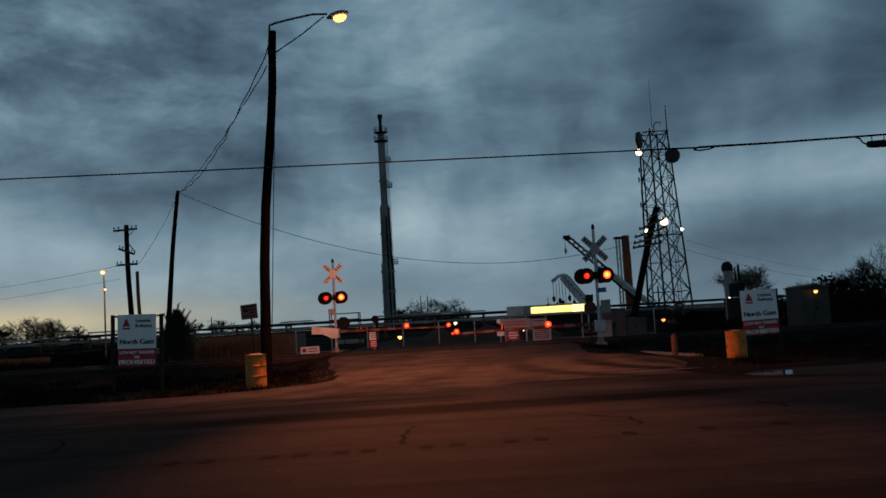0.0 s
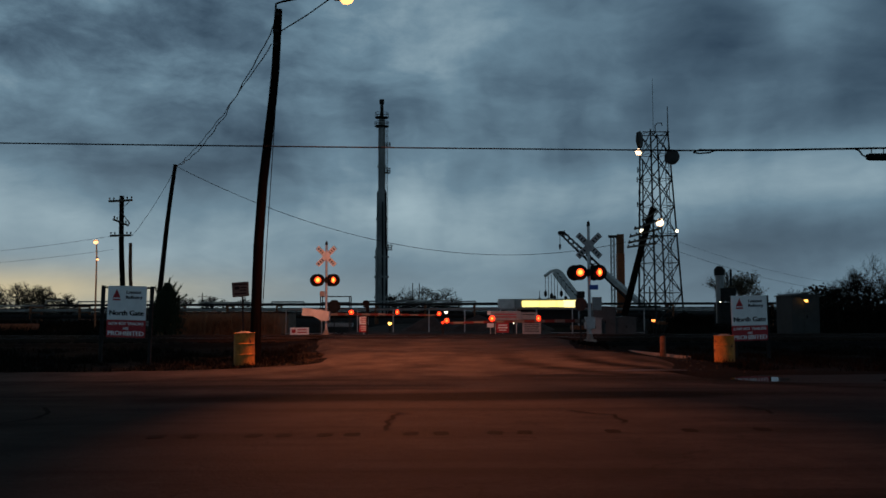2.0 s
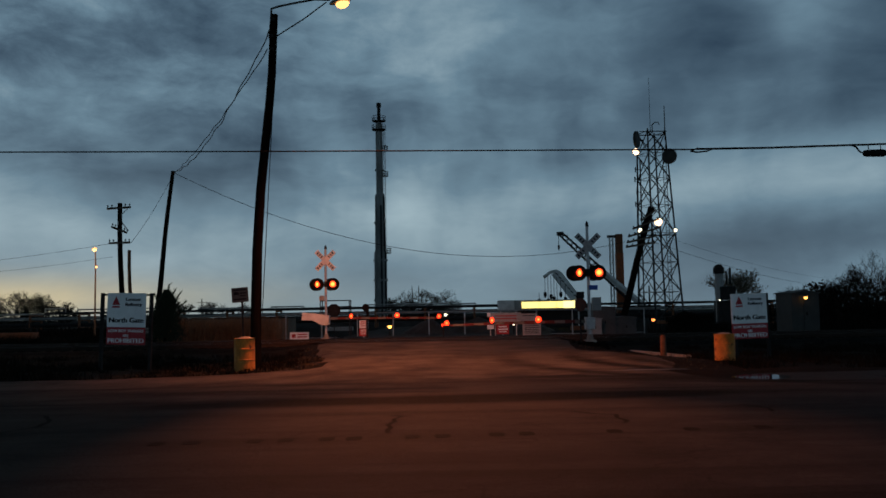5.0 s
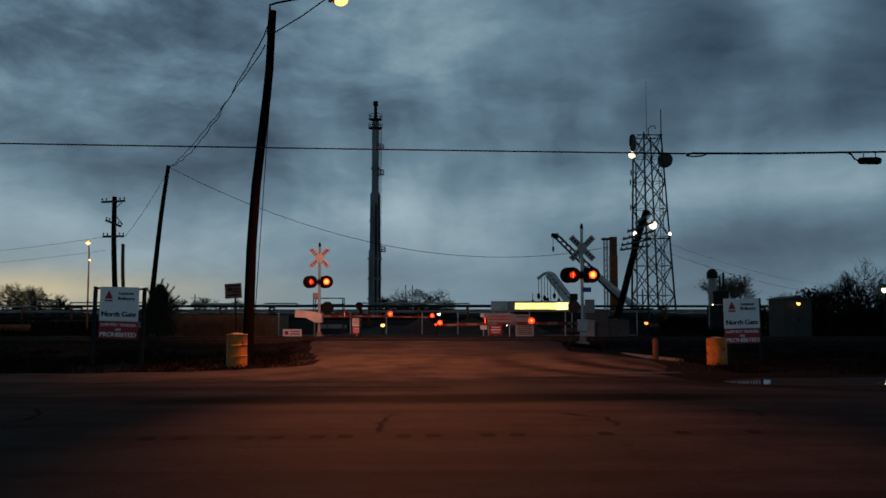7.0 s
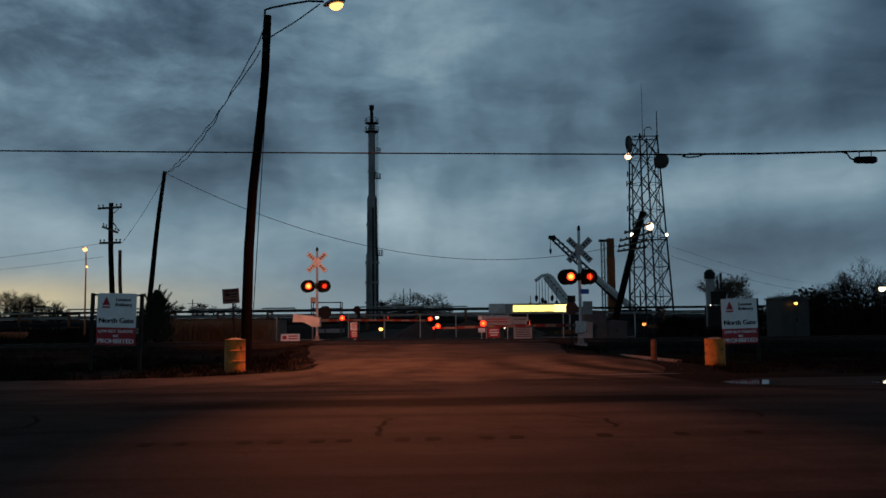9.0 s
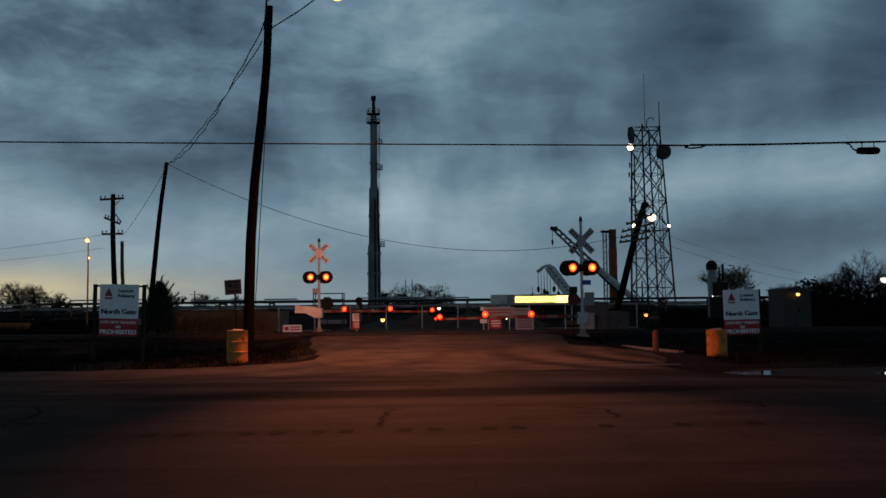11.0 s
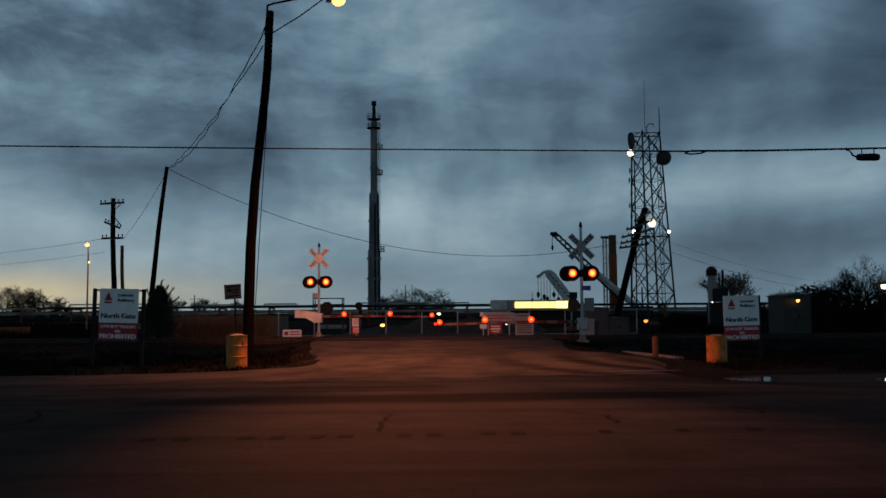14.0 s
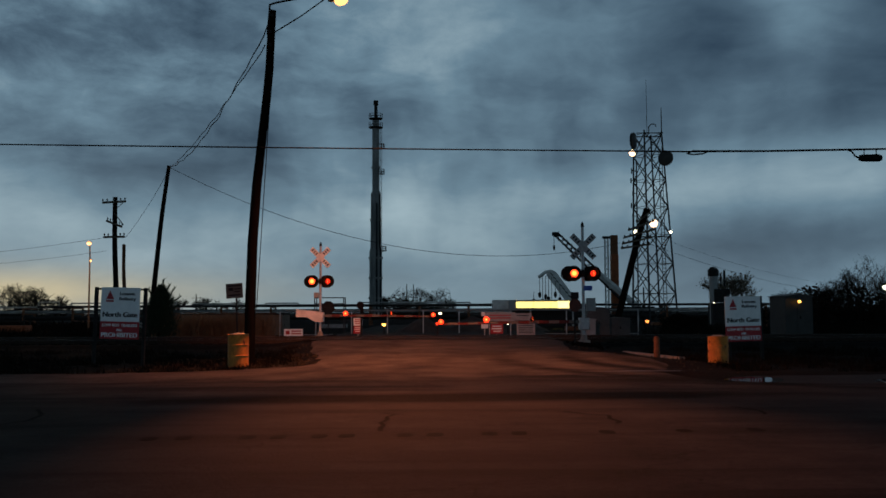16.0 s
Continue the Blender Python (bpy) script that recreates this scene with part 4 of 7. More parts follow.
# ---- the flare stack and the lattice tower ----
def flare_stack():
    t = thing("flare_stack", pose(-15.3, 200, -0.3), "tall grey steel flare stack with platforms and a ladder", "stack")
    for prof, nm in (([(1.42, 0), (1.42, 15.9)], "lower_shell"), ([(1.12, 15.9), (1.12, 28.7)], "middle_shell"),
                     ([(0.80, 28.7), (0.74, 45.0)], "upper_shell")):
        bm = BM()
        r, z0, z1 = prof[0][0], prof[0][1], prof[1][1]
        lathe(bm, [(0.01, z0), (r, z0), (r, z1 - 0.6), (prof[1][0] * 0.85, z1), (0.01, z1)], 24)
        part(nm, bm, M["stack"], t, smooth=True)
    # side pipes that run up the shell
    for x, y, r, z1 in ((-0.95, -1.2, 0.26, 28), (0.35, -1.5, 0.22, 26), (1.15, -0.9, 0.25, 28), (-0.55, -0.8, 0.2, 44)):
        bm = BM()
        rod(bm, (x, y, 0), (x * 0.85, y * 0.8, z1), r, r * 0.85, 10)
        part("riser_pipe", bm, M["darksteel" if x > 0 else "stack"], t, smooth=True)
    for z in (4.5, 9.0, 13.5, 22.0, 34.0):
        bm = BM()
        rr = 1.5 if z < 16 else 1.2 if z < 29 else 0.85
        lathe(bm, [(rr, z), (rr + 0.14, z), (rr + 0.14, z + 0.4), (rr, z + 0.4)], 24)
        part("flange", bm, M["stack"], t)
    bm = BM()
    lathe(bm, [(0.01, 44.5), (0.42, 44.6), (0.36, 48.4), (0.55, 48.6), (0.55, 49.5), (0.01, 49.5)], 18)
    part("flare_tip", bm, M["darksteel"], t, "dark flare tip", True)
    for z, w, side in ((43.2, 1.55, 0), (45.2, 1.5, 0), (38.4, 0.7, 1.25), (32.6, 0.7, 1.25), (15.2, 0.8, 1.6)):
        bm = BM()
        lathe(bm, [(0.05, z), (w, z), (w, z + 0.16), (0.05, z + 0.16)], 16, at=(side, -0.3, 0))
        for h in (0.6, 1.15):
            ring = [(side + w * math.cos(a), -0.3 + w * math.sin(a), z + h) for a in [2 * math.pi * i / 16 for i in range(17)]]
            tube(bm, ring, 0.05, 4)
        for i in range(8):
            a = 2 * math.pi * i / 8
            rod(bm, (side + w * math.cos(a), -0.3 + w * math.sin(a), z), (side + w * math.cos(a), -0.3 + w * math.sin(a), z + 1.15), 0.045, n=4)
        part("platform", bm, M["darksteel"], t, "railed platform")
    bm = BM()
    for x in (1.05, 1.4):
        rod(bm, (x, -1.0, 14), (x, -0.7, 43), 0.05, n=4)
    for i in range(70):
        rod(bm, (1.05, -0.95, 14.2 + i * 0.41), (1.4, -0.95, 14.2 + i * 0.41), 0.03, n=4)
    part("ladder", bm, M["darksteel"], t)


flare_stack()


def lattice_tower():
    t = thing("lattice_tower", pose(25.7, 110, -0.3), "lattice radio tower with dishes, whip aerials and floodlights", "radio tower")
    H = 23.5

    def corner(i, z):
        w = (2.10 + (1.32 - 2.10) * z / H)
        tw = 0.33
        a = tw + math.pi / 2 * i + math.pi / 4
        return Vector((w * 1.32 * math.cos(a) - 0.5 * z / H + 0.25, w * 1.32 * math.sin(a), z))

    for i in range(4):
        bm = BM()
        rod(bm, corner(i, 0), corner(i, H + 0.3), 0.13, 0.10, 6)
        part("leg", bm, M["tower"], t)
    lev = [H * (1 - (1 - k / 7) ** 1.12) for k in range(8)]
    for k in range(7):
        for i in range(4):
            j = (i + 1) % 4
            bm = BM()
            rod(bm, corner(i, lev[k]), corner(j, lev[k + 1]), 0.07, n=4)
            rod(bm, corner(j, lev[k]), corner(i, lev[k + 1]), 0.07, n=4)
            rod(bm, corner(i, lev[k + 1]), corner(j, lev[k + 1]), 0.036, n=4)
            part("bracing", bm, M["tower"], t)
    bm = BM()
    for yy in (-1.2, 1.2):
        box(bm, (-0.25, yy, H), (3.3, 0.1, 0.1))
    box(bm, (-0.25, 0, H), (0.1, 2.4, 0.1))
    part("top_frame", bm, M["tower"], t)
    for x, z0, z1, r in ((-0.45, H, 30.3, 0.035), (1.35, H - 1, 26.8, 0.08)):
        bm = BM()
        rod(bm, (x, -0.6, z0), (x, -0.6, z1), r, r * 0.6, 6)
        part("whip_aerial", bm, M["tower"], t)
    bm = BM()
    tube(bm, [(-0.2, -0.5, H), (-0.2, -0.5, H + 0.9), (0.1, -0.5, H + 1.25), (0.6, -0.5, H + 1.25), (0.7, -0.5, H + 0.9)], 0.06, 6)
    part("bracket_light", bm, M["tower"], t)
    for x, z, turn, r in ((-2.4, 22.45, 62, 1.02), (1.6, 20.3, -40, 0.92)):
        bm = BM()
        lathe(bm, [(0.01, 0.35), (0.4, 0.32), (r, 0.12), (r * 1.03, -0.2), (r * 0.98, -0.2), (r * 0.9, -0.24), (0.01, -0.30)], 26, "Y")
        part("dish", bm, M["darkgrey"], t, "round microwave dish with a cover", True, at=pose(x, -1.5, z, 0, 0, turn))
        bm = BM()
        rod(bm, (x, -1.3, z), (x * 0.6, -0.9, z), 0.07)
        part("dish_mount", bm, M["tower"], t)
    for x, y, z, r, mt in ((-2.62, -2.0, 20.85, 0.42, "flood"), (-0.2, -2.0, 12.2, 0.48, "flood"), (1.85, -2.0, 11.15, 0.2, "coolwhite"),
                           (-2.45, -2.3, 11.15, 0.26, "coolwhite")):
        bm = BM()
        lathe(bm, [(0.01, 0.3), (r * 0.7, 0.3), (r * 1.05, 0.0), (r * 1.05, -0.05), (0.01, -0.02)], 16, "Y", at=(x, y, z))
        lathe(bm, [(0.01, 0.3), (0.06, 0.3), (0.06, 1.3), (0.01, 1.3)], 6, "Y", at=(x, y, z))
        f = part("floodlight", bm, M["darksteel"], t)
        bm = BM()
        bmesh.ops.create_uvsphere(bm, u_segments=16, v_segments=8, radius=r)
        for v in bm.verts:
            v.co.y = v.co.y * 0.3 - 0.05
            v.co += Vector((x, y, z))
        part("floodlight_lens", bm, M[mt], f, "glowing floodlight lens", True)
    bm = BM()
    box(bm, (-0.1, -1.8, 10.6), (4.2, 0.12, 0.14))
    box(bm, (-2.3, -1.6, 20.9), (0.14, 1.4, 0.14))
    part("light_bar", bm, M["tower"], t)
    # small aerials down the side
    for z, s in ((17.6, 0.5), (16.0, 0.3), (14.5, 0.5), (13.2, 0.35), (18.8, 0.4)):
        bm = BM()
        rod(bm, (-1.9, -0.8, z), (-2.1 - s, -0.9, z + 0.1), 0.05, n=4)
        rod(bm, (-2.1 - s, -0.9, z - 0.3), (-2.1 - s, -0.9, z + 0.35), 0.08, n=5)
        part("side_aerial", bm, M["tower"], t)
    bm = BM()
    rod(bm, (-2.0, -0.9, 0), (-1.9, -0.9, 20), 0.09, n=5)
    part("cable_run", bm, M["tower"], t)
    bm = BM()
    for i in range(50):
        rod(bm, (1.0, -1.4 + 0.02 * i, 0.4 * i + 2), (1.4, -1.4 + 0.02 * i, 0.4 * i + 2), 0.03, n=4)
    for x in (1.0, 1.4):
        rod(bm, (x, -1.4, 2), (x, -0.4, 22), 0.04, n=4)
    part("ladder", bm, M["tower"], t)


lattice_tower()


# ---- roadside signs, barrels, bollard ----
def gate_sign(at, w, h, post_l, post_r, label):
    t = thing("gate_sign", at, label, "sign", "refinery gate signs")
    z1 = 2.25
    for x in (post_l, post_r):
        bm = BM()
        box(bm, (x, 0.03, z1 / 2 - 0.15), (0.09, 0.09, z1 + 0.3), 0.008)
        part("post", bm, M["darksteel"], t, "dark steel post")
    for z in (0.95, 1.6, 2.2):
        bm = BM()
        box(bm, ((post_l + post_r) / 2, 0.0, z), (abs(post_r - post_l), 0.04, 0.05))
        part("cross_rail", bm, M["darksteel"], t)
    zt = z1 + 0.0
    zs = zt - h * 0.665
    bm = BM()
    box(bm, (0, -0.05, (zt + zs) / 2), (w, 0.012, zt - zs), 0.004)
    a = part("white_panel", bm, M["white"], t, "white panel with black lettering")
    bm = BM()
    box(bm, (0, -0.05, (zs + zt - h) / 2 - 0.004), (w, 0.012, h * 0.335), 0.004)
    b = part("red_panel", bm, M["red"], t, "dark red panel with white lettering")
    y = -0.059
    bm = BM()
    cx, cz, k = -0.27 * w, zt - 0.165 * h, 0.098
    plate(bm, [(cx - k * 1.25, cz - k), (cx + k * 1.25, cz - k), (cx, cz + k * 1.5)], y - 0.003, y + 0.003)
    part("emblem", bm, M["red"], a, "plain red triangle emblem")
    bm = BM()
    box(bm, (cx, y, cz - k * 1.55), (k * 2.4, 0.005, k * 0.5))
    part("emblem_bar", bm, M["red"], a)
    words("Lemont", 0.13, (0.17 * w, y, zt - 0.125 * h), M["ink"], a, bold=0.006, width=0.47)
    words("Refinery", 0.13, (0.18 * w, y, zt - 0.225 * h), M["ink"], a, bold=0.006, width=0.52)
    words("North Gate", 0.2, (0.0, y, zt - 0.535 * h), M["ink"], a, bold=0.010, width=w * 0.9)
    words("LOW BOY TRAILERS", 0.115, (0, y, zs - 0.075 * h), M["white"], b, bold=0.003, width=w * 0.90)
    words("ARE", 0.10, (0, y, zs - 0.165 * h), M["white"], b, bold=0.003)
    words("PROHIBITED", 0.175, (0, y, zs - 0.265 * h), M["white"], b, bold=0.005, width=w * 0.93)
    return t


gate_sign(pose(-9.25, 25.5, -0.20, 0, 1.5, -10), 1.20, 1.46, -0.80, 0.72, "white and red refinery gate sign on dark posts")
gate_sign(pose(9.11, 27.3, -0.50, 0, -1.0, 14), 1.22, 1.36, -0.45, 0.66, "white and red refinery gate sign beside the puddle")


def barrel(x, y, z, h, label):
    t = thing("barrel", pose(x, y, z, 0, random.uniform(-1.5, 1.5), random.uniform(0, 90)), label, "barrel", "yellow roadside barrels")
    r = 0.285
    bm = BM()
    prof = [(0.01, -0.05), (r, -0.05), (r, h * 0.32), (r + 0.014, h * 0.335), (r, h * 0.35), (r, h * 0.65), (r + 0.014, h * 0.665), (r, h * 0.68),
            (r, h - 0.02), (r + 0.012, h), (r - 0.02, h), (r - 0.03, h - 0.02)]
    lathe(bm, prof, 28)
    part("drum", bm, M["yellow"], t, "chipped yellow steel drum", True)
    bm = BM()
    lathe(bm, [(0.005, h + 0.045), (0.12, h + 0.035), (0.25, h - 0.012), (0.01, h - 0.012)], 24)
    part("fill", bm, M["concrete"], t, "domed concrete fill", True)
    for k in range(6):
        bm = BM()
        a = random.uniform(0, 6.28)
        zz = random.uniform(0.15, h - 0.15)
        pts = []
        for j in range(7):
            q = 2 * math.pi * j / 7
            rr = random.uniform(0.02, 0.06)
            aa, hh = a + rr * math.cos(q) / r, zz + rr * 1.4 * math.sin(q)
            pts.append(bm.verts.new(((r + 0.004) * math.cos(aa), (r + 0.004) * math.sin(aa), hh)))
        bm.faces.new(pts)
        part("rust_patch", bm, M["rust"], t, "rust showing through")


barrel(-5.74, 25.0, -0.17, 0.89, "chipped yellow barrel filled with concrete beside the lamp pole")
barrel(7.93, 26.0, -0.24, 0.82, "rust-spotted yellow barrel filled with concrete beside the puddle")


def tar_marks():
    """Sealed square patches along the centre line, and two sealed cracks."""
    t = []
    for u in (-5.9, -3.06, -2.71, -2.06, -1.74, -1.32, -1.03, -0.42, -0.10, 0.48, 0.80, 1.75, 2.6, 3.4):
        bm = BM()
        n = 14
        ring = []
        for i in range(n):
            a = 2 * math.pi * i / n
            sq = 1 / max(abs(math.cos(a)), abs(math.sin(a))) ** 0.7
            k = sq * (1 + 0.12 * noise.noise((u * 3, i * 0.7, 2)))
            ring.append((u + 0.085 * k * math.cos(a), 9.60 + ROAD_TILT * u + 0.13 * k * math.sin(a)))
        vs = [bm.verts.new((x, y, 0.0225)) for x, y in ring]
        vb = [bm.verts.new((x, y, 0.0)) for x, y in ring]
        bm.faces.new(vs)
        for i in range(n):
            bm.faces.new((vb[i], vb[(i + 1) % n], vs[(i + 1) % n], vs[i]))
        tagged(part("tar_patch", bm, M["tar"]), "dark sealed square patch in the asphalt", "road patch", "tar patches", "structure")
    cracks = [
        [(-0.80, 11.6), (-0.62, 11.45), (-0.72, 11.15), (-0.68, 10.9), (-0.75, 10.6), (-0.70, 10.35), (-0.72, 10.05), (-0.69, 9.8)],
        [(-0.62, 11.45), (-0.48, 11.40)],
        [(1.55, 11.7), (1.80, 11.35), (2.05, 11.25), (2.0, 10.9), (2.06, 10.6), (1.97, 10.35)],
        [(-5.5, 12.2), (-5.15, 11.5), (-5.05, 10.9), (-5.4, 10.2), (-5.6, 9.9)],
        [(3.9, 12.2), (4.1, 11.7), (4.0, 11.2)]]
    for pts in cracks:
        bm = BM()
        rows = []
        for i in range(len(pts) - 1):
            for j in range(6):
                k = j / 6
                x = pts[i][0] * (1 - k) + pts[i + 1][0] * k + 0.02 * noise.noise((i * 3 + k * 7, pts[0][0], 1))
                y = pts[i][1] * (1 - k) + pts[i + 1][1] * k
                w = 0.030 + 0.018 * noise.noise((i * 5 + k * 9, 4, pts[0][0]))
                rows.append((bm.verts.new((x - w, y, 0.0245)), bm.verts.new((x + w, y + w * 0.5, 0.0245))))
        for a, b in zip(rows, rows[1:]):
            bm.faces.new((a[0], a[1], b[1], b[0]))
        tagged(part("sealed_crack", bm, M["tar"]), "dark sealed crack in the asphalt", "road crack", "sealed cracks", "structure")


tar_marks()


def pool(x, y, z, rx, ry, seed, material, label, n=70):
    """A flat pool with an uneven outline."""
    bm = BM()
    ring = []
    for i in range(n):
        a = 2 * math.pi * i / n
        c, d = math.cos(a), math.sin(a)
        k = 1 + 0.28 * noise.noise((c * 2.2, d * 2.2, seed)) + 0.12 * noise.noise((c * 7, d * 7, seed + 2))
        ring.append(bm.verts.new((x + rx * k * c, y + ry * k * d, z)))
    bm.faces.new(ring)
    return tagged(part("puddle", bm, material), label, "puddle", "puddles at the road's edge", "structure")


def puddles():
    pool(9.7, 18.9, -0.157, 5.0, 1.75, 6, M["mud"], "wet dark mud at the road's edge")
    for k, (x, y, rx, ry) in enumerate(((5.5, 19.1, 0.42, 0.30), (6.62, 19.3, 0.62, 0.75), (9.75, 18.5, 0.75, 0.9))):
        pool(x, y, -0.152, rx, ry, 20 + 3 * k, M["water"], "still puddle of rain water at the road's edge", 50)
    pool(4.0, 20.3, -0.030, 1.3, 0.22, 16, M["wet"], "thin film of rain water on the asphalt", 40)


puddles()


def tufts(name, label, spots, material, h0, h1, blades, spread, w=0.012, category="grass"):
    verts, faces = [], []
    for x, y in spots:
        z = land_z(x, y) - 0.02
        for _ in range(blades):
            a = random.uniform(0, 6.28)
            px, py = x + random.gauss(0, spread), y + random.gauss(0, spread)
            h = random.uniform(h0, h1)
            lx, ly = random.gauss(0, 0.35) * h, random.gauss(0, 0.35) * h
            dx, dy = w * math.cos(a), w * math.sin(a)
            k = len(verts)
            verts += [(px - dx, py - dy, z), (px + dx, py + dy, z), (px + dx * 0.7 + lx * 0.4, py + dy * 0.7 + ly * 0.4, z + h * 0.6),
                      (px - dx * 0.7 + lx * 0.4, py - dy * 0.7 + ly * 0.4, z + h * 0.6), (px + lx, py + ly, z + h)]
            faces += [(k, k + 1, k + 2, k + 3), (k + 3, k + 2, k + 4)]
    me = bpy.data.meshes.new(name)
    me.from_pydata(verts, [], faces)
    me.materials.append(material)
    return tagged(new(name, me), label, category, kind="stuff")


def vegetation():
    def outside(x, y, gap=0.25):
        return x < ramp_at(LEFT_EDGE, y) - gap or x > ramp_at(RIGHT_EDGE, y) + gap
    spots = []
    while len(spots) < 2600:
        x, y = random.uniform(-24, 24), random.uniform(21.3, 33)
        if outside(x, y, 0.5) and not (4 < x < 7.2) and random.random() < 0.45 + noise.noise((x * 0.5, y * 0.5, 2)) and not (x > 3 and y < 21.6) and math.hypot(x - 7.93, y - 25.6) > 0.75 and math.hypot(x + 5.74, y - 24.6) > 0.7:
            spots.append((x, y))
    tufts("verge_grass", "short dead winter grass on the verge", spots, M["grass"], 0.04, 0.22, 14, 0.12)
    spots = []
    while len(spots) < 420:
        x, y = random.uniform(-8.5, -3.8), random.uniform(22.6, 29)
        if outside(x, y, 0.1):
            spots.append((x, y))
    tufts("dead_leaf_litter", "pale dead leaves and stalks at the road corner", spots, M["litter"], 0.02, 0.09, 16, 0.16, 0.03, "leaf litter")
    spots = [(random.uniform(-18.3, -11.2), random.uniform(56.5, 59)) for _ in range(420)]
    tufts("dry_reeds", "tall dry orange-brown reeds", spots, M["straw"], 0.9, 1.75, 7, 0.18, 0.02, "reeds")
    spots = [(random.uniform(-40, -19), random.uniform(47, 58)) for _ in range(500)]
    tufts("dry_weeds", "dark dry weeds behind the tracks", spots, M["grass"], 0.3, 0.8, 10, 0.2, 0.02, "weeds")
    spots = [(random.uniform(13, 45), random.uniform(46, 60)) for _ in range(700)]
    tufts("dry_weeds", "dark dry weeds behind the tracks", spots, M["grass"], 0.3, 0.9, 10, 0.2, 0.02, "weeds")
    # loose stones at the road's edges
    bm = BM()
    for _ in range(220):
        side = random.random() < 0.5
        y = random.uniform(20.6, 34)
        e = ramp_at(LEFT_EDGE, y) if side else ramp_at(RIGHT_EDGE, y)
        x = e + (-1 if side else 1) * abs(random.gauss(0, 0.7)) + 0.1
        s = random.uniform(0.012, 0.035)
        m4 = Matrix.LocRotScale((x, y, land_z(x, y) + s * 0.2), Euler((random.random() * 6, random.random() * 6, 0)), (s, s * 0.8, s * 0.6))
        bmesh.ops.create_icosphere(bm, subdivisions=1, radius=1, matrix=m4)
    tagged(part("loose_stones", bm, M["litter"]), "loose grey stones along the road's edges", "stones", kind="stuff")


vegetation()


def bare_tree(x, y, z, h, spread, seed, label, levels=5, r0=0.16, leafy=0, twig=0.008):
    rnd = random.Random(seed)
    t = thing("bare_tree", pose(x, y, z), label, "tree", "bare trees")
    trunk, crown = BM(), BM()
    tips = []

    def grow(p, d, ln, r, lev):
        q = p + d * ln
        r = max(r, twig)
        rod(trunk if lev == 0 else crown, p, q, r, max(r * 0.68, twig * 0.7), 6 if lev < 2 else 3, False)
        if lev >= levels:
            tips.append(q)
            return
        for k in range(rnd.choice((3, 3, 4)) if lev else 5):
            side = Vector((rnd.gauss(0, 1), rnd.gauss(0, 1), rnd.gauss(0.15, 0.5))).normalized()
            nd = (d * 0.75 + side * spread * rnd.uniform(0.5, 1.0)).normalized()
            grow(p.lerp(q, rnd.uniform(0.55, 1.0)), nd, ln * rnd.uniform(0.62, 0.85), r * 0.62, lev + 1)

    grow(Vector((0, 0, -0.2)), Vector((rnd.gauss(0, 0.05), 0, 1)).normalized(), h * 0.27, r0, 0)
    if leafy:
        for p in tips:
            for _ in range(leafy):
                c = p + Vector((rnd.gauss(0, 0.12), rnd.gauss(0, 0.12), rnd.gauss(0, 0.12)))
                u, v = Vector((rnd.gauss(0, 1), rnd.gauss(0, 1), rnd.gauss(0, 1))) * 0.032, Vector((rnd.gauss(0, 1), 0, rnd.gauss(0, 1))) * 0.032
                crown.faces.new([crown.verts.new(c + w) for w in (u, v, -u, -v)])
    bark = M["youngbark"] if leafy else M["bark"]
    part("trunk", trunk, bark, t, smooth=True)
    part("crown", crown, bark, t, "bare branching twigs")
    return t


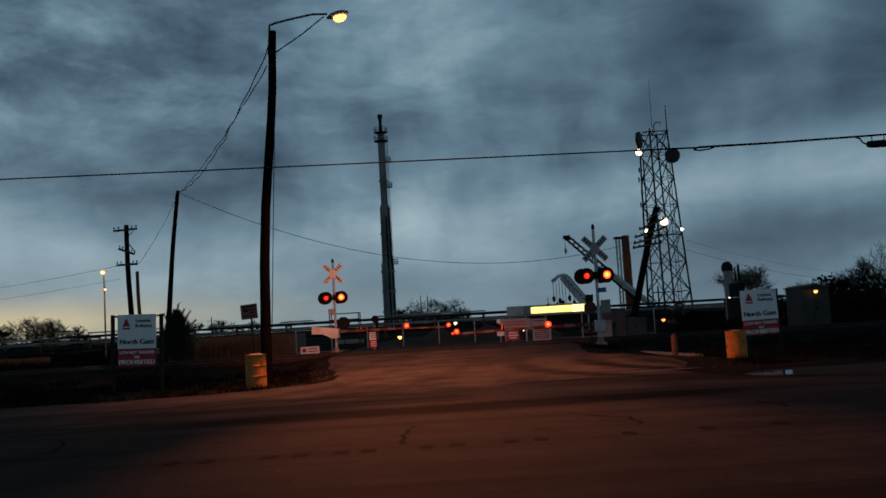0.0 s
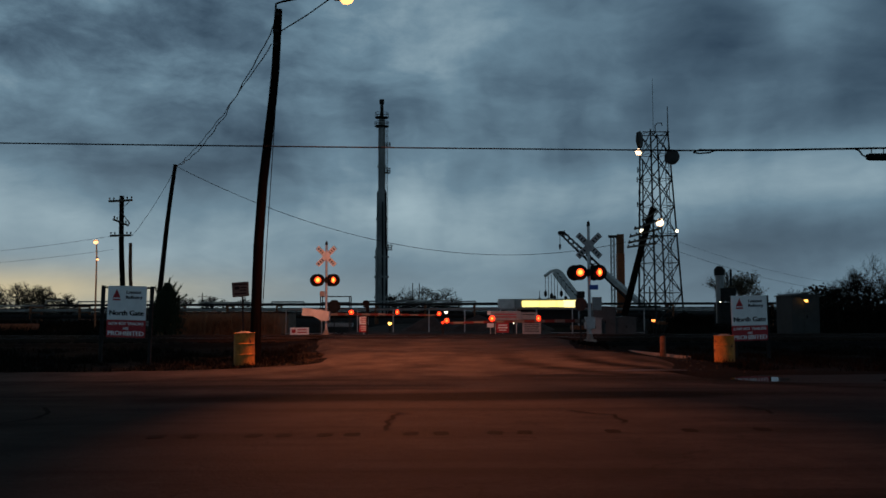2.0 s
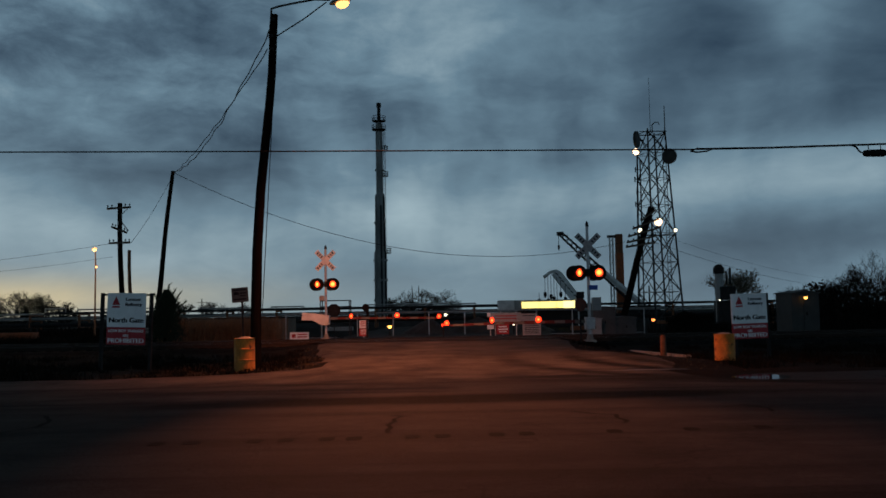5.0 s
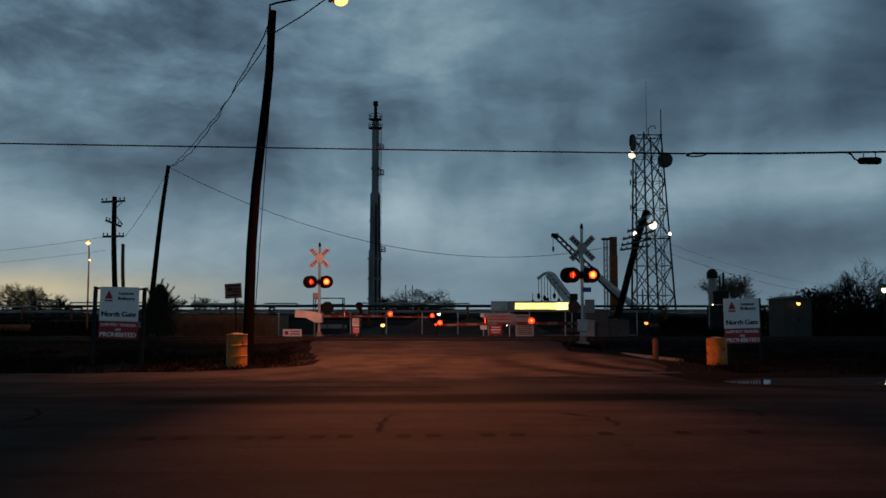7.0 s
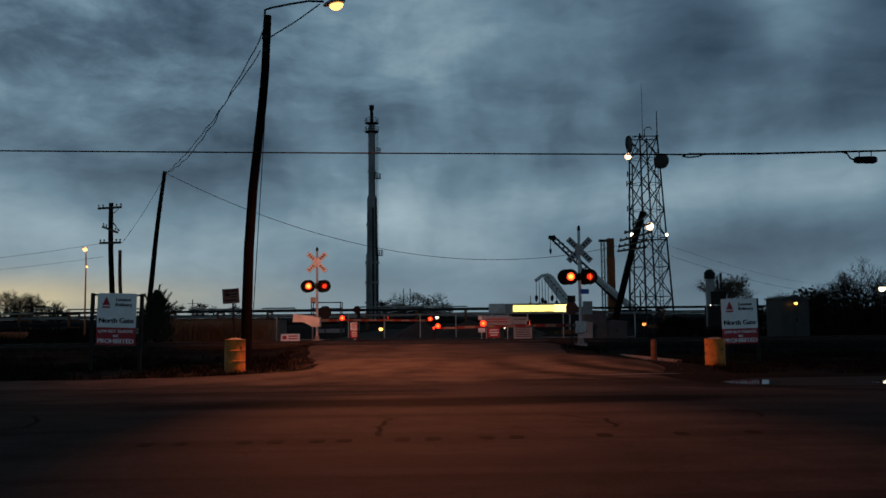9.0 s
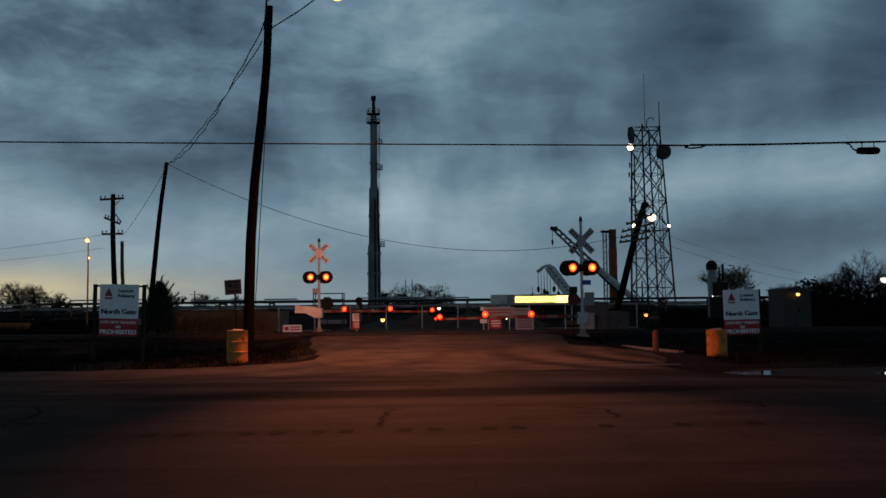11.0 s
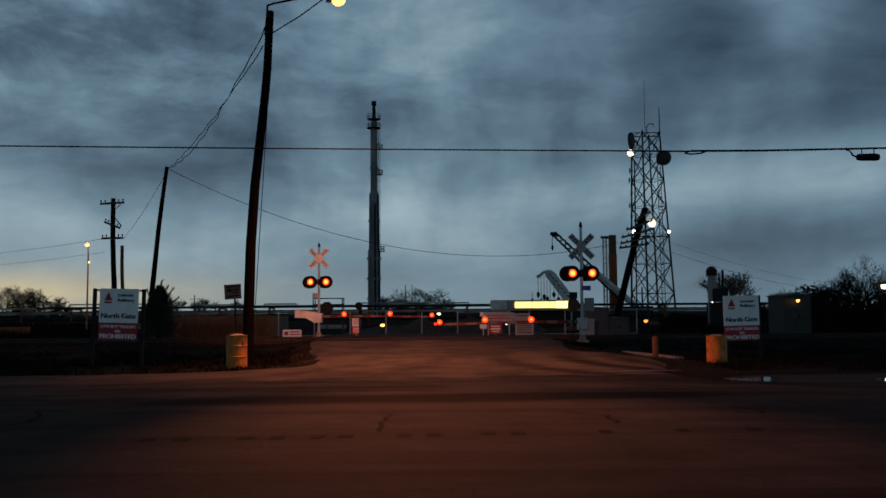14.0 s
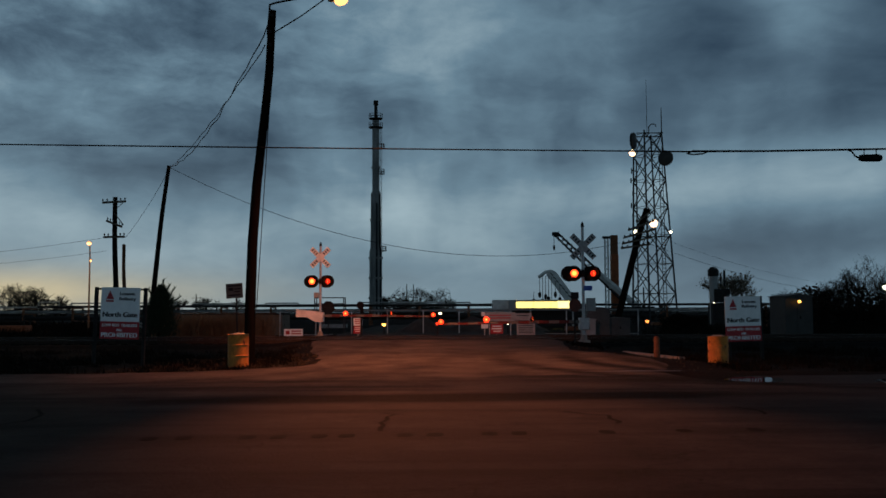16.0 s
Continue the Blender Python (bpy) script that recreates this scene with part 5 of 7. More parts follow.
def trees():
    far = "bare winter tree on the far skyline"
    for i, (x, y, h) in enumerate(((-82, 160, 4.6), (-79, 162, 5.2), (-76, 160, 4.8), (-73.5, 161, 5.0), (-85, 165, 4.5), (-71, 163, 3.6),
                                   (-14, 230, 6.0), (-10.5, 232, 6.6), (-7, 228, 6.8), (-4, 231, 6.2), (-1, 230, 6.4), (-62, 210, 4.6), (-58, 212, 4.4),
                                   (-55, 210, 4.8), (-50, 215, 4.0), (-64, 150, 3.2))):
        bare_tree(x, y, -0.3, h * (2.0 if i < 6 else 1.7), 0.95, 40 + i, far, 5, 0.15, 0, 0.024)
    for i, (x, y, h) in enumerate(((28.0, 60, 4.0), (29.6, 61, 4.4), (31.2, 60, 4.2), (26.6, 63, 3.2), (33, 62, 4.4), (25.2, 66, 2.8), (24.0, 70, 2.7))):
        bare_tree(x, y, -0.3, h * 1.6, 0.80, 80 + i, "dark bare tree behind the tracks", 6, 0.085, 0, 0.0045)
    bare_tree(20.3, 64, -0.3, 5.6, 0.50, 127, "young tree with its first small leaves", 6, 0.07, 1)
    # dark scrub under the trees
    rnd = random.Random(9)
    for x0, x1, y, h, big in ((23.0, 42, 58, 2.9, 1), (-60, -30, 80, 1.0, 1), (16.5, 23, 66, 1.4, 1), (24.5, 44, 62, 3.7, 1), (-96, -69, 158, 5.4, 2.2), (-17, 3, 227, 5.0, 2.6)):
        verts, faces = [], []
        for _ in range(9000 if big == 1 else 5000):
            x, yy = rnd.uniform(x0, x1), y + rnd.uniform(-2.5, 2.5)
            hh = h * (0.75 + 0.45 * noise.noise((x * 0.5 / big, yy * 0.4, 3)))
            c = Vector((x, yy, -0.3 + rnd.random() ** 0.8 * hh))
            u = Vector((rnd.gauss(0, 0.11), rnd.gauss(0, 0.05), rnd.gauss(0, 0.11))) * big
            v = Vector((rnd.gauss(0, 0.04), rnd.gauss(0, 0.04), rnd.gauss(0, 0.06)))
            k = len(verts)
            verts += [c + u, c + v, c - u, c - v]
            faces.append((k, k + 1, k + 2, k + 3))
        me = bpy.data.meshes.new("scrub")
        me.from_pydata(verts, [], faces)
        me.materials.append(M["bark"])
        tagged(new("scrub", me), "dark leafless scrub behind the railway", "scrub", kind="stuff")
    # cedar beside the sign
    t = thing("cedar_bush", pose(-15.95, 50, -0.15), "ragged dark evergreen bush behind the gate sign", "bush")
    bm = BM()
    rod(bm, (0, 0, -0.2), (0.1, 0, 2.6), 0.08, 0.02, 6)
    part("trunk", bm, M["bark"], t)
    verts, faces = [], []
    for i in range(6500):
        k = rnd.random() ** 0.7
        a = rnd.uniform(0, 6.28)
        out = (1 - k) ** 0.55 * 1.75 * (0.7 + 0.45 * noise.noise((math.cos(a) * 1.5, math.sin(a) * 1.5, k * 5)))
        rr = out * rnd.uniform(0.35, 1.05)
        c = Vector((rr * math.cos(a) + 0.1 * k, rr * math.sin(a), 0.05 + 2.85 * k))
        d = Vector((math.cos(a) * 0.5, math.sin(a) * 0.5, 0.9)).normalized() * rnd.uniform(0.12, 0.3)
        s = Vector((-math.sin(a), math.cos(a), rnd.gauss(0, 0.3))) * rnd.uniform(0.02, 0.05)
        n = len(verts)
        verts += [c - s, c + s, c + d]
        faces.append((n, n + 1, n + 2))
    for x, z, ln, an in ((-0.3, 2.1, 0.8, 115), (0.35, 2.1, 0.95, 55), (0.1, 2.6, 0.75, 80), (0.25, 2.4, 0.7, 62), (0.55, 1.9, 0.8, 35), (0.6, 1.5, 0.6, 40), (-0.6, 1.5, 0.5, 140)):
        for i in range(60):
            k = i / 60
            c = Vector((x + ln * k * math.cos(radians(an)), rnd.gauss(0, 0.05), z + ln * k * math.sin(radians(an))))
            d = Vector((rnd.gauss(0.05, 0.08), 0, rnd.gauss(0.12, 0.06)))
            n = len(verts)
            verts += [c - Vector((0.02, 0, 0)), c + Vector((0.02, 0, 0)), c + d]
            faces.append((n, n + 1, n + 2))
    me = bpy.data.meshes.new("foliage")
    me.from_pydata(verts, [], faces)
    me.materials.append(M["leafdark"])
    ob = new("foliage", me)
    ob.parent = t


trees()


# ---- the refinery yard behind the tracks ----
def pipe_rack():
    t = thing("pipe_rack", pose(0, 110, -0.3), "long low steel pipe rack with dark pipes", "pipe rack")
    for i, (y, z, r, x0, x1) in enumerate(((-1.2, 1.75, 0.16, -58, 42), (-0.6, 1.80, 0.22, -58, 42), (0.0, 2.42, 0.14, -50, 40), (0.6, 2.36, 0.10, -58, 42),
                                           (-1.3, 1.05, 0.2, -58, 42), (-0.4, 0.95, 0.24, -58, 42), (1.2, 2.55, 0.07, -30, 12))):
        bm = BM()
        rod(bm, (x0, y, z), (x1, y, z), r, n=10)
        part("pipe", bm, M["darksteel" if i % 3 else "stack"], t, smooth=True)
    x = -57.0
    while x < 42:
        bm = BM()
        for y in (-1.6, 1.4):
            box(bm, (x, y, 1.05), (0.22, 0.22, 2.5))
        for z in (0.7, 1.52, 2.2):
            box(bm, (x, -0.1, z), (0.18, 3.2, 0.16))
        part("rack_frame", bm, M["rust" if int(x) % 3 == 0 else "darksteel"], t)
        x += 6.0
    for x0, x1, z in ((-46, -33, 2.85), (-31, -23.5, 2.7), (-22, -18, 2.75), (-10, 0, 2.8), (0.5, 3.2, 2.75), (-50, -47.5, 3.0)):
        bm = BM()
        rod(bm, (x0, 0.3, z), (x1, 0.3, z), 0.09, n=6)
        for q in (x0, x1):
            rod(bm, (q, 0.3, z), (q, 0.3, 2.2), 0.08, n=6)
        part("pipe_loop", bm, M["stack"], t)


pipe_rack()


def yard_fence():
    t = thing("yard_fence", pose(0, 60, -0.3), "chain-link yard fence with steel posts", "fence")
    xs = [-11.0 + 2.4 * i for i in range(11)]
    for x in xs:
        bm = BM()
        rod(bm, (x, 0, -0.2), (x, 0, 1.75), 0.035, n=8)
        part("post", bm, M["steel"], t)
    for z in (1.72, 0.12):
        bm = BM()
        rod(bm, (xs[0], 0, z), (xs[-1], 0, z), 0.022, n=6)
        part("rail", bm, M["steel"], t)
    verts, faces = [], []
    w, H = 0.004, 1.7
    n = int((xs[-1] - xs[0] + H) / 0.13)
    for i in range(n):
        for s in (1, -1):
            a = xs[0] - H + i * 0.13 if s > 0 else xs[0] + i * 0.13
            p0, p1 = Vector((a, 0, 0.1)), Vector((a + s * H * 0.9, 0, 0.1 + H * 0.95))
            lo, hi = xs[0], xs[-1]
            def clip(p, q):
                d = q - p
                k0, k1 = sorted(((lo - p.x) / d.x, (hi - p.x) / d.x))
                k0, k1 = max(0, k0), min(1, k1)
                return (p + d * k0, p + d * k1) if k1 > k0 else None
            c = clip(p0, p1)
            if c:
                k = len(verts)
                verts += [c[0] + Vector((-w, 0, 0)), c[0] + Vector((w, 0, 0)), c[1] + Vector((w, 0, 0)), c[1] + Vector((-w, 0, 0))]
                faces.append((k, k + 1, k + 2, k + 3))
    me = bpy.data.meshes.new("chain_link")
    me.from_pydata(verts, [], faces)
    me.materials.append(M["darksteel"])
    ob = tagged(new("chain_link", me), kind="stuff")
    ob.parent = t


yard_fence()


def board(name, at, w, h, thick, material, label, category, post=True, bars=(), bar_mat=None, drop=None):
    """A flat sign board with its post and bars for writing that cannot be read."""
    x, y, z = at
    g = land_z(x, y) if drop is None else drop
    t = thing(name, pose(x, y, g), label, category)
    bm = BM()
    box(bm, (0, 0, z - g), (w, thick, h), 0.006)
    p = part("panel", bm, material, t)
    if post:
        for px in ((-w * 0.35, w * 0.35) if w > 0.9 else (0,)):
            bm = BM()
            box(bm, (px, thick / 2 + 0.03, (z + h / 2 - g) / 2 - 0.1), (0.05, 0.05, z + h / 2 - g + 0.2), 0.004)
            part("post", bm, M["steel"], t)
    for bx, bz, bw, bh in bars:
        bm = BM()
        box(bm, (bx * w, -thick / 2 - 0.004, z - g + bz * h), (bw * w, 0.006, bh * h))
        part("writing_bar", bm, bar_mat or M["ink"], p)
    return t


lines = ((0, 0.3, 0.7, 0.12), (0, 0.05, 0.8, 0.1), (0, -0.2, 0.6, 0.1))
board("notice_sign", (-4.62, 48.0, 0.80), 0.48, 0.42, 0.02, M["white"], "small white notice sign on a post", "sign", True, lines, M["red"])
board("warning_sign", (-4.62, 47.9, 0.37), 0.48, 0.40, 0.02, M["red"], "small red warning sign on a post", "sign", True, lines, M["white"])
board("parking_sign", (-8.75, 52.0, 0.15), 1.10, 0.42, 0.03, M["white"], "low white sign board with a red mark", "sign", True,
      ((-0.3, 0.0, 0.2, 0.5), (0.15, 0.2, 0.5, 0.15), (0.15, -0.15, 0.5, 0.15)), M["red"])
board("gate_notice", (3.25, 52.0, 1.02), 1.75, 0.52, 0.03, M["dimboard"], "wide pale notice board on the yard gate", "sign", True, ((0, 0.15, 0.7, 0.12), (0, -0.15, 0.7, 0.12)), M["red"])
board("gate_notice", (3.05, 51.8, 0.33), 0.72, 0.58, 0.03, M["red"], "dark red warning board on the yard gate", "sign", True, ((0, 0.25, 0.7, 0.12), (0, 0, 0.8, 0.14), (0, -0.25, 0.6, 0.1)), M["white"])
board("instruction_board", (4.75, 52.0, 0.30), 1.05, 0.80, 0.03, M["dimboard"], "large white instruction board with small print", "sign", True,
      tuple((0, 0.38 - 0.13 * i, 0.8, 0.05) for i in range(6)))
board("instruction_board", (4.62, 52.4, 1.0), 1.0, 0.42, 0.03, M["dimboard"], "white board above the instruction board", "sign", True, ((0, 0.2, 0.7, 0.1),))
board("notice_sign", (2.35, 52.0, 1.18), 0.36, 0.22, 0.02, M["white"], "small white notice sign on a post", "sign")
board("notice_sign", (2.35, 51.9, 0.50), 0.40, 0.32, 0.02, M["white"], "small white notice sign on a post", "sign")


def street_name():
    t = thing("road_sign", pose(-10.76, 46.0, -0.12), "small grey road sign on a leaning post behind the tracks", "sign")
    lean = Matrix.Rotation(radians(-4), 3, "Y")
    bm = BM()
    box(bm, (0.09, 0.04, 1.35), (0.085, 0.05, 3.1), 0.006, Matrix.Rotation(radians(-2), 3, "Y"))
    part("post", bm, M["darksteel"], t)
    bm = BM()
    box(bm, (-0.04, 0, 2.56), (0.86, 0.014, 0.76), 0.02, lean)
    p = part("panel", bm, M["midgrey"], t, "grey sign panel")
    for x, z, w, h in ((-0.04, 2.82, 0.66, 0.07), (-0.22, 2.63, 0.24, 0.16), (0.12, 2.66, 0.34, 0.06), (0.10, 2.52, 0.30, 0.06), (-0.04, 2.34, 0.62, 0.07)):
        bm = BM()
        box(bm, (x, -0.014, z), (w, 0.006, h), 0, lean)
        part("writing_bar", bm, M["ink"], p)


street_name()


def stop_sign(x, y, z, w, post_z, turn, material, label, bell=False):
    t = thing("stop_sign", pose(x, y, post_z, 0, 0, turn), label, "sign", "stop signs")
    bm = BM()
    r = w / 2 / math.cos(math.pi / 8)
    plate(bm, [(r * math.cos(math.pi / 8 + math.pi / 4 * i), z - post_z + r * math.sin(math.pi / 8 + math.pi / 4 * i)) for i in range(8)], -0.012, 0.0)
    part("octagon", bm, material, t)
    bm = BM()
    box(bm, (0, 0.03, (z - post_z) / 2), (0.05, 0.05, z - post_z + 0.4), 0.004)
    part("post", bm, M["darksteel"], t)
    if bell:
        bm = BM()
        box(bm, (0, 0, z - post_z + w * 0.72), (w * 0.62, 0.1, w * 0.5), 0.02)
        part("plate", bm, M["darksteel"], t)


stop_sign(-6.47, 50.0, 1.58, 0.70, -0.2, 0, M["darksteel"], "back of a dark octagonal stop sign on a post")
stop_sign(4.93, 33.7, 1.55, 0.50, -0.02, 24, M["fadedred"], "faded red octagonal sign on a dark post", True)


def low_signal():
    t = thing("signal_mast", pose(-4.35, 47.0, -0.1), "dark wayside signal on a thin post beside the track", "signal")
    bm = BM()
    rod(bm, (0, 0, -0.2), (0, 0, 1.6), 0.05)
    part("post", bm, M["darksteel"], t)
    bm = BM()
    lathe(bm, [(0.01, 0.14), (0.16, 0.12), (0.20, 0.0), (0.16, -0.1), (0.01, -0.1)], 16, "Y", at=(-0.05, -0.1, 1.78))
    rod(bm, (0.05, -0.1, 1.35), (0.02, -0.1, 1.7), 0.09)
    part("signal_head", bm, M["black"], t, smooth=True)


low_signal()


def gate_house():
    t = thing("gate_house", pose(9.6, 90, -0.3), "low gate house with a lit yellow fascia", "building")
    bm = BM()
    box(bm, (0.2, 1.5, 0.85), (5.6, 3.0, 1.7), 0.02)
    part("wall", bm, M["darksteel"], t)
    bm = BM()
    box(bm, (0.15, 0.9, 2.28), (6.6, 4.6, 0.95), 0.03)
    part("canopy", bm, M["greybox"], t)
    bm = BM()
    for i in range(3):
        bm = BM()
        box(bm, (-0.95 + (i - 0.5) * 1.72 + 0.2, -1.43, 2.27), (1.68, 0.05, 0.62), 0.03)
        part("lit_fascia", bm, M["panelglow"], t, "glowing yellow fascia panel")
    bm = BM()
    box(bm, (2.5, -1.43, 2.27), (1.75, 0.05, 0.70), 0.03)
    part("lit_fascia", bm, M["panelwhite"], t, "glowing yellow fascia panel")
    bm = BM()
    box(bm, (-3.9, 0.4, 2.3), (1.6, 2.2, 0.95), 0.03)
    part("side_fascia", bm, M["cranewhite"], t, "pale side fascia")
    for x in (-3.0, 3.2):
        bm = BM()
        box(bm, (x, -1.2, 0.9), (0.16, 0.16, 1.9))
        part("column", bm, M["steel"], t)


gate_house()


def cranes():
    # lattice boom with its hook
    t = thing("lattice_crane", pose(27.0, 130, -0.3), "crane with a dark lattice boom and hook", "crane")
    a, b = Vector((-0.6, 0, 3.2)), Vector((-10.6, 0, 12.9))
    d = (b - a).normalized()
    n = Vector((d.z, 0, -d.x))
    bm = BM()
    offs = [n * 0.45 + Vector((0, 0.4, 0)), n * 0.45 - Vector((0, 0.4, 0)), -n * 0.45 + Vector((0, 0.4, 0)), -n * 0.45 - Vector((0, 0.4, 0))]
    L = (b - a).length
    for o in offs:
        rod(bm, a + o, b + o * 0.6, 0.10, n=4)
    for i in range(16):
        p, q = a + d * L * i / 16, a + d * L * (i + 1) / 16
        rod(bm, p + offs[0], q + offs[2], 0.06, n=4)
        rod(bm, p + offs[3], q + offs[1], 0.06, n=4)
    part("boom", bm, M["tower"], t)
    bm = BM()
    box(bm, b - Vector((0.1, 0, 0)), (0.9, 0.8, 0.5), 0.05)
    part("boom_head", bm, M["darksteel"], t)
    bm = BM()
    rod(bm, b + Vector((-0.3, 0, 0)), b + Vector((-0.3, 0, -1.7)), 0.04, n=4)
    part("hoist_rope", bm, M["cable"], t)
    bm = BM()
    lathe(bm, [(0.02, 0.4), (0.16, 0.25), (0.16, -0.15), (0.05, -0.45), (0.02, -0.45)], 8, at=b + Vector((-0.3, 0, -2.0)))
    part("hook_block", bm, M["darksteel"], t)
    bm = BM()
    p0, p1 = Vector((1.2, -0.6, 2.0)), Vector((-4.6, -0.6, 7.1))
    dd = p1 - p0
    for i in range(1):
        tube(bm, [p0, p0 + dd * 0.5, p1], [0.5, 0.45, 0.4], 4)
    part("boom_section", bm, M["cranewhite"], t, "pale telescopic boom section")
    bm = BM()
    box(bm, (0.8, 0, 1.3), (5.2, 2.4, 1.9), 0.1)
    part("carrier", bm, M["darksteel"], t)
    # upright telescopic booms
    t = thing("telescopic_crane", pose(24.6, 131, -0.3), "upright orange and white telescopic crane boom", "crane")
    bm = BM()
    box(bm, (0.45, 0, 5.0), (1.1, 1.0, 9.9), 0.08)
    part("outer_boom", bm, M["orange"], t, "weathered orange boom")
    bm = BM()
    box(bm, (0.45, 0, 11.3), (1.0, 0.9, 2.9), 0.08)
    part("inner_boom", bm, M["rust"], t)
    bm = BM()
    for x in (-0.95, -0.5):
        rod(bm, (x, -0.3, 0), (x, -0.3, 12.4), 0.13, n=5)
    for i in range(15):
        rod(bm, (-0.95, -0.3, 0.8 * i + 0.3), (-0.5, -0.3, 0.8 * i + 0.8), 0.06, n=4)
    part("lattice_jib", bm, M["cranewhite"], t)
    bm = BM()
    box(bm, (-0.7, -0.3, 12.4), (1.2, 0.5, 0.35), 0.04)
    part("boom_head", bm, M["darksteel"], t)
    # folded white crane
    t = thing("folded_crane", pose(16.2, 120, -0.3), "folded white crane boom with hanging hook blocks", "crane")
    bm = BM()
    a, b = Vector((1.2, 0, 2.4)), Vector((-2.2, 0, 6.75))
    for y in (-0.35, 0.35):
        plate(bm, [(a.x - 0.6, a.z), (a.x + 0.9, a.z), (b.x + 1.1, b.z + 0.05), (b.x + 0.5, b.z + 0.2), (b.x - 0.2, b.z - 0.2)], y - 0.06, y + 0.06)
    part("boom", bm, M["cranewhite"], t, "white box boom")
    for i in range(9):
        bm = BM()
        k = (i + 0.5) / 9
        box(bm, a.lerp(b, k) + Vector((0.35 - 0.1 * k, -0.43, 0.05)), (0.42, 0.03, 0.14), 0, Matrix.Rotation(radians(38), 3, "Y"))
        part("boom_slot", bm, M["black"], t)
    bm = BM()
    tube(bm, [b + Vector((0.9, 0, 0)), b + Vector((0.4, 0, 0.25)), b + Vector((-0.4, 0, 0.1)), b + Vector((-1.0, 0, -0.4)), b + Vector((-1.3, 0, -0.55))], 0.22, 8)
    part("boom_nose", bm, M["cranewhite"], t)
    for x, z0, z1 in ((-3.4, 6.2, 3.9), (-3.0, 6.3, 3.0), (-2.6, 6.4, 3.6), (-2.2, 6.4, 3.3), (-1.8, 6.2, 2.8), (-1.3, 5.8, 3.9), (-0.7, 5.0, 3.2), (-4.2, 4.2, 3.0)):
        bm = BM()
        rod(bm, (x, -0.5, z0), (x, -0.5, z1), 0.035, n=4)
        part("rope", bm, M["cable"], t)
        bm = BM()
        lathe(bm, [(0.02, 0.35), (0.2, 0.2), (0.22, -0.2), (0.05, -0.5), (0.02, -0.5)], 8, at=(x, -0.5, z1))
        part("hook_block", bm, M["black"], t)
    bm = BM()
    box(bm, (-0.5, 0.4, 1.4), (7.6, 2.2, 2.1), 0.1)
    part("carrier", bm, M["darksteel"], t)


cranes()


def cabinet(name, x, y, w, d, h, label, material, turn=0, cap=0.1):
    z = land_z(x, y)
    t = thing(name, pose(x, y, z, 0, 0, turn), label, "cabinet")
    bm = BM()
    box(bm, (0, 0, h / 2 - 0.1), (w, d, h + 0.2), 0.015)
    part("body", bm, material, t)
    bm = BM()
    plate(bm, [(-w / 2 - 0.06, h), (w / 2 + 0.06, h), (w / 2 + 0.06, h + 0.04), (0, h + cap), (-w / 2 - 0.06, h + 0.04)], -d / 2 - 0.08, d / 2 + 0.08)
    part("roof", bm, material, t)
    bm = BM()
    box(bm, (w * 0.18, -d / 2 - 0.012, h * 0.48), (w * 0.5, 0.024, h * 0.82), 0.006)
    door = part("door", bm, material, t)
    bm = BM()
    box(bm, (w * 0.02, -d / 2 - 0.04, h * 0.5), (0.05, 0.05, 0.16), 0.006)
    part("handle", bm, M["black"], door)
    return t


cabinet("signal_bungalow", 17.45, 45.0, 1.55, 1.3, 2.02, "grey railway signal bungalow with a lamp by its roof", M["darkgrey"], 14, 0.16)
cabinet("relay_cabinet", 8.9, 52.0, 1.30, 0.9, 1.62, "grey railway relay cabinet", M["midgrey"], 0)
cabinet("relay_cabinet", 10.2, 52.4, 1.2, 0.9, 1.05, "low grey railway relay cabinet", M["midgrey"], 0)
cabinet("battery_box", 8.2, 51.0, 0.75, 0.7, 0.95, "small grey battery box", M["greybox"], 0)


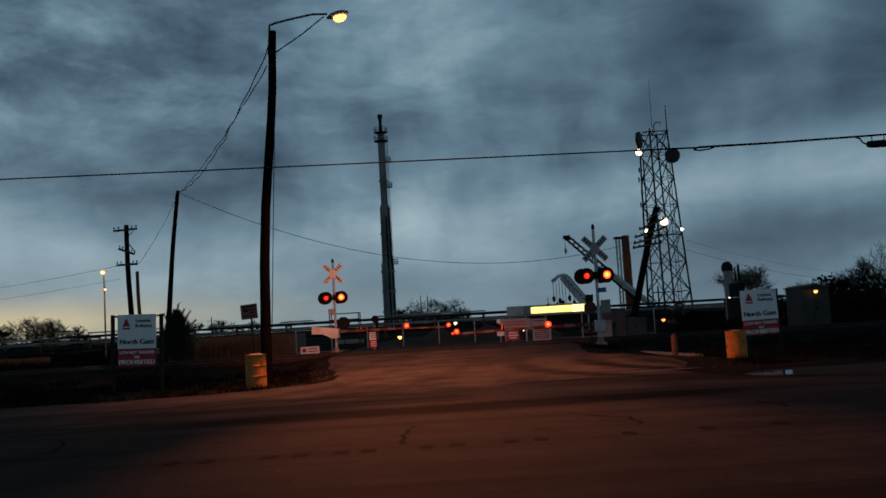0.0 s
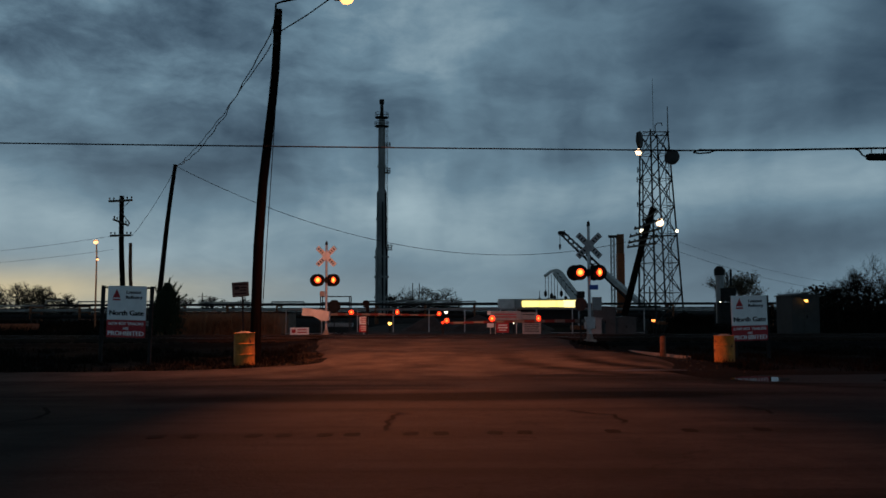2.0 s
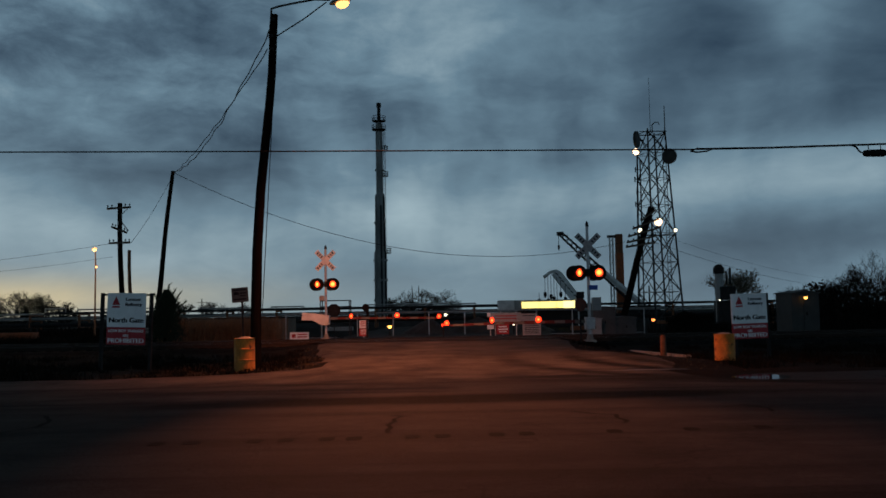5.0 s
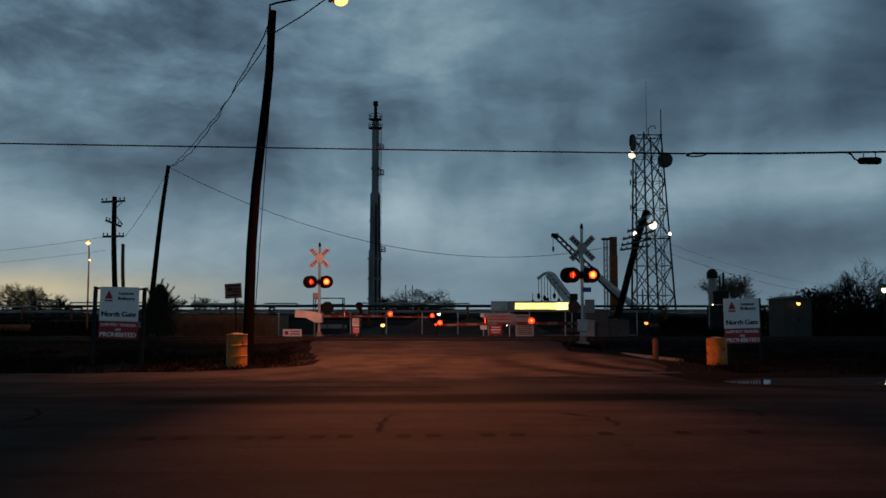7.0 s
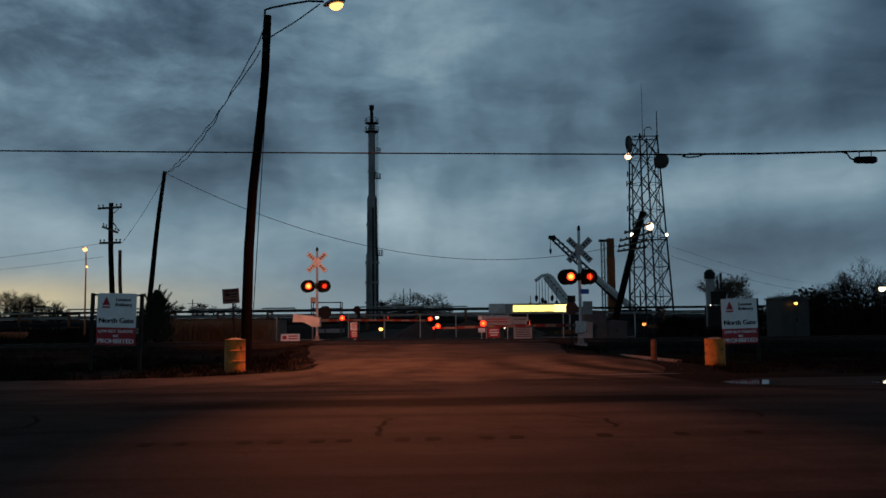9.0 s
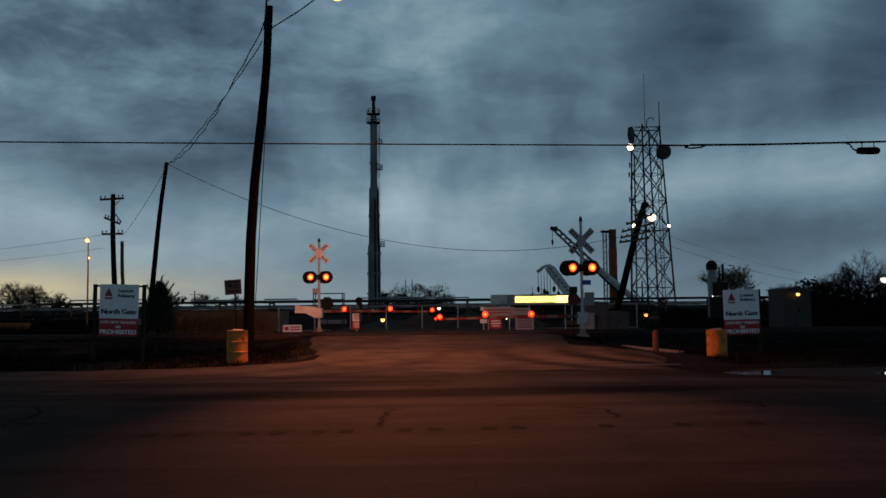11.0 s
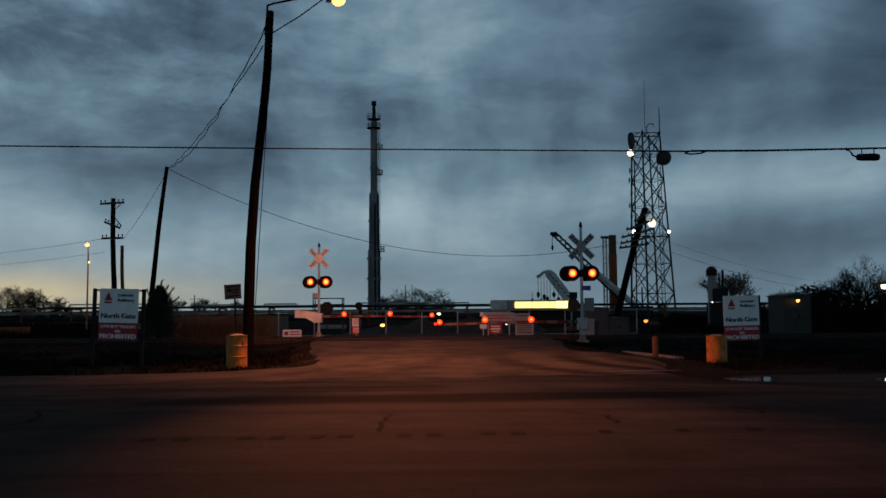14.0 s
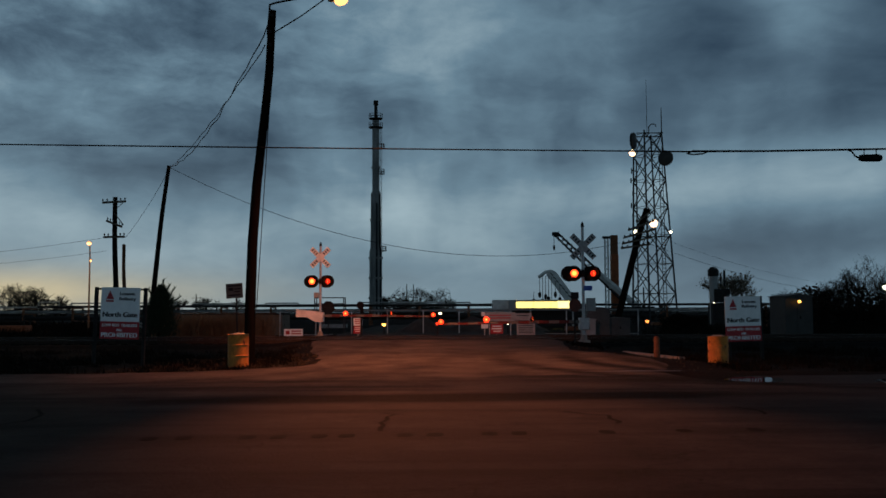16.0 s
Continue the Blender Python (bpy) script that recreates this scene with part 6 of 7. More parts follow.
def little_lamps():
    """Small lit lamps in the yard, each on something that holds it."""
    spec = [("bulkhead_lamp", 17.55, 44.15, 1.77, 0.085, "amber", "small lit lamp on the signal bungalow", 0),
            ("yard_lamp", 26.62, 53.8, 2.70, 0.19, "coolwhite", "white yard lamp on a pole", 1),
            ("yard_lamp", 12.48, 55.0, 0.70, 0.12, "orangelamp", "low orange yard lamp on a short post", 1),
            ("yard_lamp", -3.90, 58.0, 0.52, 0.13, "amber", "low amber yard lamp on a short post", 1),
            ("yard_lamp", -0.33, 75.0, 1.20, 0.15, "coolwhite", "shaded white yard lamp on a post", 1),
            ("yard_lamp", 4.05, 57.0, 0.53, 0.06, "coolwhite", "tiny white lamp on a short post", 1),
            ("yard_lamp", -0.35, 46.5, 0.72, 0.09, "gatered", "small red warning lamp on a post", 1),
            ("yard_lamp", -13.2, 62.0, 1.0, 0.06, "sodiumfar", "tiny orange yard lamp on a post", 1),
            ("yard_lamp", 17.2, 57.0, 1.83, 0.05, "coolwhite", "dim white yard lamp on a post", 1),
            ("yard_lamp", 14.8, 52.0, 0.05, 0.05, "coolwhite", "tiny white lamp near the track", 1)]
    for name, x, y, z, r, mt, label, post in spec:
        g = min(land_z(x, y), z - 0.2)
        t = thing(name, pose(x, y, g), label, "lamp")
        bm = BM()
        if post:
            rod(bm, (0, 0.1, -0.2), (0, 0.1, z - g + r * 0.8), 0.04)
            rod(bm, (0, 0.1, z - g + r * 0.8), (0, -0.02, z - g + r * 0.8), 0.03)
        else:
            box(bm, (0, 0.25, z - g), (0.1, 0.5, 0.1), 0.01)
        part("post" if post else "bracket", bm, M["darksteel"], t)
        bm = BM()
        lathe(bm, [(0.01, r * 1.15), (r * 0.8, r), (r * 1.25, r * 0.5), (r * 1.2, r * 0.4), (0.01, r * 0.6)], 14, at=(0, 0, z - g))
        part("shade", bm, M["darksteel"], t)
        bm = BM()
        bmesh.ops.create_uvsphere(bm, u_segments=14, v_segments=8, radius=r, matrix=Matrix.Translation((0, 0, z - g)))
        part("bulb", bm, M[mt], t, "glowing bulb", True)


little_lamps()


def column_signal():
    t = thing("vent_column", pose(18.1, 60, -0.28), "pale vent column with a dark cowl", "vent")
    bm = BM()
    rod(bm, (0, 0, -0.2), (0, 0, 4.0), 0.27, 0.27, 18)
    part("column", bm, M["greybox"], t, "pale weathered pipe", True)
    bm = BM()
    lathe(bm, [(0.02, 4.55), (0.2, 4.5), (0.36, 4.3), (0.36, 3.9), (0.02, 3.9)], 16)
    part("cowl", bm, M["darksteel"], t)
    bm = BM()
    box(bm, (0.45, 0, 2.6), (1.0, 1.0, 0.9), 0.05)
    box(bm, (0.3, 0, 1.0), (1.1, 1.1, 2.2), 0.05)
    rod(bm, (0.75, 0, 3.2), (0.75, 0, 4.3), 0.08)
    rod(bm, (0.5, 0, 3.2), (0.5, 0, 4.1), 0.05)
    part("housing", bm, M["darksteel"], t)


column_signal()


def yard_stores():
    """Low wall, gravel heaps, tanks and lumber that fill the yard."""
    t = thing("store_building", pose(-14.9, 63, -0.3), "long low tan corrugated store behind the reeds", "building")
    bm = BM()
    foot, head = [], []
    for i in range(73):
        x0, y0 = -3.5 + i * 0.0975, -0.05 - 0.04 * ((i // 2) % 2)
        foot.append(bm.verts.new((x0, y0, -0.2)))
        head.append(bm.verts.new((x0, y0, 1.45)))
    for x0 in (3.52, -3.5):
        foot.append(bm.verts.new((x0, 3.0, -0.2)))
        head.append(bm.verts.new((x0, 3.0, 1.45)))
    for i in range(len(foot)):
        j = (i + 1) % len(foot)
        bm.faces.new((foot[i], foot[j], head[j], head[i]))
    part("wall", bm, M["tan"], t)
    bm = BM()
    box(bm, (0, 1.4, 1.53), (7.3, 3.3, 0.12), 0.02)
    part("roof", bm, M["darksteel"], t)
    for i, (x, y, w, h) in enumerate(((-1.5, 66, 4.6, 1.3), (2.2, 68, 5.4, 1.35), (6.5, 72, 4.0, 1.0))):
        bm = BM()
        n = 26
        vs = [[None] * (n + 1) for _ in range(n + 1)]
        for a in range(n + 1):
            for b in range(n + 1):
                px, py = (a / n - 0.5) * w, (b / n - 0.5) * w * 0.7
                r = math.hypot(px / w * 2, py / w * 2 / 0.7)
                zz = h * max(0, 1 - r) ** 0.9 + 0.12 * noise.noise((px * 2, py * 2, i)) * (r < 1)
                vs[a][b] = bm.verts.new((px, py, zz))
        for a in range(n):
            for b in range(n):
                bm.faces.new((vs[a][b], vs[a + 1][b], vs[a + 1][b + 1], vs[a][b + 1]))
        ob = part("gravel_mound", bm, M["gravel"], None, "", True, at=pose(x, y, -0.32))
        tagged(ob, "heap of grey gravel in the yard", "gravel heap", "gravel heaps")
    rnd = random.Random(4)
    for i in range(26):
        x = rnd.uniform(-42, 34)
        if -9 < x < 9:
            continue
        y = rnd.uniform(66, 98)
        w, h = rnd.uniform(1.2, 4.5), rnd.uniform(0.5, 1.15)
        t = thing("storage_skid", pose(x, y, -0.3), "dark equipment skid in the refinery yard", "equipment", "yard equipment")
        bm = BM()
        box(bm, (0, 0, h / 2), (w, 1.2, h * 0.6), 0.03)
        part("body", bm, M[rnd.choice(("darksteel", "rust", "greybox", "darksteel"))], t)
        bm = BM()
        for sx in (-1, 1):
            for sy in (-0.5, 0.5):
                box(bm, (sx * w * 0.46, sy, h * 0.6), (0.08, 0.08, h * 1.2))
        for sy in (-0.5, 0.5):
            box(bm, (0, sy, h * 1.18), (w, 0.07, 0.07))
        part("frame", bm, M["darksteel"], t)
    # platform with rails behind the signal
    t = thing("access_platform", pose(-7.9, 62, -0.3), "small railed steel access platform", "platform")
    bm = BM()
    box(bm, (0, 0, 1.75), (2.2, 1.2, 0.1))
    for sx in (-1.0, 1.0):
        for sy in (-0.5, 0.5):
            rod(bm, (sx, sy, 0), (sx, sy, 2.65), 0.04, n=5)
    for z in (2.2, 2.62):
        for sy in (-0.5, 0.5):
            rod(bm, (-1, sy, z), (1, sy, z), 0.03, n=5)
    part("frame", bm, M["tower"], t)
    # far thin poles
    for x, y, h in ((-55.5, 200, 5.8), (-10.0, 240, 9.0), (-8.2, 240, 9.0), (28.6, 128, 5.0), (-54.5, 200, 4.0)):
        t = thing("far_pole", pose(x, y, -0.3), "thin far utility pole", "pole", "far poles")
        bm = BM()
        rod(bm, (0, 0, -0.3), (0, 0, h), 0.14, 0.10, 6)
        part("shaft", bm, M["pole"], t)
        bm = BM()
        box(bm, (0, -0.15, h - 0.9), (2.0 if h < 6 else 0.4, 0.12, 0.12))
        part("crossarm", bm, M["oldpole"], t)
    # bollard and the concrete kerb beside the right signal
    t = thing("bollard", pose(6.75, 28.5, -0.22), "brown steel bollard", "bollard")
    bm = BM()
    lathe(bm, [(0.01, -0.1), (0.095, -0.1), (0.095, 0.66), (0.07, 0.72), (0.01, 0.73)], 16)
    # rust brown in place of yellow: the pipe's dimness is in its colour
    part("pipe", bm, M["rust"], t, smooth=True)
    bm = BM()
    lathe(bm, [(0.098, 0.0), (0.1, 0.0), (0.1, 0.16), (0.098, 0.2)], 16)
    part("rust_band", bm, M["rust"], t)
    bm = BM()
    rot = Matrix.Rotation(math.atan2(-4.2, 0.9), 3, "Z")
    box(bm, (6.9, 29.9, -0.19), (4.4, 0.20, 0.16), 0.02, rot)
    tagged(part("kerb", bm, M["concrete"]), "low pale concrete kerb beside the crossing", "kerb", kind="structure")
    # rubble at the right mast's foot
    bm = BM()
    for _ in range(60):
        x, y = 5.35 + random.gauss(0, 0.35), 33.6 + random.gauss(0, 0.4)
        s = random.uniform(0.04, 0.13)
        bmesh.ops.create_icosphere(bm, subdivisions=1, radius=1, matrix=Matrix.LocRotScale((x, y, land_z(x, y) + s * 0.2), Euler((random.random() * 6, 0, random.random() * 6)), (s, s, s * 0.7)))
    tagged(part("rubble", bm, M["ballast"]), "dark rubble round the signal's foot", "rubble", kind="stuff")


yard_stores()


# ---- the two vehicles on the main road ----
class Body:
    """A vehicle shell: length along x (nose at 0), width along y, height along z."""

    def __init__(self, length, width, top, bottom, plan, tumble, belt):
        self.length, self.width, self.top, self.bottom, self.plan, self.tumble, self.belt = length, width, top, bottom, plan, tumble, belt

    crease, axles, flare, edge = None, (), 0.0, 0.13

    def half(self, x, z):
        w = self.width / 2 * ramp_at(self.plan, x)
        if self.crease:
            w += ramp_at(self.crease, z) * max(0.0, min(1.0, (x - 0.25) / 0.6))
        for ax in self.axles:
            d = (math.hypot(x - ax, z - 0.34) - 0.47) / 0.055
            w += self.flare * math.exp(-d * d)
        if z > self.belt:
            w -= self.tumble * (z - self.belt)
        else:
            w -= 0.23 * ((self.belt - z) / self.belt) ** 1.35
        return w

    def shell(self, xs):
        bm = BM()
        rows = []
        for x in xs:
            zt, zb = ramp_at(self.top, x), ramp_at(self.bottom, x)
            row = []
            ks = [0.9 * q / 24 for q in range(25)]
            left = [(self.half(x, zb + (zt - zb) * k) - (0.03 if k == 0 else 0), zb + (zt - zb) * k) for k in ks]
            we = self.half(x, zt)
            r = min(self.edge, (zt - zb) * 0.12)
            left += [(we - r * 0.25, zt - r * 0.38), (we - r * 0.9, zt - r * 0.06), (we * 0.6, zt + 0.19 * self.edge), (0, zt + 0.26 * self.edge)]
            full = [(0, zb)] + [(-a, b) for a, b in left] + [(a, b) for a, b in left[-2::-1]]
            rows.append([bm.verts.new((x, a, b)) for a, b in full])
        n = len(rows[0])
        for p, q in zip(rows, rows[1:]):
            for i in range(n):
                bm.faces.new((p[i], p[(i + 1) % n], q[(i + 1) % n], q[i]))
        bm.faces.new(rows[0])
        bm.faces.new(rows[-1][::-1])
        bmesh.ops.recalc_face_normals(bm, faces=bm.faces)
        return bm

    def panel(self, outline, out=0.006, side=-1, thick=0.0):
        """A skin piece on one flank from an outline of (x, z)."""
        bm = BM()
        n = len(outline)
        cx, cz = sum(p[0] for p in outline) / n, sum(p[1] for p in outline) / n
        rings = []
        for k in (1.0, 0.66, 0.33):
            rings.append([bm.verts.new((cx + (x - cx) * k, side * (self.half(cx + (x - cx) * k, cz + (z - cz) * k) + out), cz + (z - cz) * k)) for x, z in outline])
        mid = bm.verts.new((cx, side * (self.half(cx, cz) + out), cz))
        for a, b in zip(rings, rings[1:]):
            for i in range(n):
                bm.faces.new((a[i], a[(i + 1) % n], b[(i + 1) % n], b[i]))
        for i in range(n):
            bm.faces.new((rings[-1][i], rings[-1][(i + 1) % n], mid))
        base = [bm.verts.new((v.co.x, v.co.y - side * (out + 0.02), v.co.z)) for v in rings[0]]
        for i in range(n):
            bm.faces.new((base[i], base[(i + 1) % n], rings[0][(i + 1) % n], rings[0][i]))
        bmesh.ops.recalc_face_normals(bm, faces=bm.faces)
        return bm


WHEELS = []


def fine_line(pts, k=6):
    out = []
    for a, b in zip(pts, pts[1:]):
        for j in range(k):
            out.append((a[0] + (b[0] - a[0]) * j / k, a[1] + (b[1] - a[1]) * j / k))
    return out


def disc(cx, cz, r, a0=0, a1=360, n=22):
    return [(cx + r * math.cos(radians(a0 + (a1 - a0) * i / n)), cz + r * math.sin(radians(a0 + (a1 - a0) * i / n))) for i in range(n + (a1 - a0 < 360))]


def wheel(parent, x, y, r, width, side, rim):
    bm = BM()
    lathe(bm, [(r * 0.66, -width / 2), (r * 0.93, -width / 2), (r, -width * 0.36), (r, width * 0.36), (r * 0.93, width / 2), (r * 0.66, width / 2)], 30, "Y")
    w = part("wheel", bm, M["rubber"], parent, "black tyre", True, at=pose(x, y, r))
    bm = BM()
    s = side
    lathe(bm, [(r * 0.68, 0.0), (r * 0.68, s * width * 0.44), (r * 0.62, s * width * 0.47), (r * 0.58, s * width * 0.2), (0.01, s * width * 0.18)], 24, "Y")
    for i in range(5):
        a = 2 * math.pi * i / 5
        for da in (-0.11, 0.11):
            rod(bm, (0.05 * math.cos(a), s * width * 0.42, 0.05 * math.sin(a)),
                (r * 0.63 * math.cos(a + da), s * width * 0.40, r * 0.63 * math.sin(a + da)), 0.026, 0.02, 5)
    lathe(bm, [(0.01, s * width * 0.46), (0.055, s * width * 0.45), (0.06, s * width * 0.3), (0.01, s * width * 0.3)], 12, "Y")
    part("rim", bm, M[rim], w, "five-spoke wheel rim")
    WHEELS.append((w, (x, y, r), r))
    return w


def vehicle_common(t, B, axles, r, paint):
    for ax in axles:
        for s in (-1, 1):
            wheel(t, ax, s * (B.half(ax, r) - 0.125), r, 0.22, s, "alloy" if paint == "teal" else "darksteel")
            bm = B.panel(disc(ax, r + 0.02, r + (0.115 if paint == "teal" else 0.085), -12, 192), 0.003, s)
            part("wheel_arch", bm, M["black"], t)
    return t


def silver_van():
    top = [(0, 0.78), (0.06, 0.92), (0.25, 1.02), (0.6, 1.11), (0.98, 1.20), (1.25, 1.42), (1.7, 1.72), (2.0, 1.82), (2.3, 1.865), (3.2, 1.885), (4.6, 1.87),
           (4.88, 1.82), (5.0, 1.70), (5.08, 1.25), (5.13, 0.9)]
    bottom = [(0, 0.36), (0.2, 0.26), (0.6, 0.24), (4.6, 0.24), (4.95, 0.30), (5.13, 0.42)]
    plan = [(0, 0.66), (0.08, 0.80), (0.3, 0.93), (0.7, 0.985), (1.2, 1.0), (4.4, 1.0), (4.9, 0.975), (5.06, 0.94), (5.13, 0.88)]
    B = Body(5.13, 1.93, top, bottom, plan, 0.13, 1.02)
    B.crease = [(0.24, 0.0), (0.38, 0.0), (0.44, 0.038), (0.52, 0.034), (0.62, 0.008), (0.80, 0.0), (0.90, 0.010), (0.985, 0.048), (1.0, 0.046), (1.05, 0.0), (2.0, 0.0)]
    B.axles, B.flare, B.edge = (0.93, 4.13), 0.035, 0.045
    t = thing("van", pose(40, 14, 0.0), "silver panel van with lit headlights", "van")
    xs = steps((0, 0.3, 0.05), (0.3, 4.6, 0.07), (4.6, 5.1, 0.05)) + [5.13]
    part("body", B.shell(xs), M["silver"], t, "silver painted body", True)
    vehicle_common(t, B, (0.93, 4.13), 0.335, "silver")
    for s in (-1, 1):
        part("front_window", B.panel([(1.18, 1.16), (2.22, 1.17), (2.24, 1.68), (2.0, 1.70), (1.72, 1.60), (1.42, 1.37)], 0.022, s), M["glass"], t, "dark tinted side window")
        part("sill_trim", B.panel([(1.38, 0.27), (3.70, 0.27), (3.70, 0.42), (1.38, 0.42)], 0.008, s), M["trim"], t)
        part("rear_trim", B.panel([(4.46, 0.25), (4.95, 0.31), (5.12, 0.43), (5.12, 0.76), (4.60, 0.72), (4.50, 0.5)], 0.010, s), M["trim"], t)
        part("front_trim", B.panel([(0.0, 0.37), (0.2, 0.265), (0.54, 0.245), (0.60, 0.52), (0.48, 0.70), (0.02, 0.69)], 0.010, s), M["trim"], t)
        part("tail_lamp", B.panel([(4.93, 1.06), (5.11, 1.06), (5.11, 1.14), (4.93, 1.14)], 0.012, s), M["tail"], t, "lit red tail lamp")
        part("tail_lamp", B.panel([(4.95, 0.88), (5.12, 0.88), (5.12, 0.94), (4.95, 0.94)], 0.012, s), M["tail"], t, "lit red tail lamp")
        part("headlamp", B.panel([(0.05, 0.70), (0.40, 0.75), (0.46, 0.79), (0.12, 0.79)], 0.012, s), M["headlight"], t, "lit headlamp")
        part("turn_lamp", B.panel([(0.14, 0.80), (0.48, 0.81), (0.58, 0.87), (0.20, 0.85)], 0.012, s), M["marker"], t, "amber running lamp")
        part("crease_shadow", B.panel([(1.35, 0.90), (2.3, 0.955), (2.9, 0.97), (2.9, 0.985), (2.3, 0.972), (1.35, 0.915)], 0.004, s), M["trim"], t)
        part("slide_rail", B.panel([(2.9, 1.0), (4.75, 1.0), (4.75, 1.035), (2.9, 1.035)], 0.006, s), M["trim"], t)
        for x in (2.33, 4.66):
            part("door_gap", B.panel([(x, 0.42), (x + 0.012, 0.42), (x + 0.012, 1.72), (x, 1.72)], 0.003, s), M["black"], t)
        part("door_gap", B.panel([(3.42, 0.42), (3.432, 0.42), (3.432, 1.0), (3.42, 1.0)], 0.003, s), M["black"], t)
        for x in (2.05, 2.55):
            bm = BM()
            box(bm, (x, s * (B.half(x, 1.05) + 0.02), 1.07), (0.20, 0.035, 0.035), 0.01)
            part("door_handle", bm, M["trim"], t)
        bm = BM()
        box(bm, (1.32, s * (B.half(1.3, 1.15) + 0.13), 1.22), (0.12, 0.20, 0.24), 0.035)
        box(bm, (1.34, s * (B.half(1.3, 1.15) + 0.03), 1.17), (0.08, 0.12, 0.05), 0.01)
        part("mirror", bm, M["trim"], t)
        bm = BM()
        y = s * (B.half(3, 1.86) - 0.10)
        tube(bm, [(2.05, y, 1.84), (2.25, y, 1.925), (3.2, y, 1.945), (4.5, y, 1.925), (4.75, y, 1.86)], 0.018, 6)
        part("roof_rail", bm, M["trim"], t)
        bm = B.panel([(2.45, 1.14), (3.36, 1.14), (3.36, 1.62), (2.45, 1.64)], 0.003, s)
        part("side_panel", bm, M["silver"], t, "pressed blank side panel", True)
        bm = B.panel([(3.50, 1.14), (4.58, 1.14), (4.50, 1.60), (3.50, 1.62)], 0.003, s)
        part("side_panel", bm, M["silver"], t, "pressed blank side panel", True)
    # windscreen, grille, bumper, rear window
    bm = BM()
    vs = [bm.verts.new(p) for p in ((1.00, -0.78, 1.25), (1.00, 0.78, 1.25), (1.66, 0.70, 1.725), (1.66, -0.70, 1.725))]
    vt = [bm.verts.new(v.co + Vector((-0.012, 0, 0.03))) for v in vs]
    bm.faces.new(vt)
    for i in range(4):
        bm.faces.new((vs[i], vs[(i + 1) % 4], vt[(i + 1) % 4], vt[i]))
    part("windscreen", bm, M["glass"], t, "dark windscreen")
    bm = BM()
    box(bm, (-0.01, 0, 0.72), (0.06, 1.0, 0.22), 0.02)
    part("grille", bm, M["trim"], t)
    bm = BM()
    box(bm, (0.03, 0, 0.47), (0.16, 1.45, 0.24), 0.06)
    part("front_bumper", bm, M["trim"], t)
    bm = BM()
    box(bm, (5.10, 0, 0.52), (0.14, 1.7, 0.22), 0.05)
    part("rear_bumper", bm, M["trim"], t)
    bm = BM()
    box(bm, (5.05, 0, 1.42), (0.05, 1.35, 0.48), 0.02, Matrix.Rotation(radians(-9), 3, "Y"))
    part("rear_window", bm, M["glass"], t)
    return t


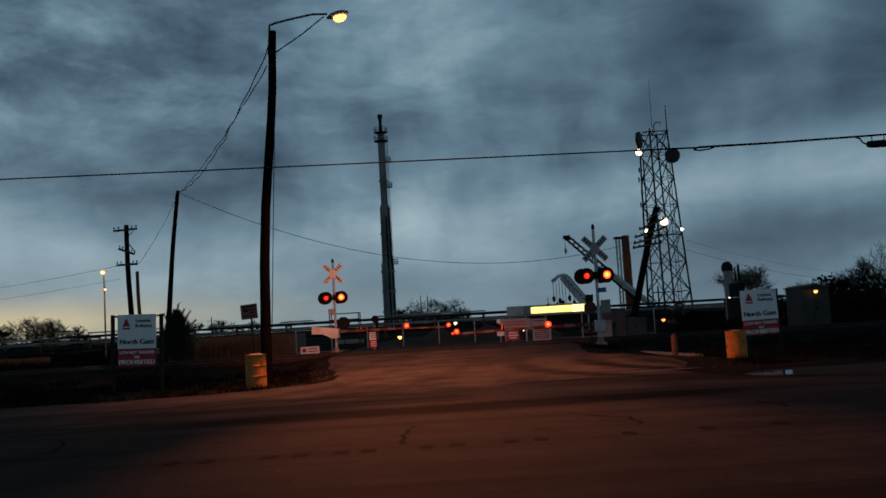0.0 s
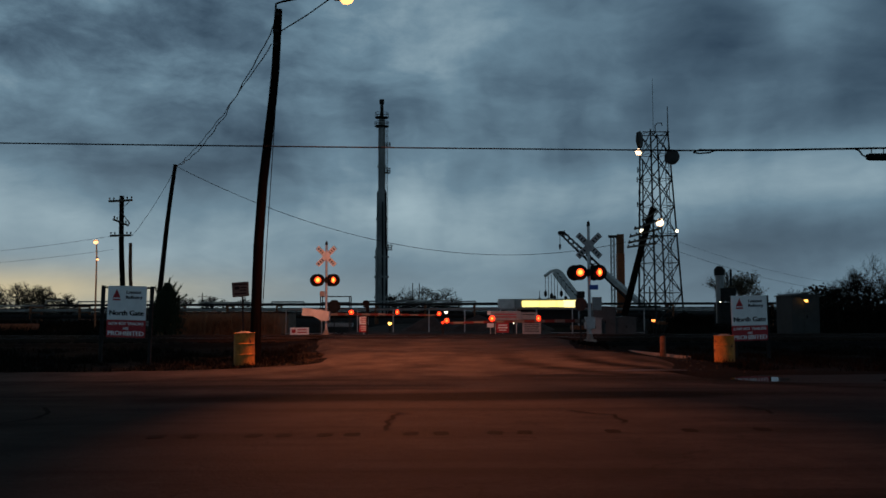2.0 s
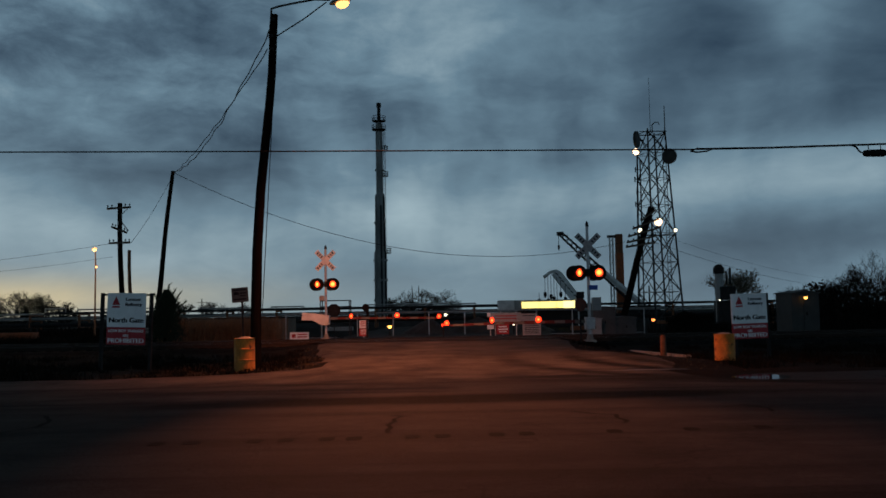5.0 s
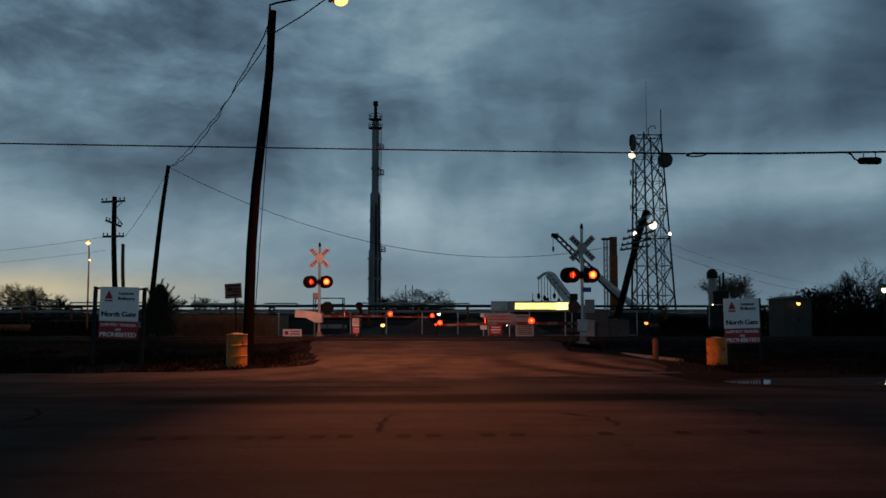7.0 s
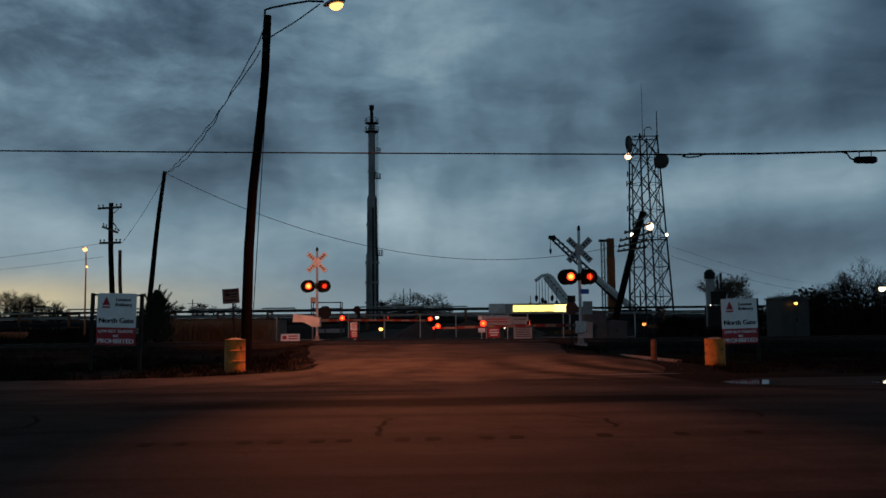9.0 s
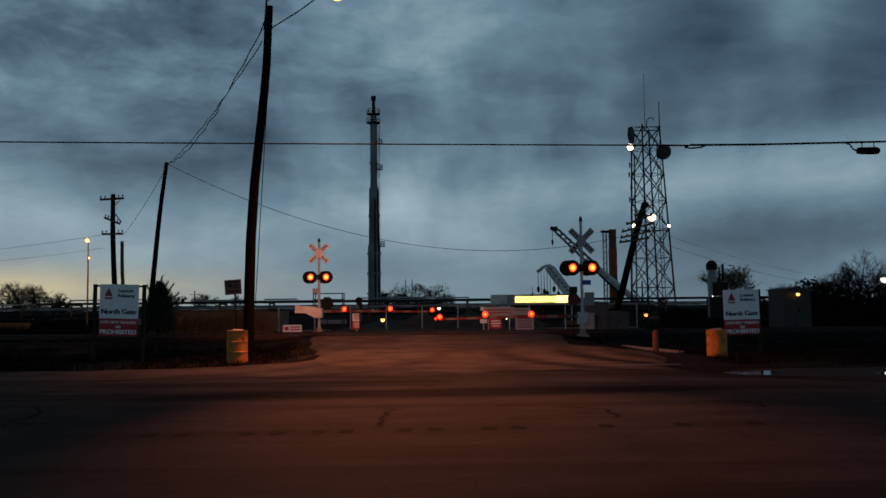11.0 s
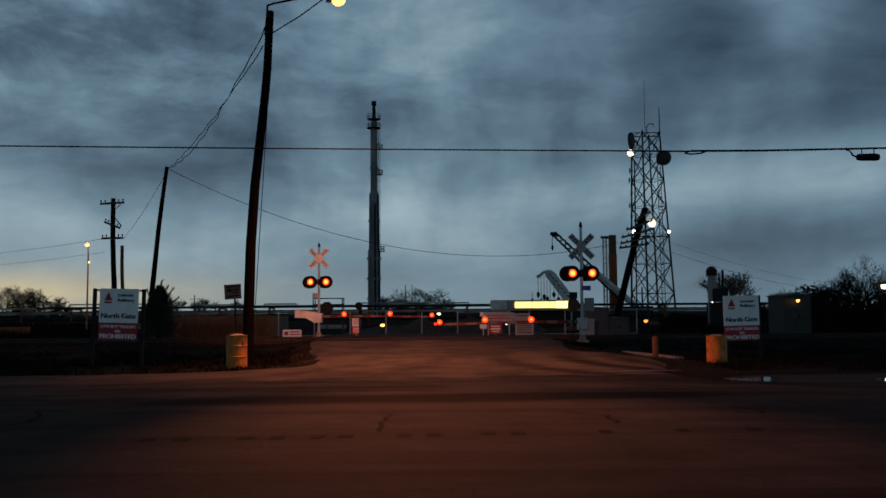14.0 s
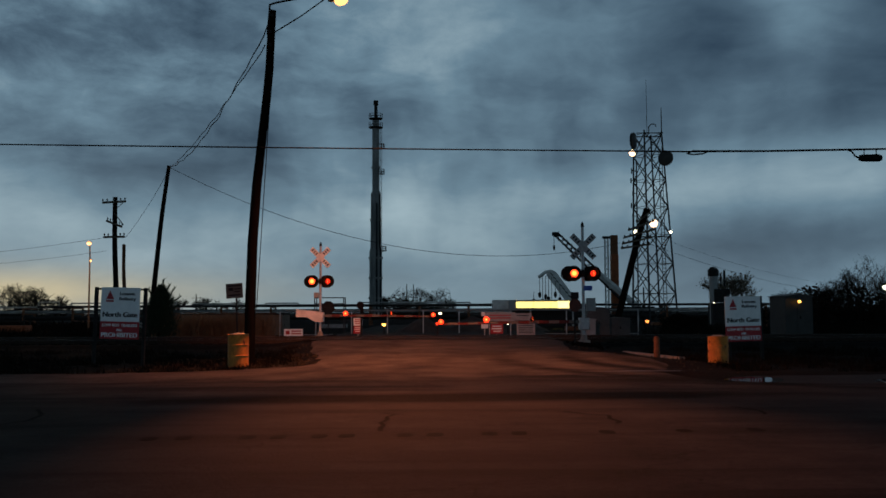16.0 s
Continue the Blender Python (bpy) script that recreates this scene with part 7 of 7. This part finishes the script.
def dark_suv():
    top = [(0, 0.74), (0.06, 0.86), (0.25, 0.95), (0.7, 1.02), (1.12, 1.09), (1.5, 1.33), (1.95, 1.56), (2.3, 1.635), (2.9, 1.665), (3.6, 1.64), (4.0, 1.57),
           (4.2, 1.42), (4.4, 1.12), (4.50, 0.95), (4.55, 0.75)]
    bottom = [(0, 0.38), (0.2, 0.28), (0.6, 0.25), (4.0, 0.25), (4.35, 0.34), (4.55, 0.50)]
    plan = [(0, 0.66), (0.08, 0.80), (0.3, 0.93), (0.8, 0.99), (1.2, 1.0), (3.8, 1.0), (4.3, 0.96), (4.48, 0.9), (4.55, 0.8)]
    B = Body(4.55, 1.83, top, bottom, plan, 0.24, 0.98)
    t = thing("sport_utility_car", pose(40, 14, 0.0), "dark green sport utility car with lit headlights", "car")
    xs = steps((0, 0.3, 0.05), (0.3, 2.4, 0.12), (2.4, 3.9, 0.2), (3.9, 4.5, 0.06)) + [4.55]
    part("body", B.shell(xs), M["teal"], t, "dark green painted body", True)
    vehicle_common(t, B, (0.88, 3.52), 0.345, "teal")
    for s in (-1, 1):
        part("front_window", B.panel([(1.42, 1.06), (2.34, 1.07), (2.36, 1.52), (2.12, 1.52), (1.86, 1.42)], 0.018, s), M["glass"], t, "dark side window")
        part("rear_window", B.panel([(2.42, 1.07), (3.26, 1.08), (3.22, 1.52), (2.44, 1.53)], 0.018, s), M["glass"], t, "dark side window")
        part("quarter_window", B.panel([(3.36, 1.10), (4.10, 1.14), (3.92, 1.44), (3.34, 1.50)], 0.018, s), M["glass"], t, "dark quarter window")
        part("sill_trim", B.panel([(1.26, 0.27), (3.12, 0.27), (3.06, 0.60), (1.34, 0.60)], 0.010, s), M["trim"], t)
        part("front_trim", B.panel([(0.04, 0.40), (0.46, 0.29), (0.44, 0.60), (0.06, 0.66)], 0.006, s), M["trim"], t)
        part("rear_trim", B.panel([(3.94, 0.34), (4.44, 0.44), (4.50, 0.72), (3.98, 0.66)], 0.006, s), M["trim"], t)
        part("headlamp", B.panel([(0.12, 0.70), (0.50, 0.74), (0.60, 0.86), (0.20, 0.84)], 0.012, s), M["headlight"], t, "lit headlamp")
        part("marker_lamp", B.panel([(0.36, 0.48), (0.58, 0.49), (0.58, 0.525), (0.36, 0.52)], 0.014, s), M["marker"], t, "lit amber marker lamp")
        part("tail_lamp", B.panel([(4.38, 0.96), (4.49, 0.95), (4.46, 1.06), (4.37, 1.07)], 0.012, s), M["tail"], t, "lit red tail lamp")
        bm = BM()
        box(bm, (4.47, s * 0.68, 1.0), (0.09, 0.17, 0.13), 0.02)
        part("tail_lamp", bm, M["tail"], t, "lit red tail lamp")
        for x, z1 in ((2.38, 1.5), (3.30, 1.5), (1.34, 1.0)):
            part("door_gap", B.panel([(x, 0.48), (x + 0.012, 0.48), (x + 0.012, z1), (x, z1)], 0.003, s), M["black"], t)
        for x in (2.14, 3.08):
            bm = BM()
            box(bm, (x, s * (B.half(x, 0.94) + 0.02), 0.95), (0.2, 0.035, 0.035), 0.01)
            part("door_handle", bm, M["teal"], t)
        bm = BM()
        box(bm, (1.55, s * (B.half(1.5, 1.08) + 0.12), 1.12), (0.13, 0.20, 0.17), 0.035)
        box(bm, (1.56, s * (B.half(1.5, 1.08) + 0.02), 1.08), (0.07, 0.12, 0.05), 0.01)
        part("mirror", bm, M["teal"], t)
        bm = BM()
        y = s * (B.half(3, 1.62) - 0.10)
        tube(bm, [(2.1, y, 1.58), (2.3, y, 1.69), (3.0, y, 1.715), (3.6, y, 1.69), (3.85, y, 1.58)], 0.018, 6)
        part("roof_rail", bm, M["trim"], t)
    bm = BM()
    vs = [bm.verts.new(p) for p in ((1.16, -0.74, 1.14), (1.16, 0.74, 1.14), (1.88, 0.64, 1.545), (1.88, -0.64, 1.545))]
    vt = [bm.verts.new(v.co + Vector((-0.012, 0, 0.03))) for v in vs]
    bm.faces.new(vt)
    for i in range(4):
        bm.faces.new((vs[i], vs[(i + 1) % 4], vt[(i + 1) % 4], vt[i]))
    part("windscreen", bm, M["glass"], t, "dark windscreen")
    bm = BM()
    vs = [bm.verts.new(p) for p in ((4.06, -0.58, 1.575), (4.06, 0.58, 1.575), (4.40, 0.70, 1.16), (4.40, -0.70, 1.16))]
    vt = [bm.verts.new(v.co + Vector((0.012, 0, 0.018))) for v in vs]
    bm.faces.new(vt)
    for i in range(4):
        bm.faces.new((vs[i], vs[(i + 1) % 4], vt[(i + 1) % 4], vt[i]))
    part("tailgate_window", bm, M["glass"], t, "dark tailgate window")
    bm = BM()
    box(bm, (-0.01, 0, 0.70), (0.06, 0.95, 0.18), 0.02)
    part("grille", bm, M["trim"], t)
    bm = BM()
    box(bm, (0.03, 0, 0.47), (0.16, 1.35, 0.22), 0.06)
    part("front_bumper", bm, M["trim"], t)
    bm = BM()
    box(bm, (4.47, 0, 0.60), (0.20, 1.55, 0.34), 0.06)
    part("rear_bumper", bm, M["trim"], t)
    return t


VAN = silver_van()
SUV = dark_suv()


# ---- what moves ----
PERIOD, FIRST = 1.197, 0.20


def flash_rows(phase, place, rest):
    """The lit reflector faces out while its lamp burns and stands edge-on while it rests."""
    rows = [(0.0, 0 if phase else rest)]
    k = -1
    while True:
        on = FIRST + PERIOD * k + (PERIOD / 2 if phase else 0)
        off = on + PERIOD / 2
        for t, a in ((on - 0.067, rest), (on + 0.067, 0), (off - 0.033, 0), (off + 0.234, rest)):
            if 0.03 < t < 15.95:
                rows.append((t, a))
        if on > 16:
            break
        k += 1
    rows.append((16.0, rest if phase else 0))
    return [(t, pose(*place, 0, 0, a)) for t, a in rows]


HEADING = math.degrees(math.atan(ROAD_TILT))


def drive(ob, t0, x0, y0, speed):
    """Along the road at an even speed: the nose is at x0 at t0, on the line that crosses x = 0 at y0."""
    rows = []
    for t in [0.0] + [t0 - 1.6 + 0.2 * i for i in range(17)] + [16.0]:
        x = x0 - speed * (t - t0)
        rows.append((t, pose(x, y0 + ROAD_TILT * x, 0.0, 0, 0, HEADING)))
    walk(ob, rows)


def spin(ob, place, t0, t1):
    """Wheels turn while the vehicle passes."""
    rows, a = [(0.0, 0)], 0
    n = int((t1 - t0) * FPS)
    for i in range(n + 1):
        rows.append((t0 + i / FPS, a))
        a -= 80
    rows.append((16.0, a + 80))
    walk(ob, [(t, pose(*place, 0, q, 0)) for t, q in rows])


def motions():
    for ob, phase, place in FLASH:
        walk(ob, flash_rows(phase, place, 82 if ob.parent.parent == sig_r else -82))
    drive(SUV, 3.0, -0.17, 12.4, 19.2)
    drive(VAN, 8.4, -2.57, 12.05, 17.8)
    for ob, place, r in WHEELS:
        if ob.parent == SUV:
            spin(ob, place, 2.5, 3.8)
        else:
            spin(ob, place, 7.8, 9.0)


motions()
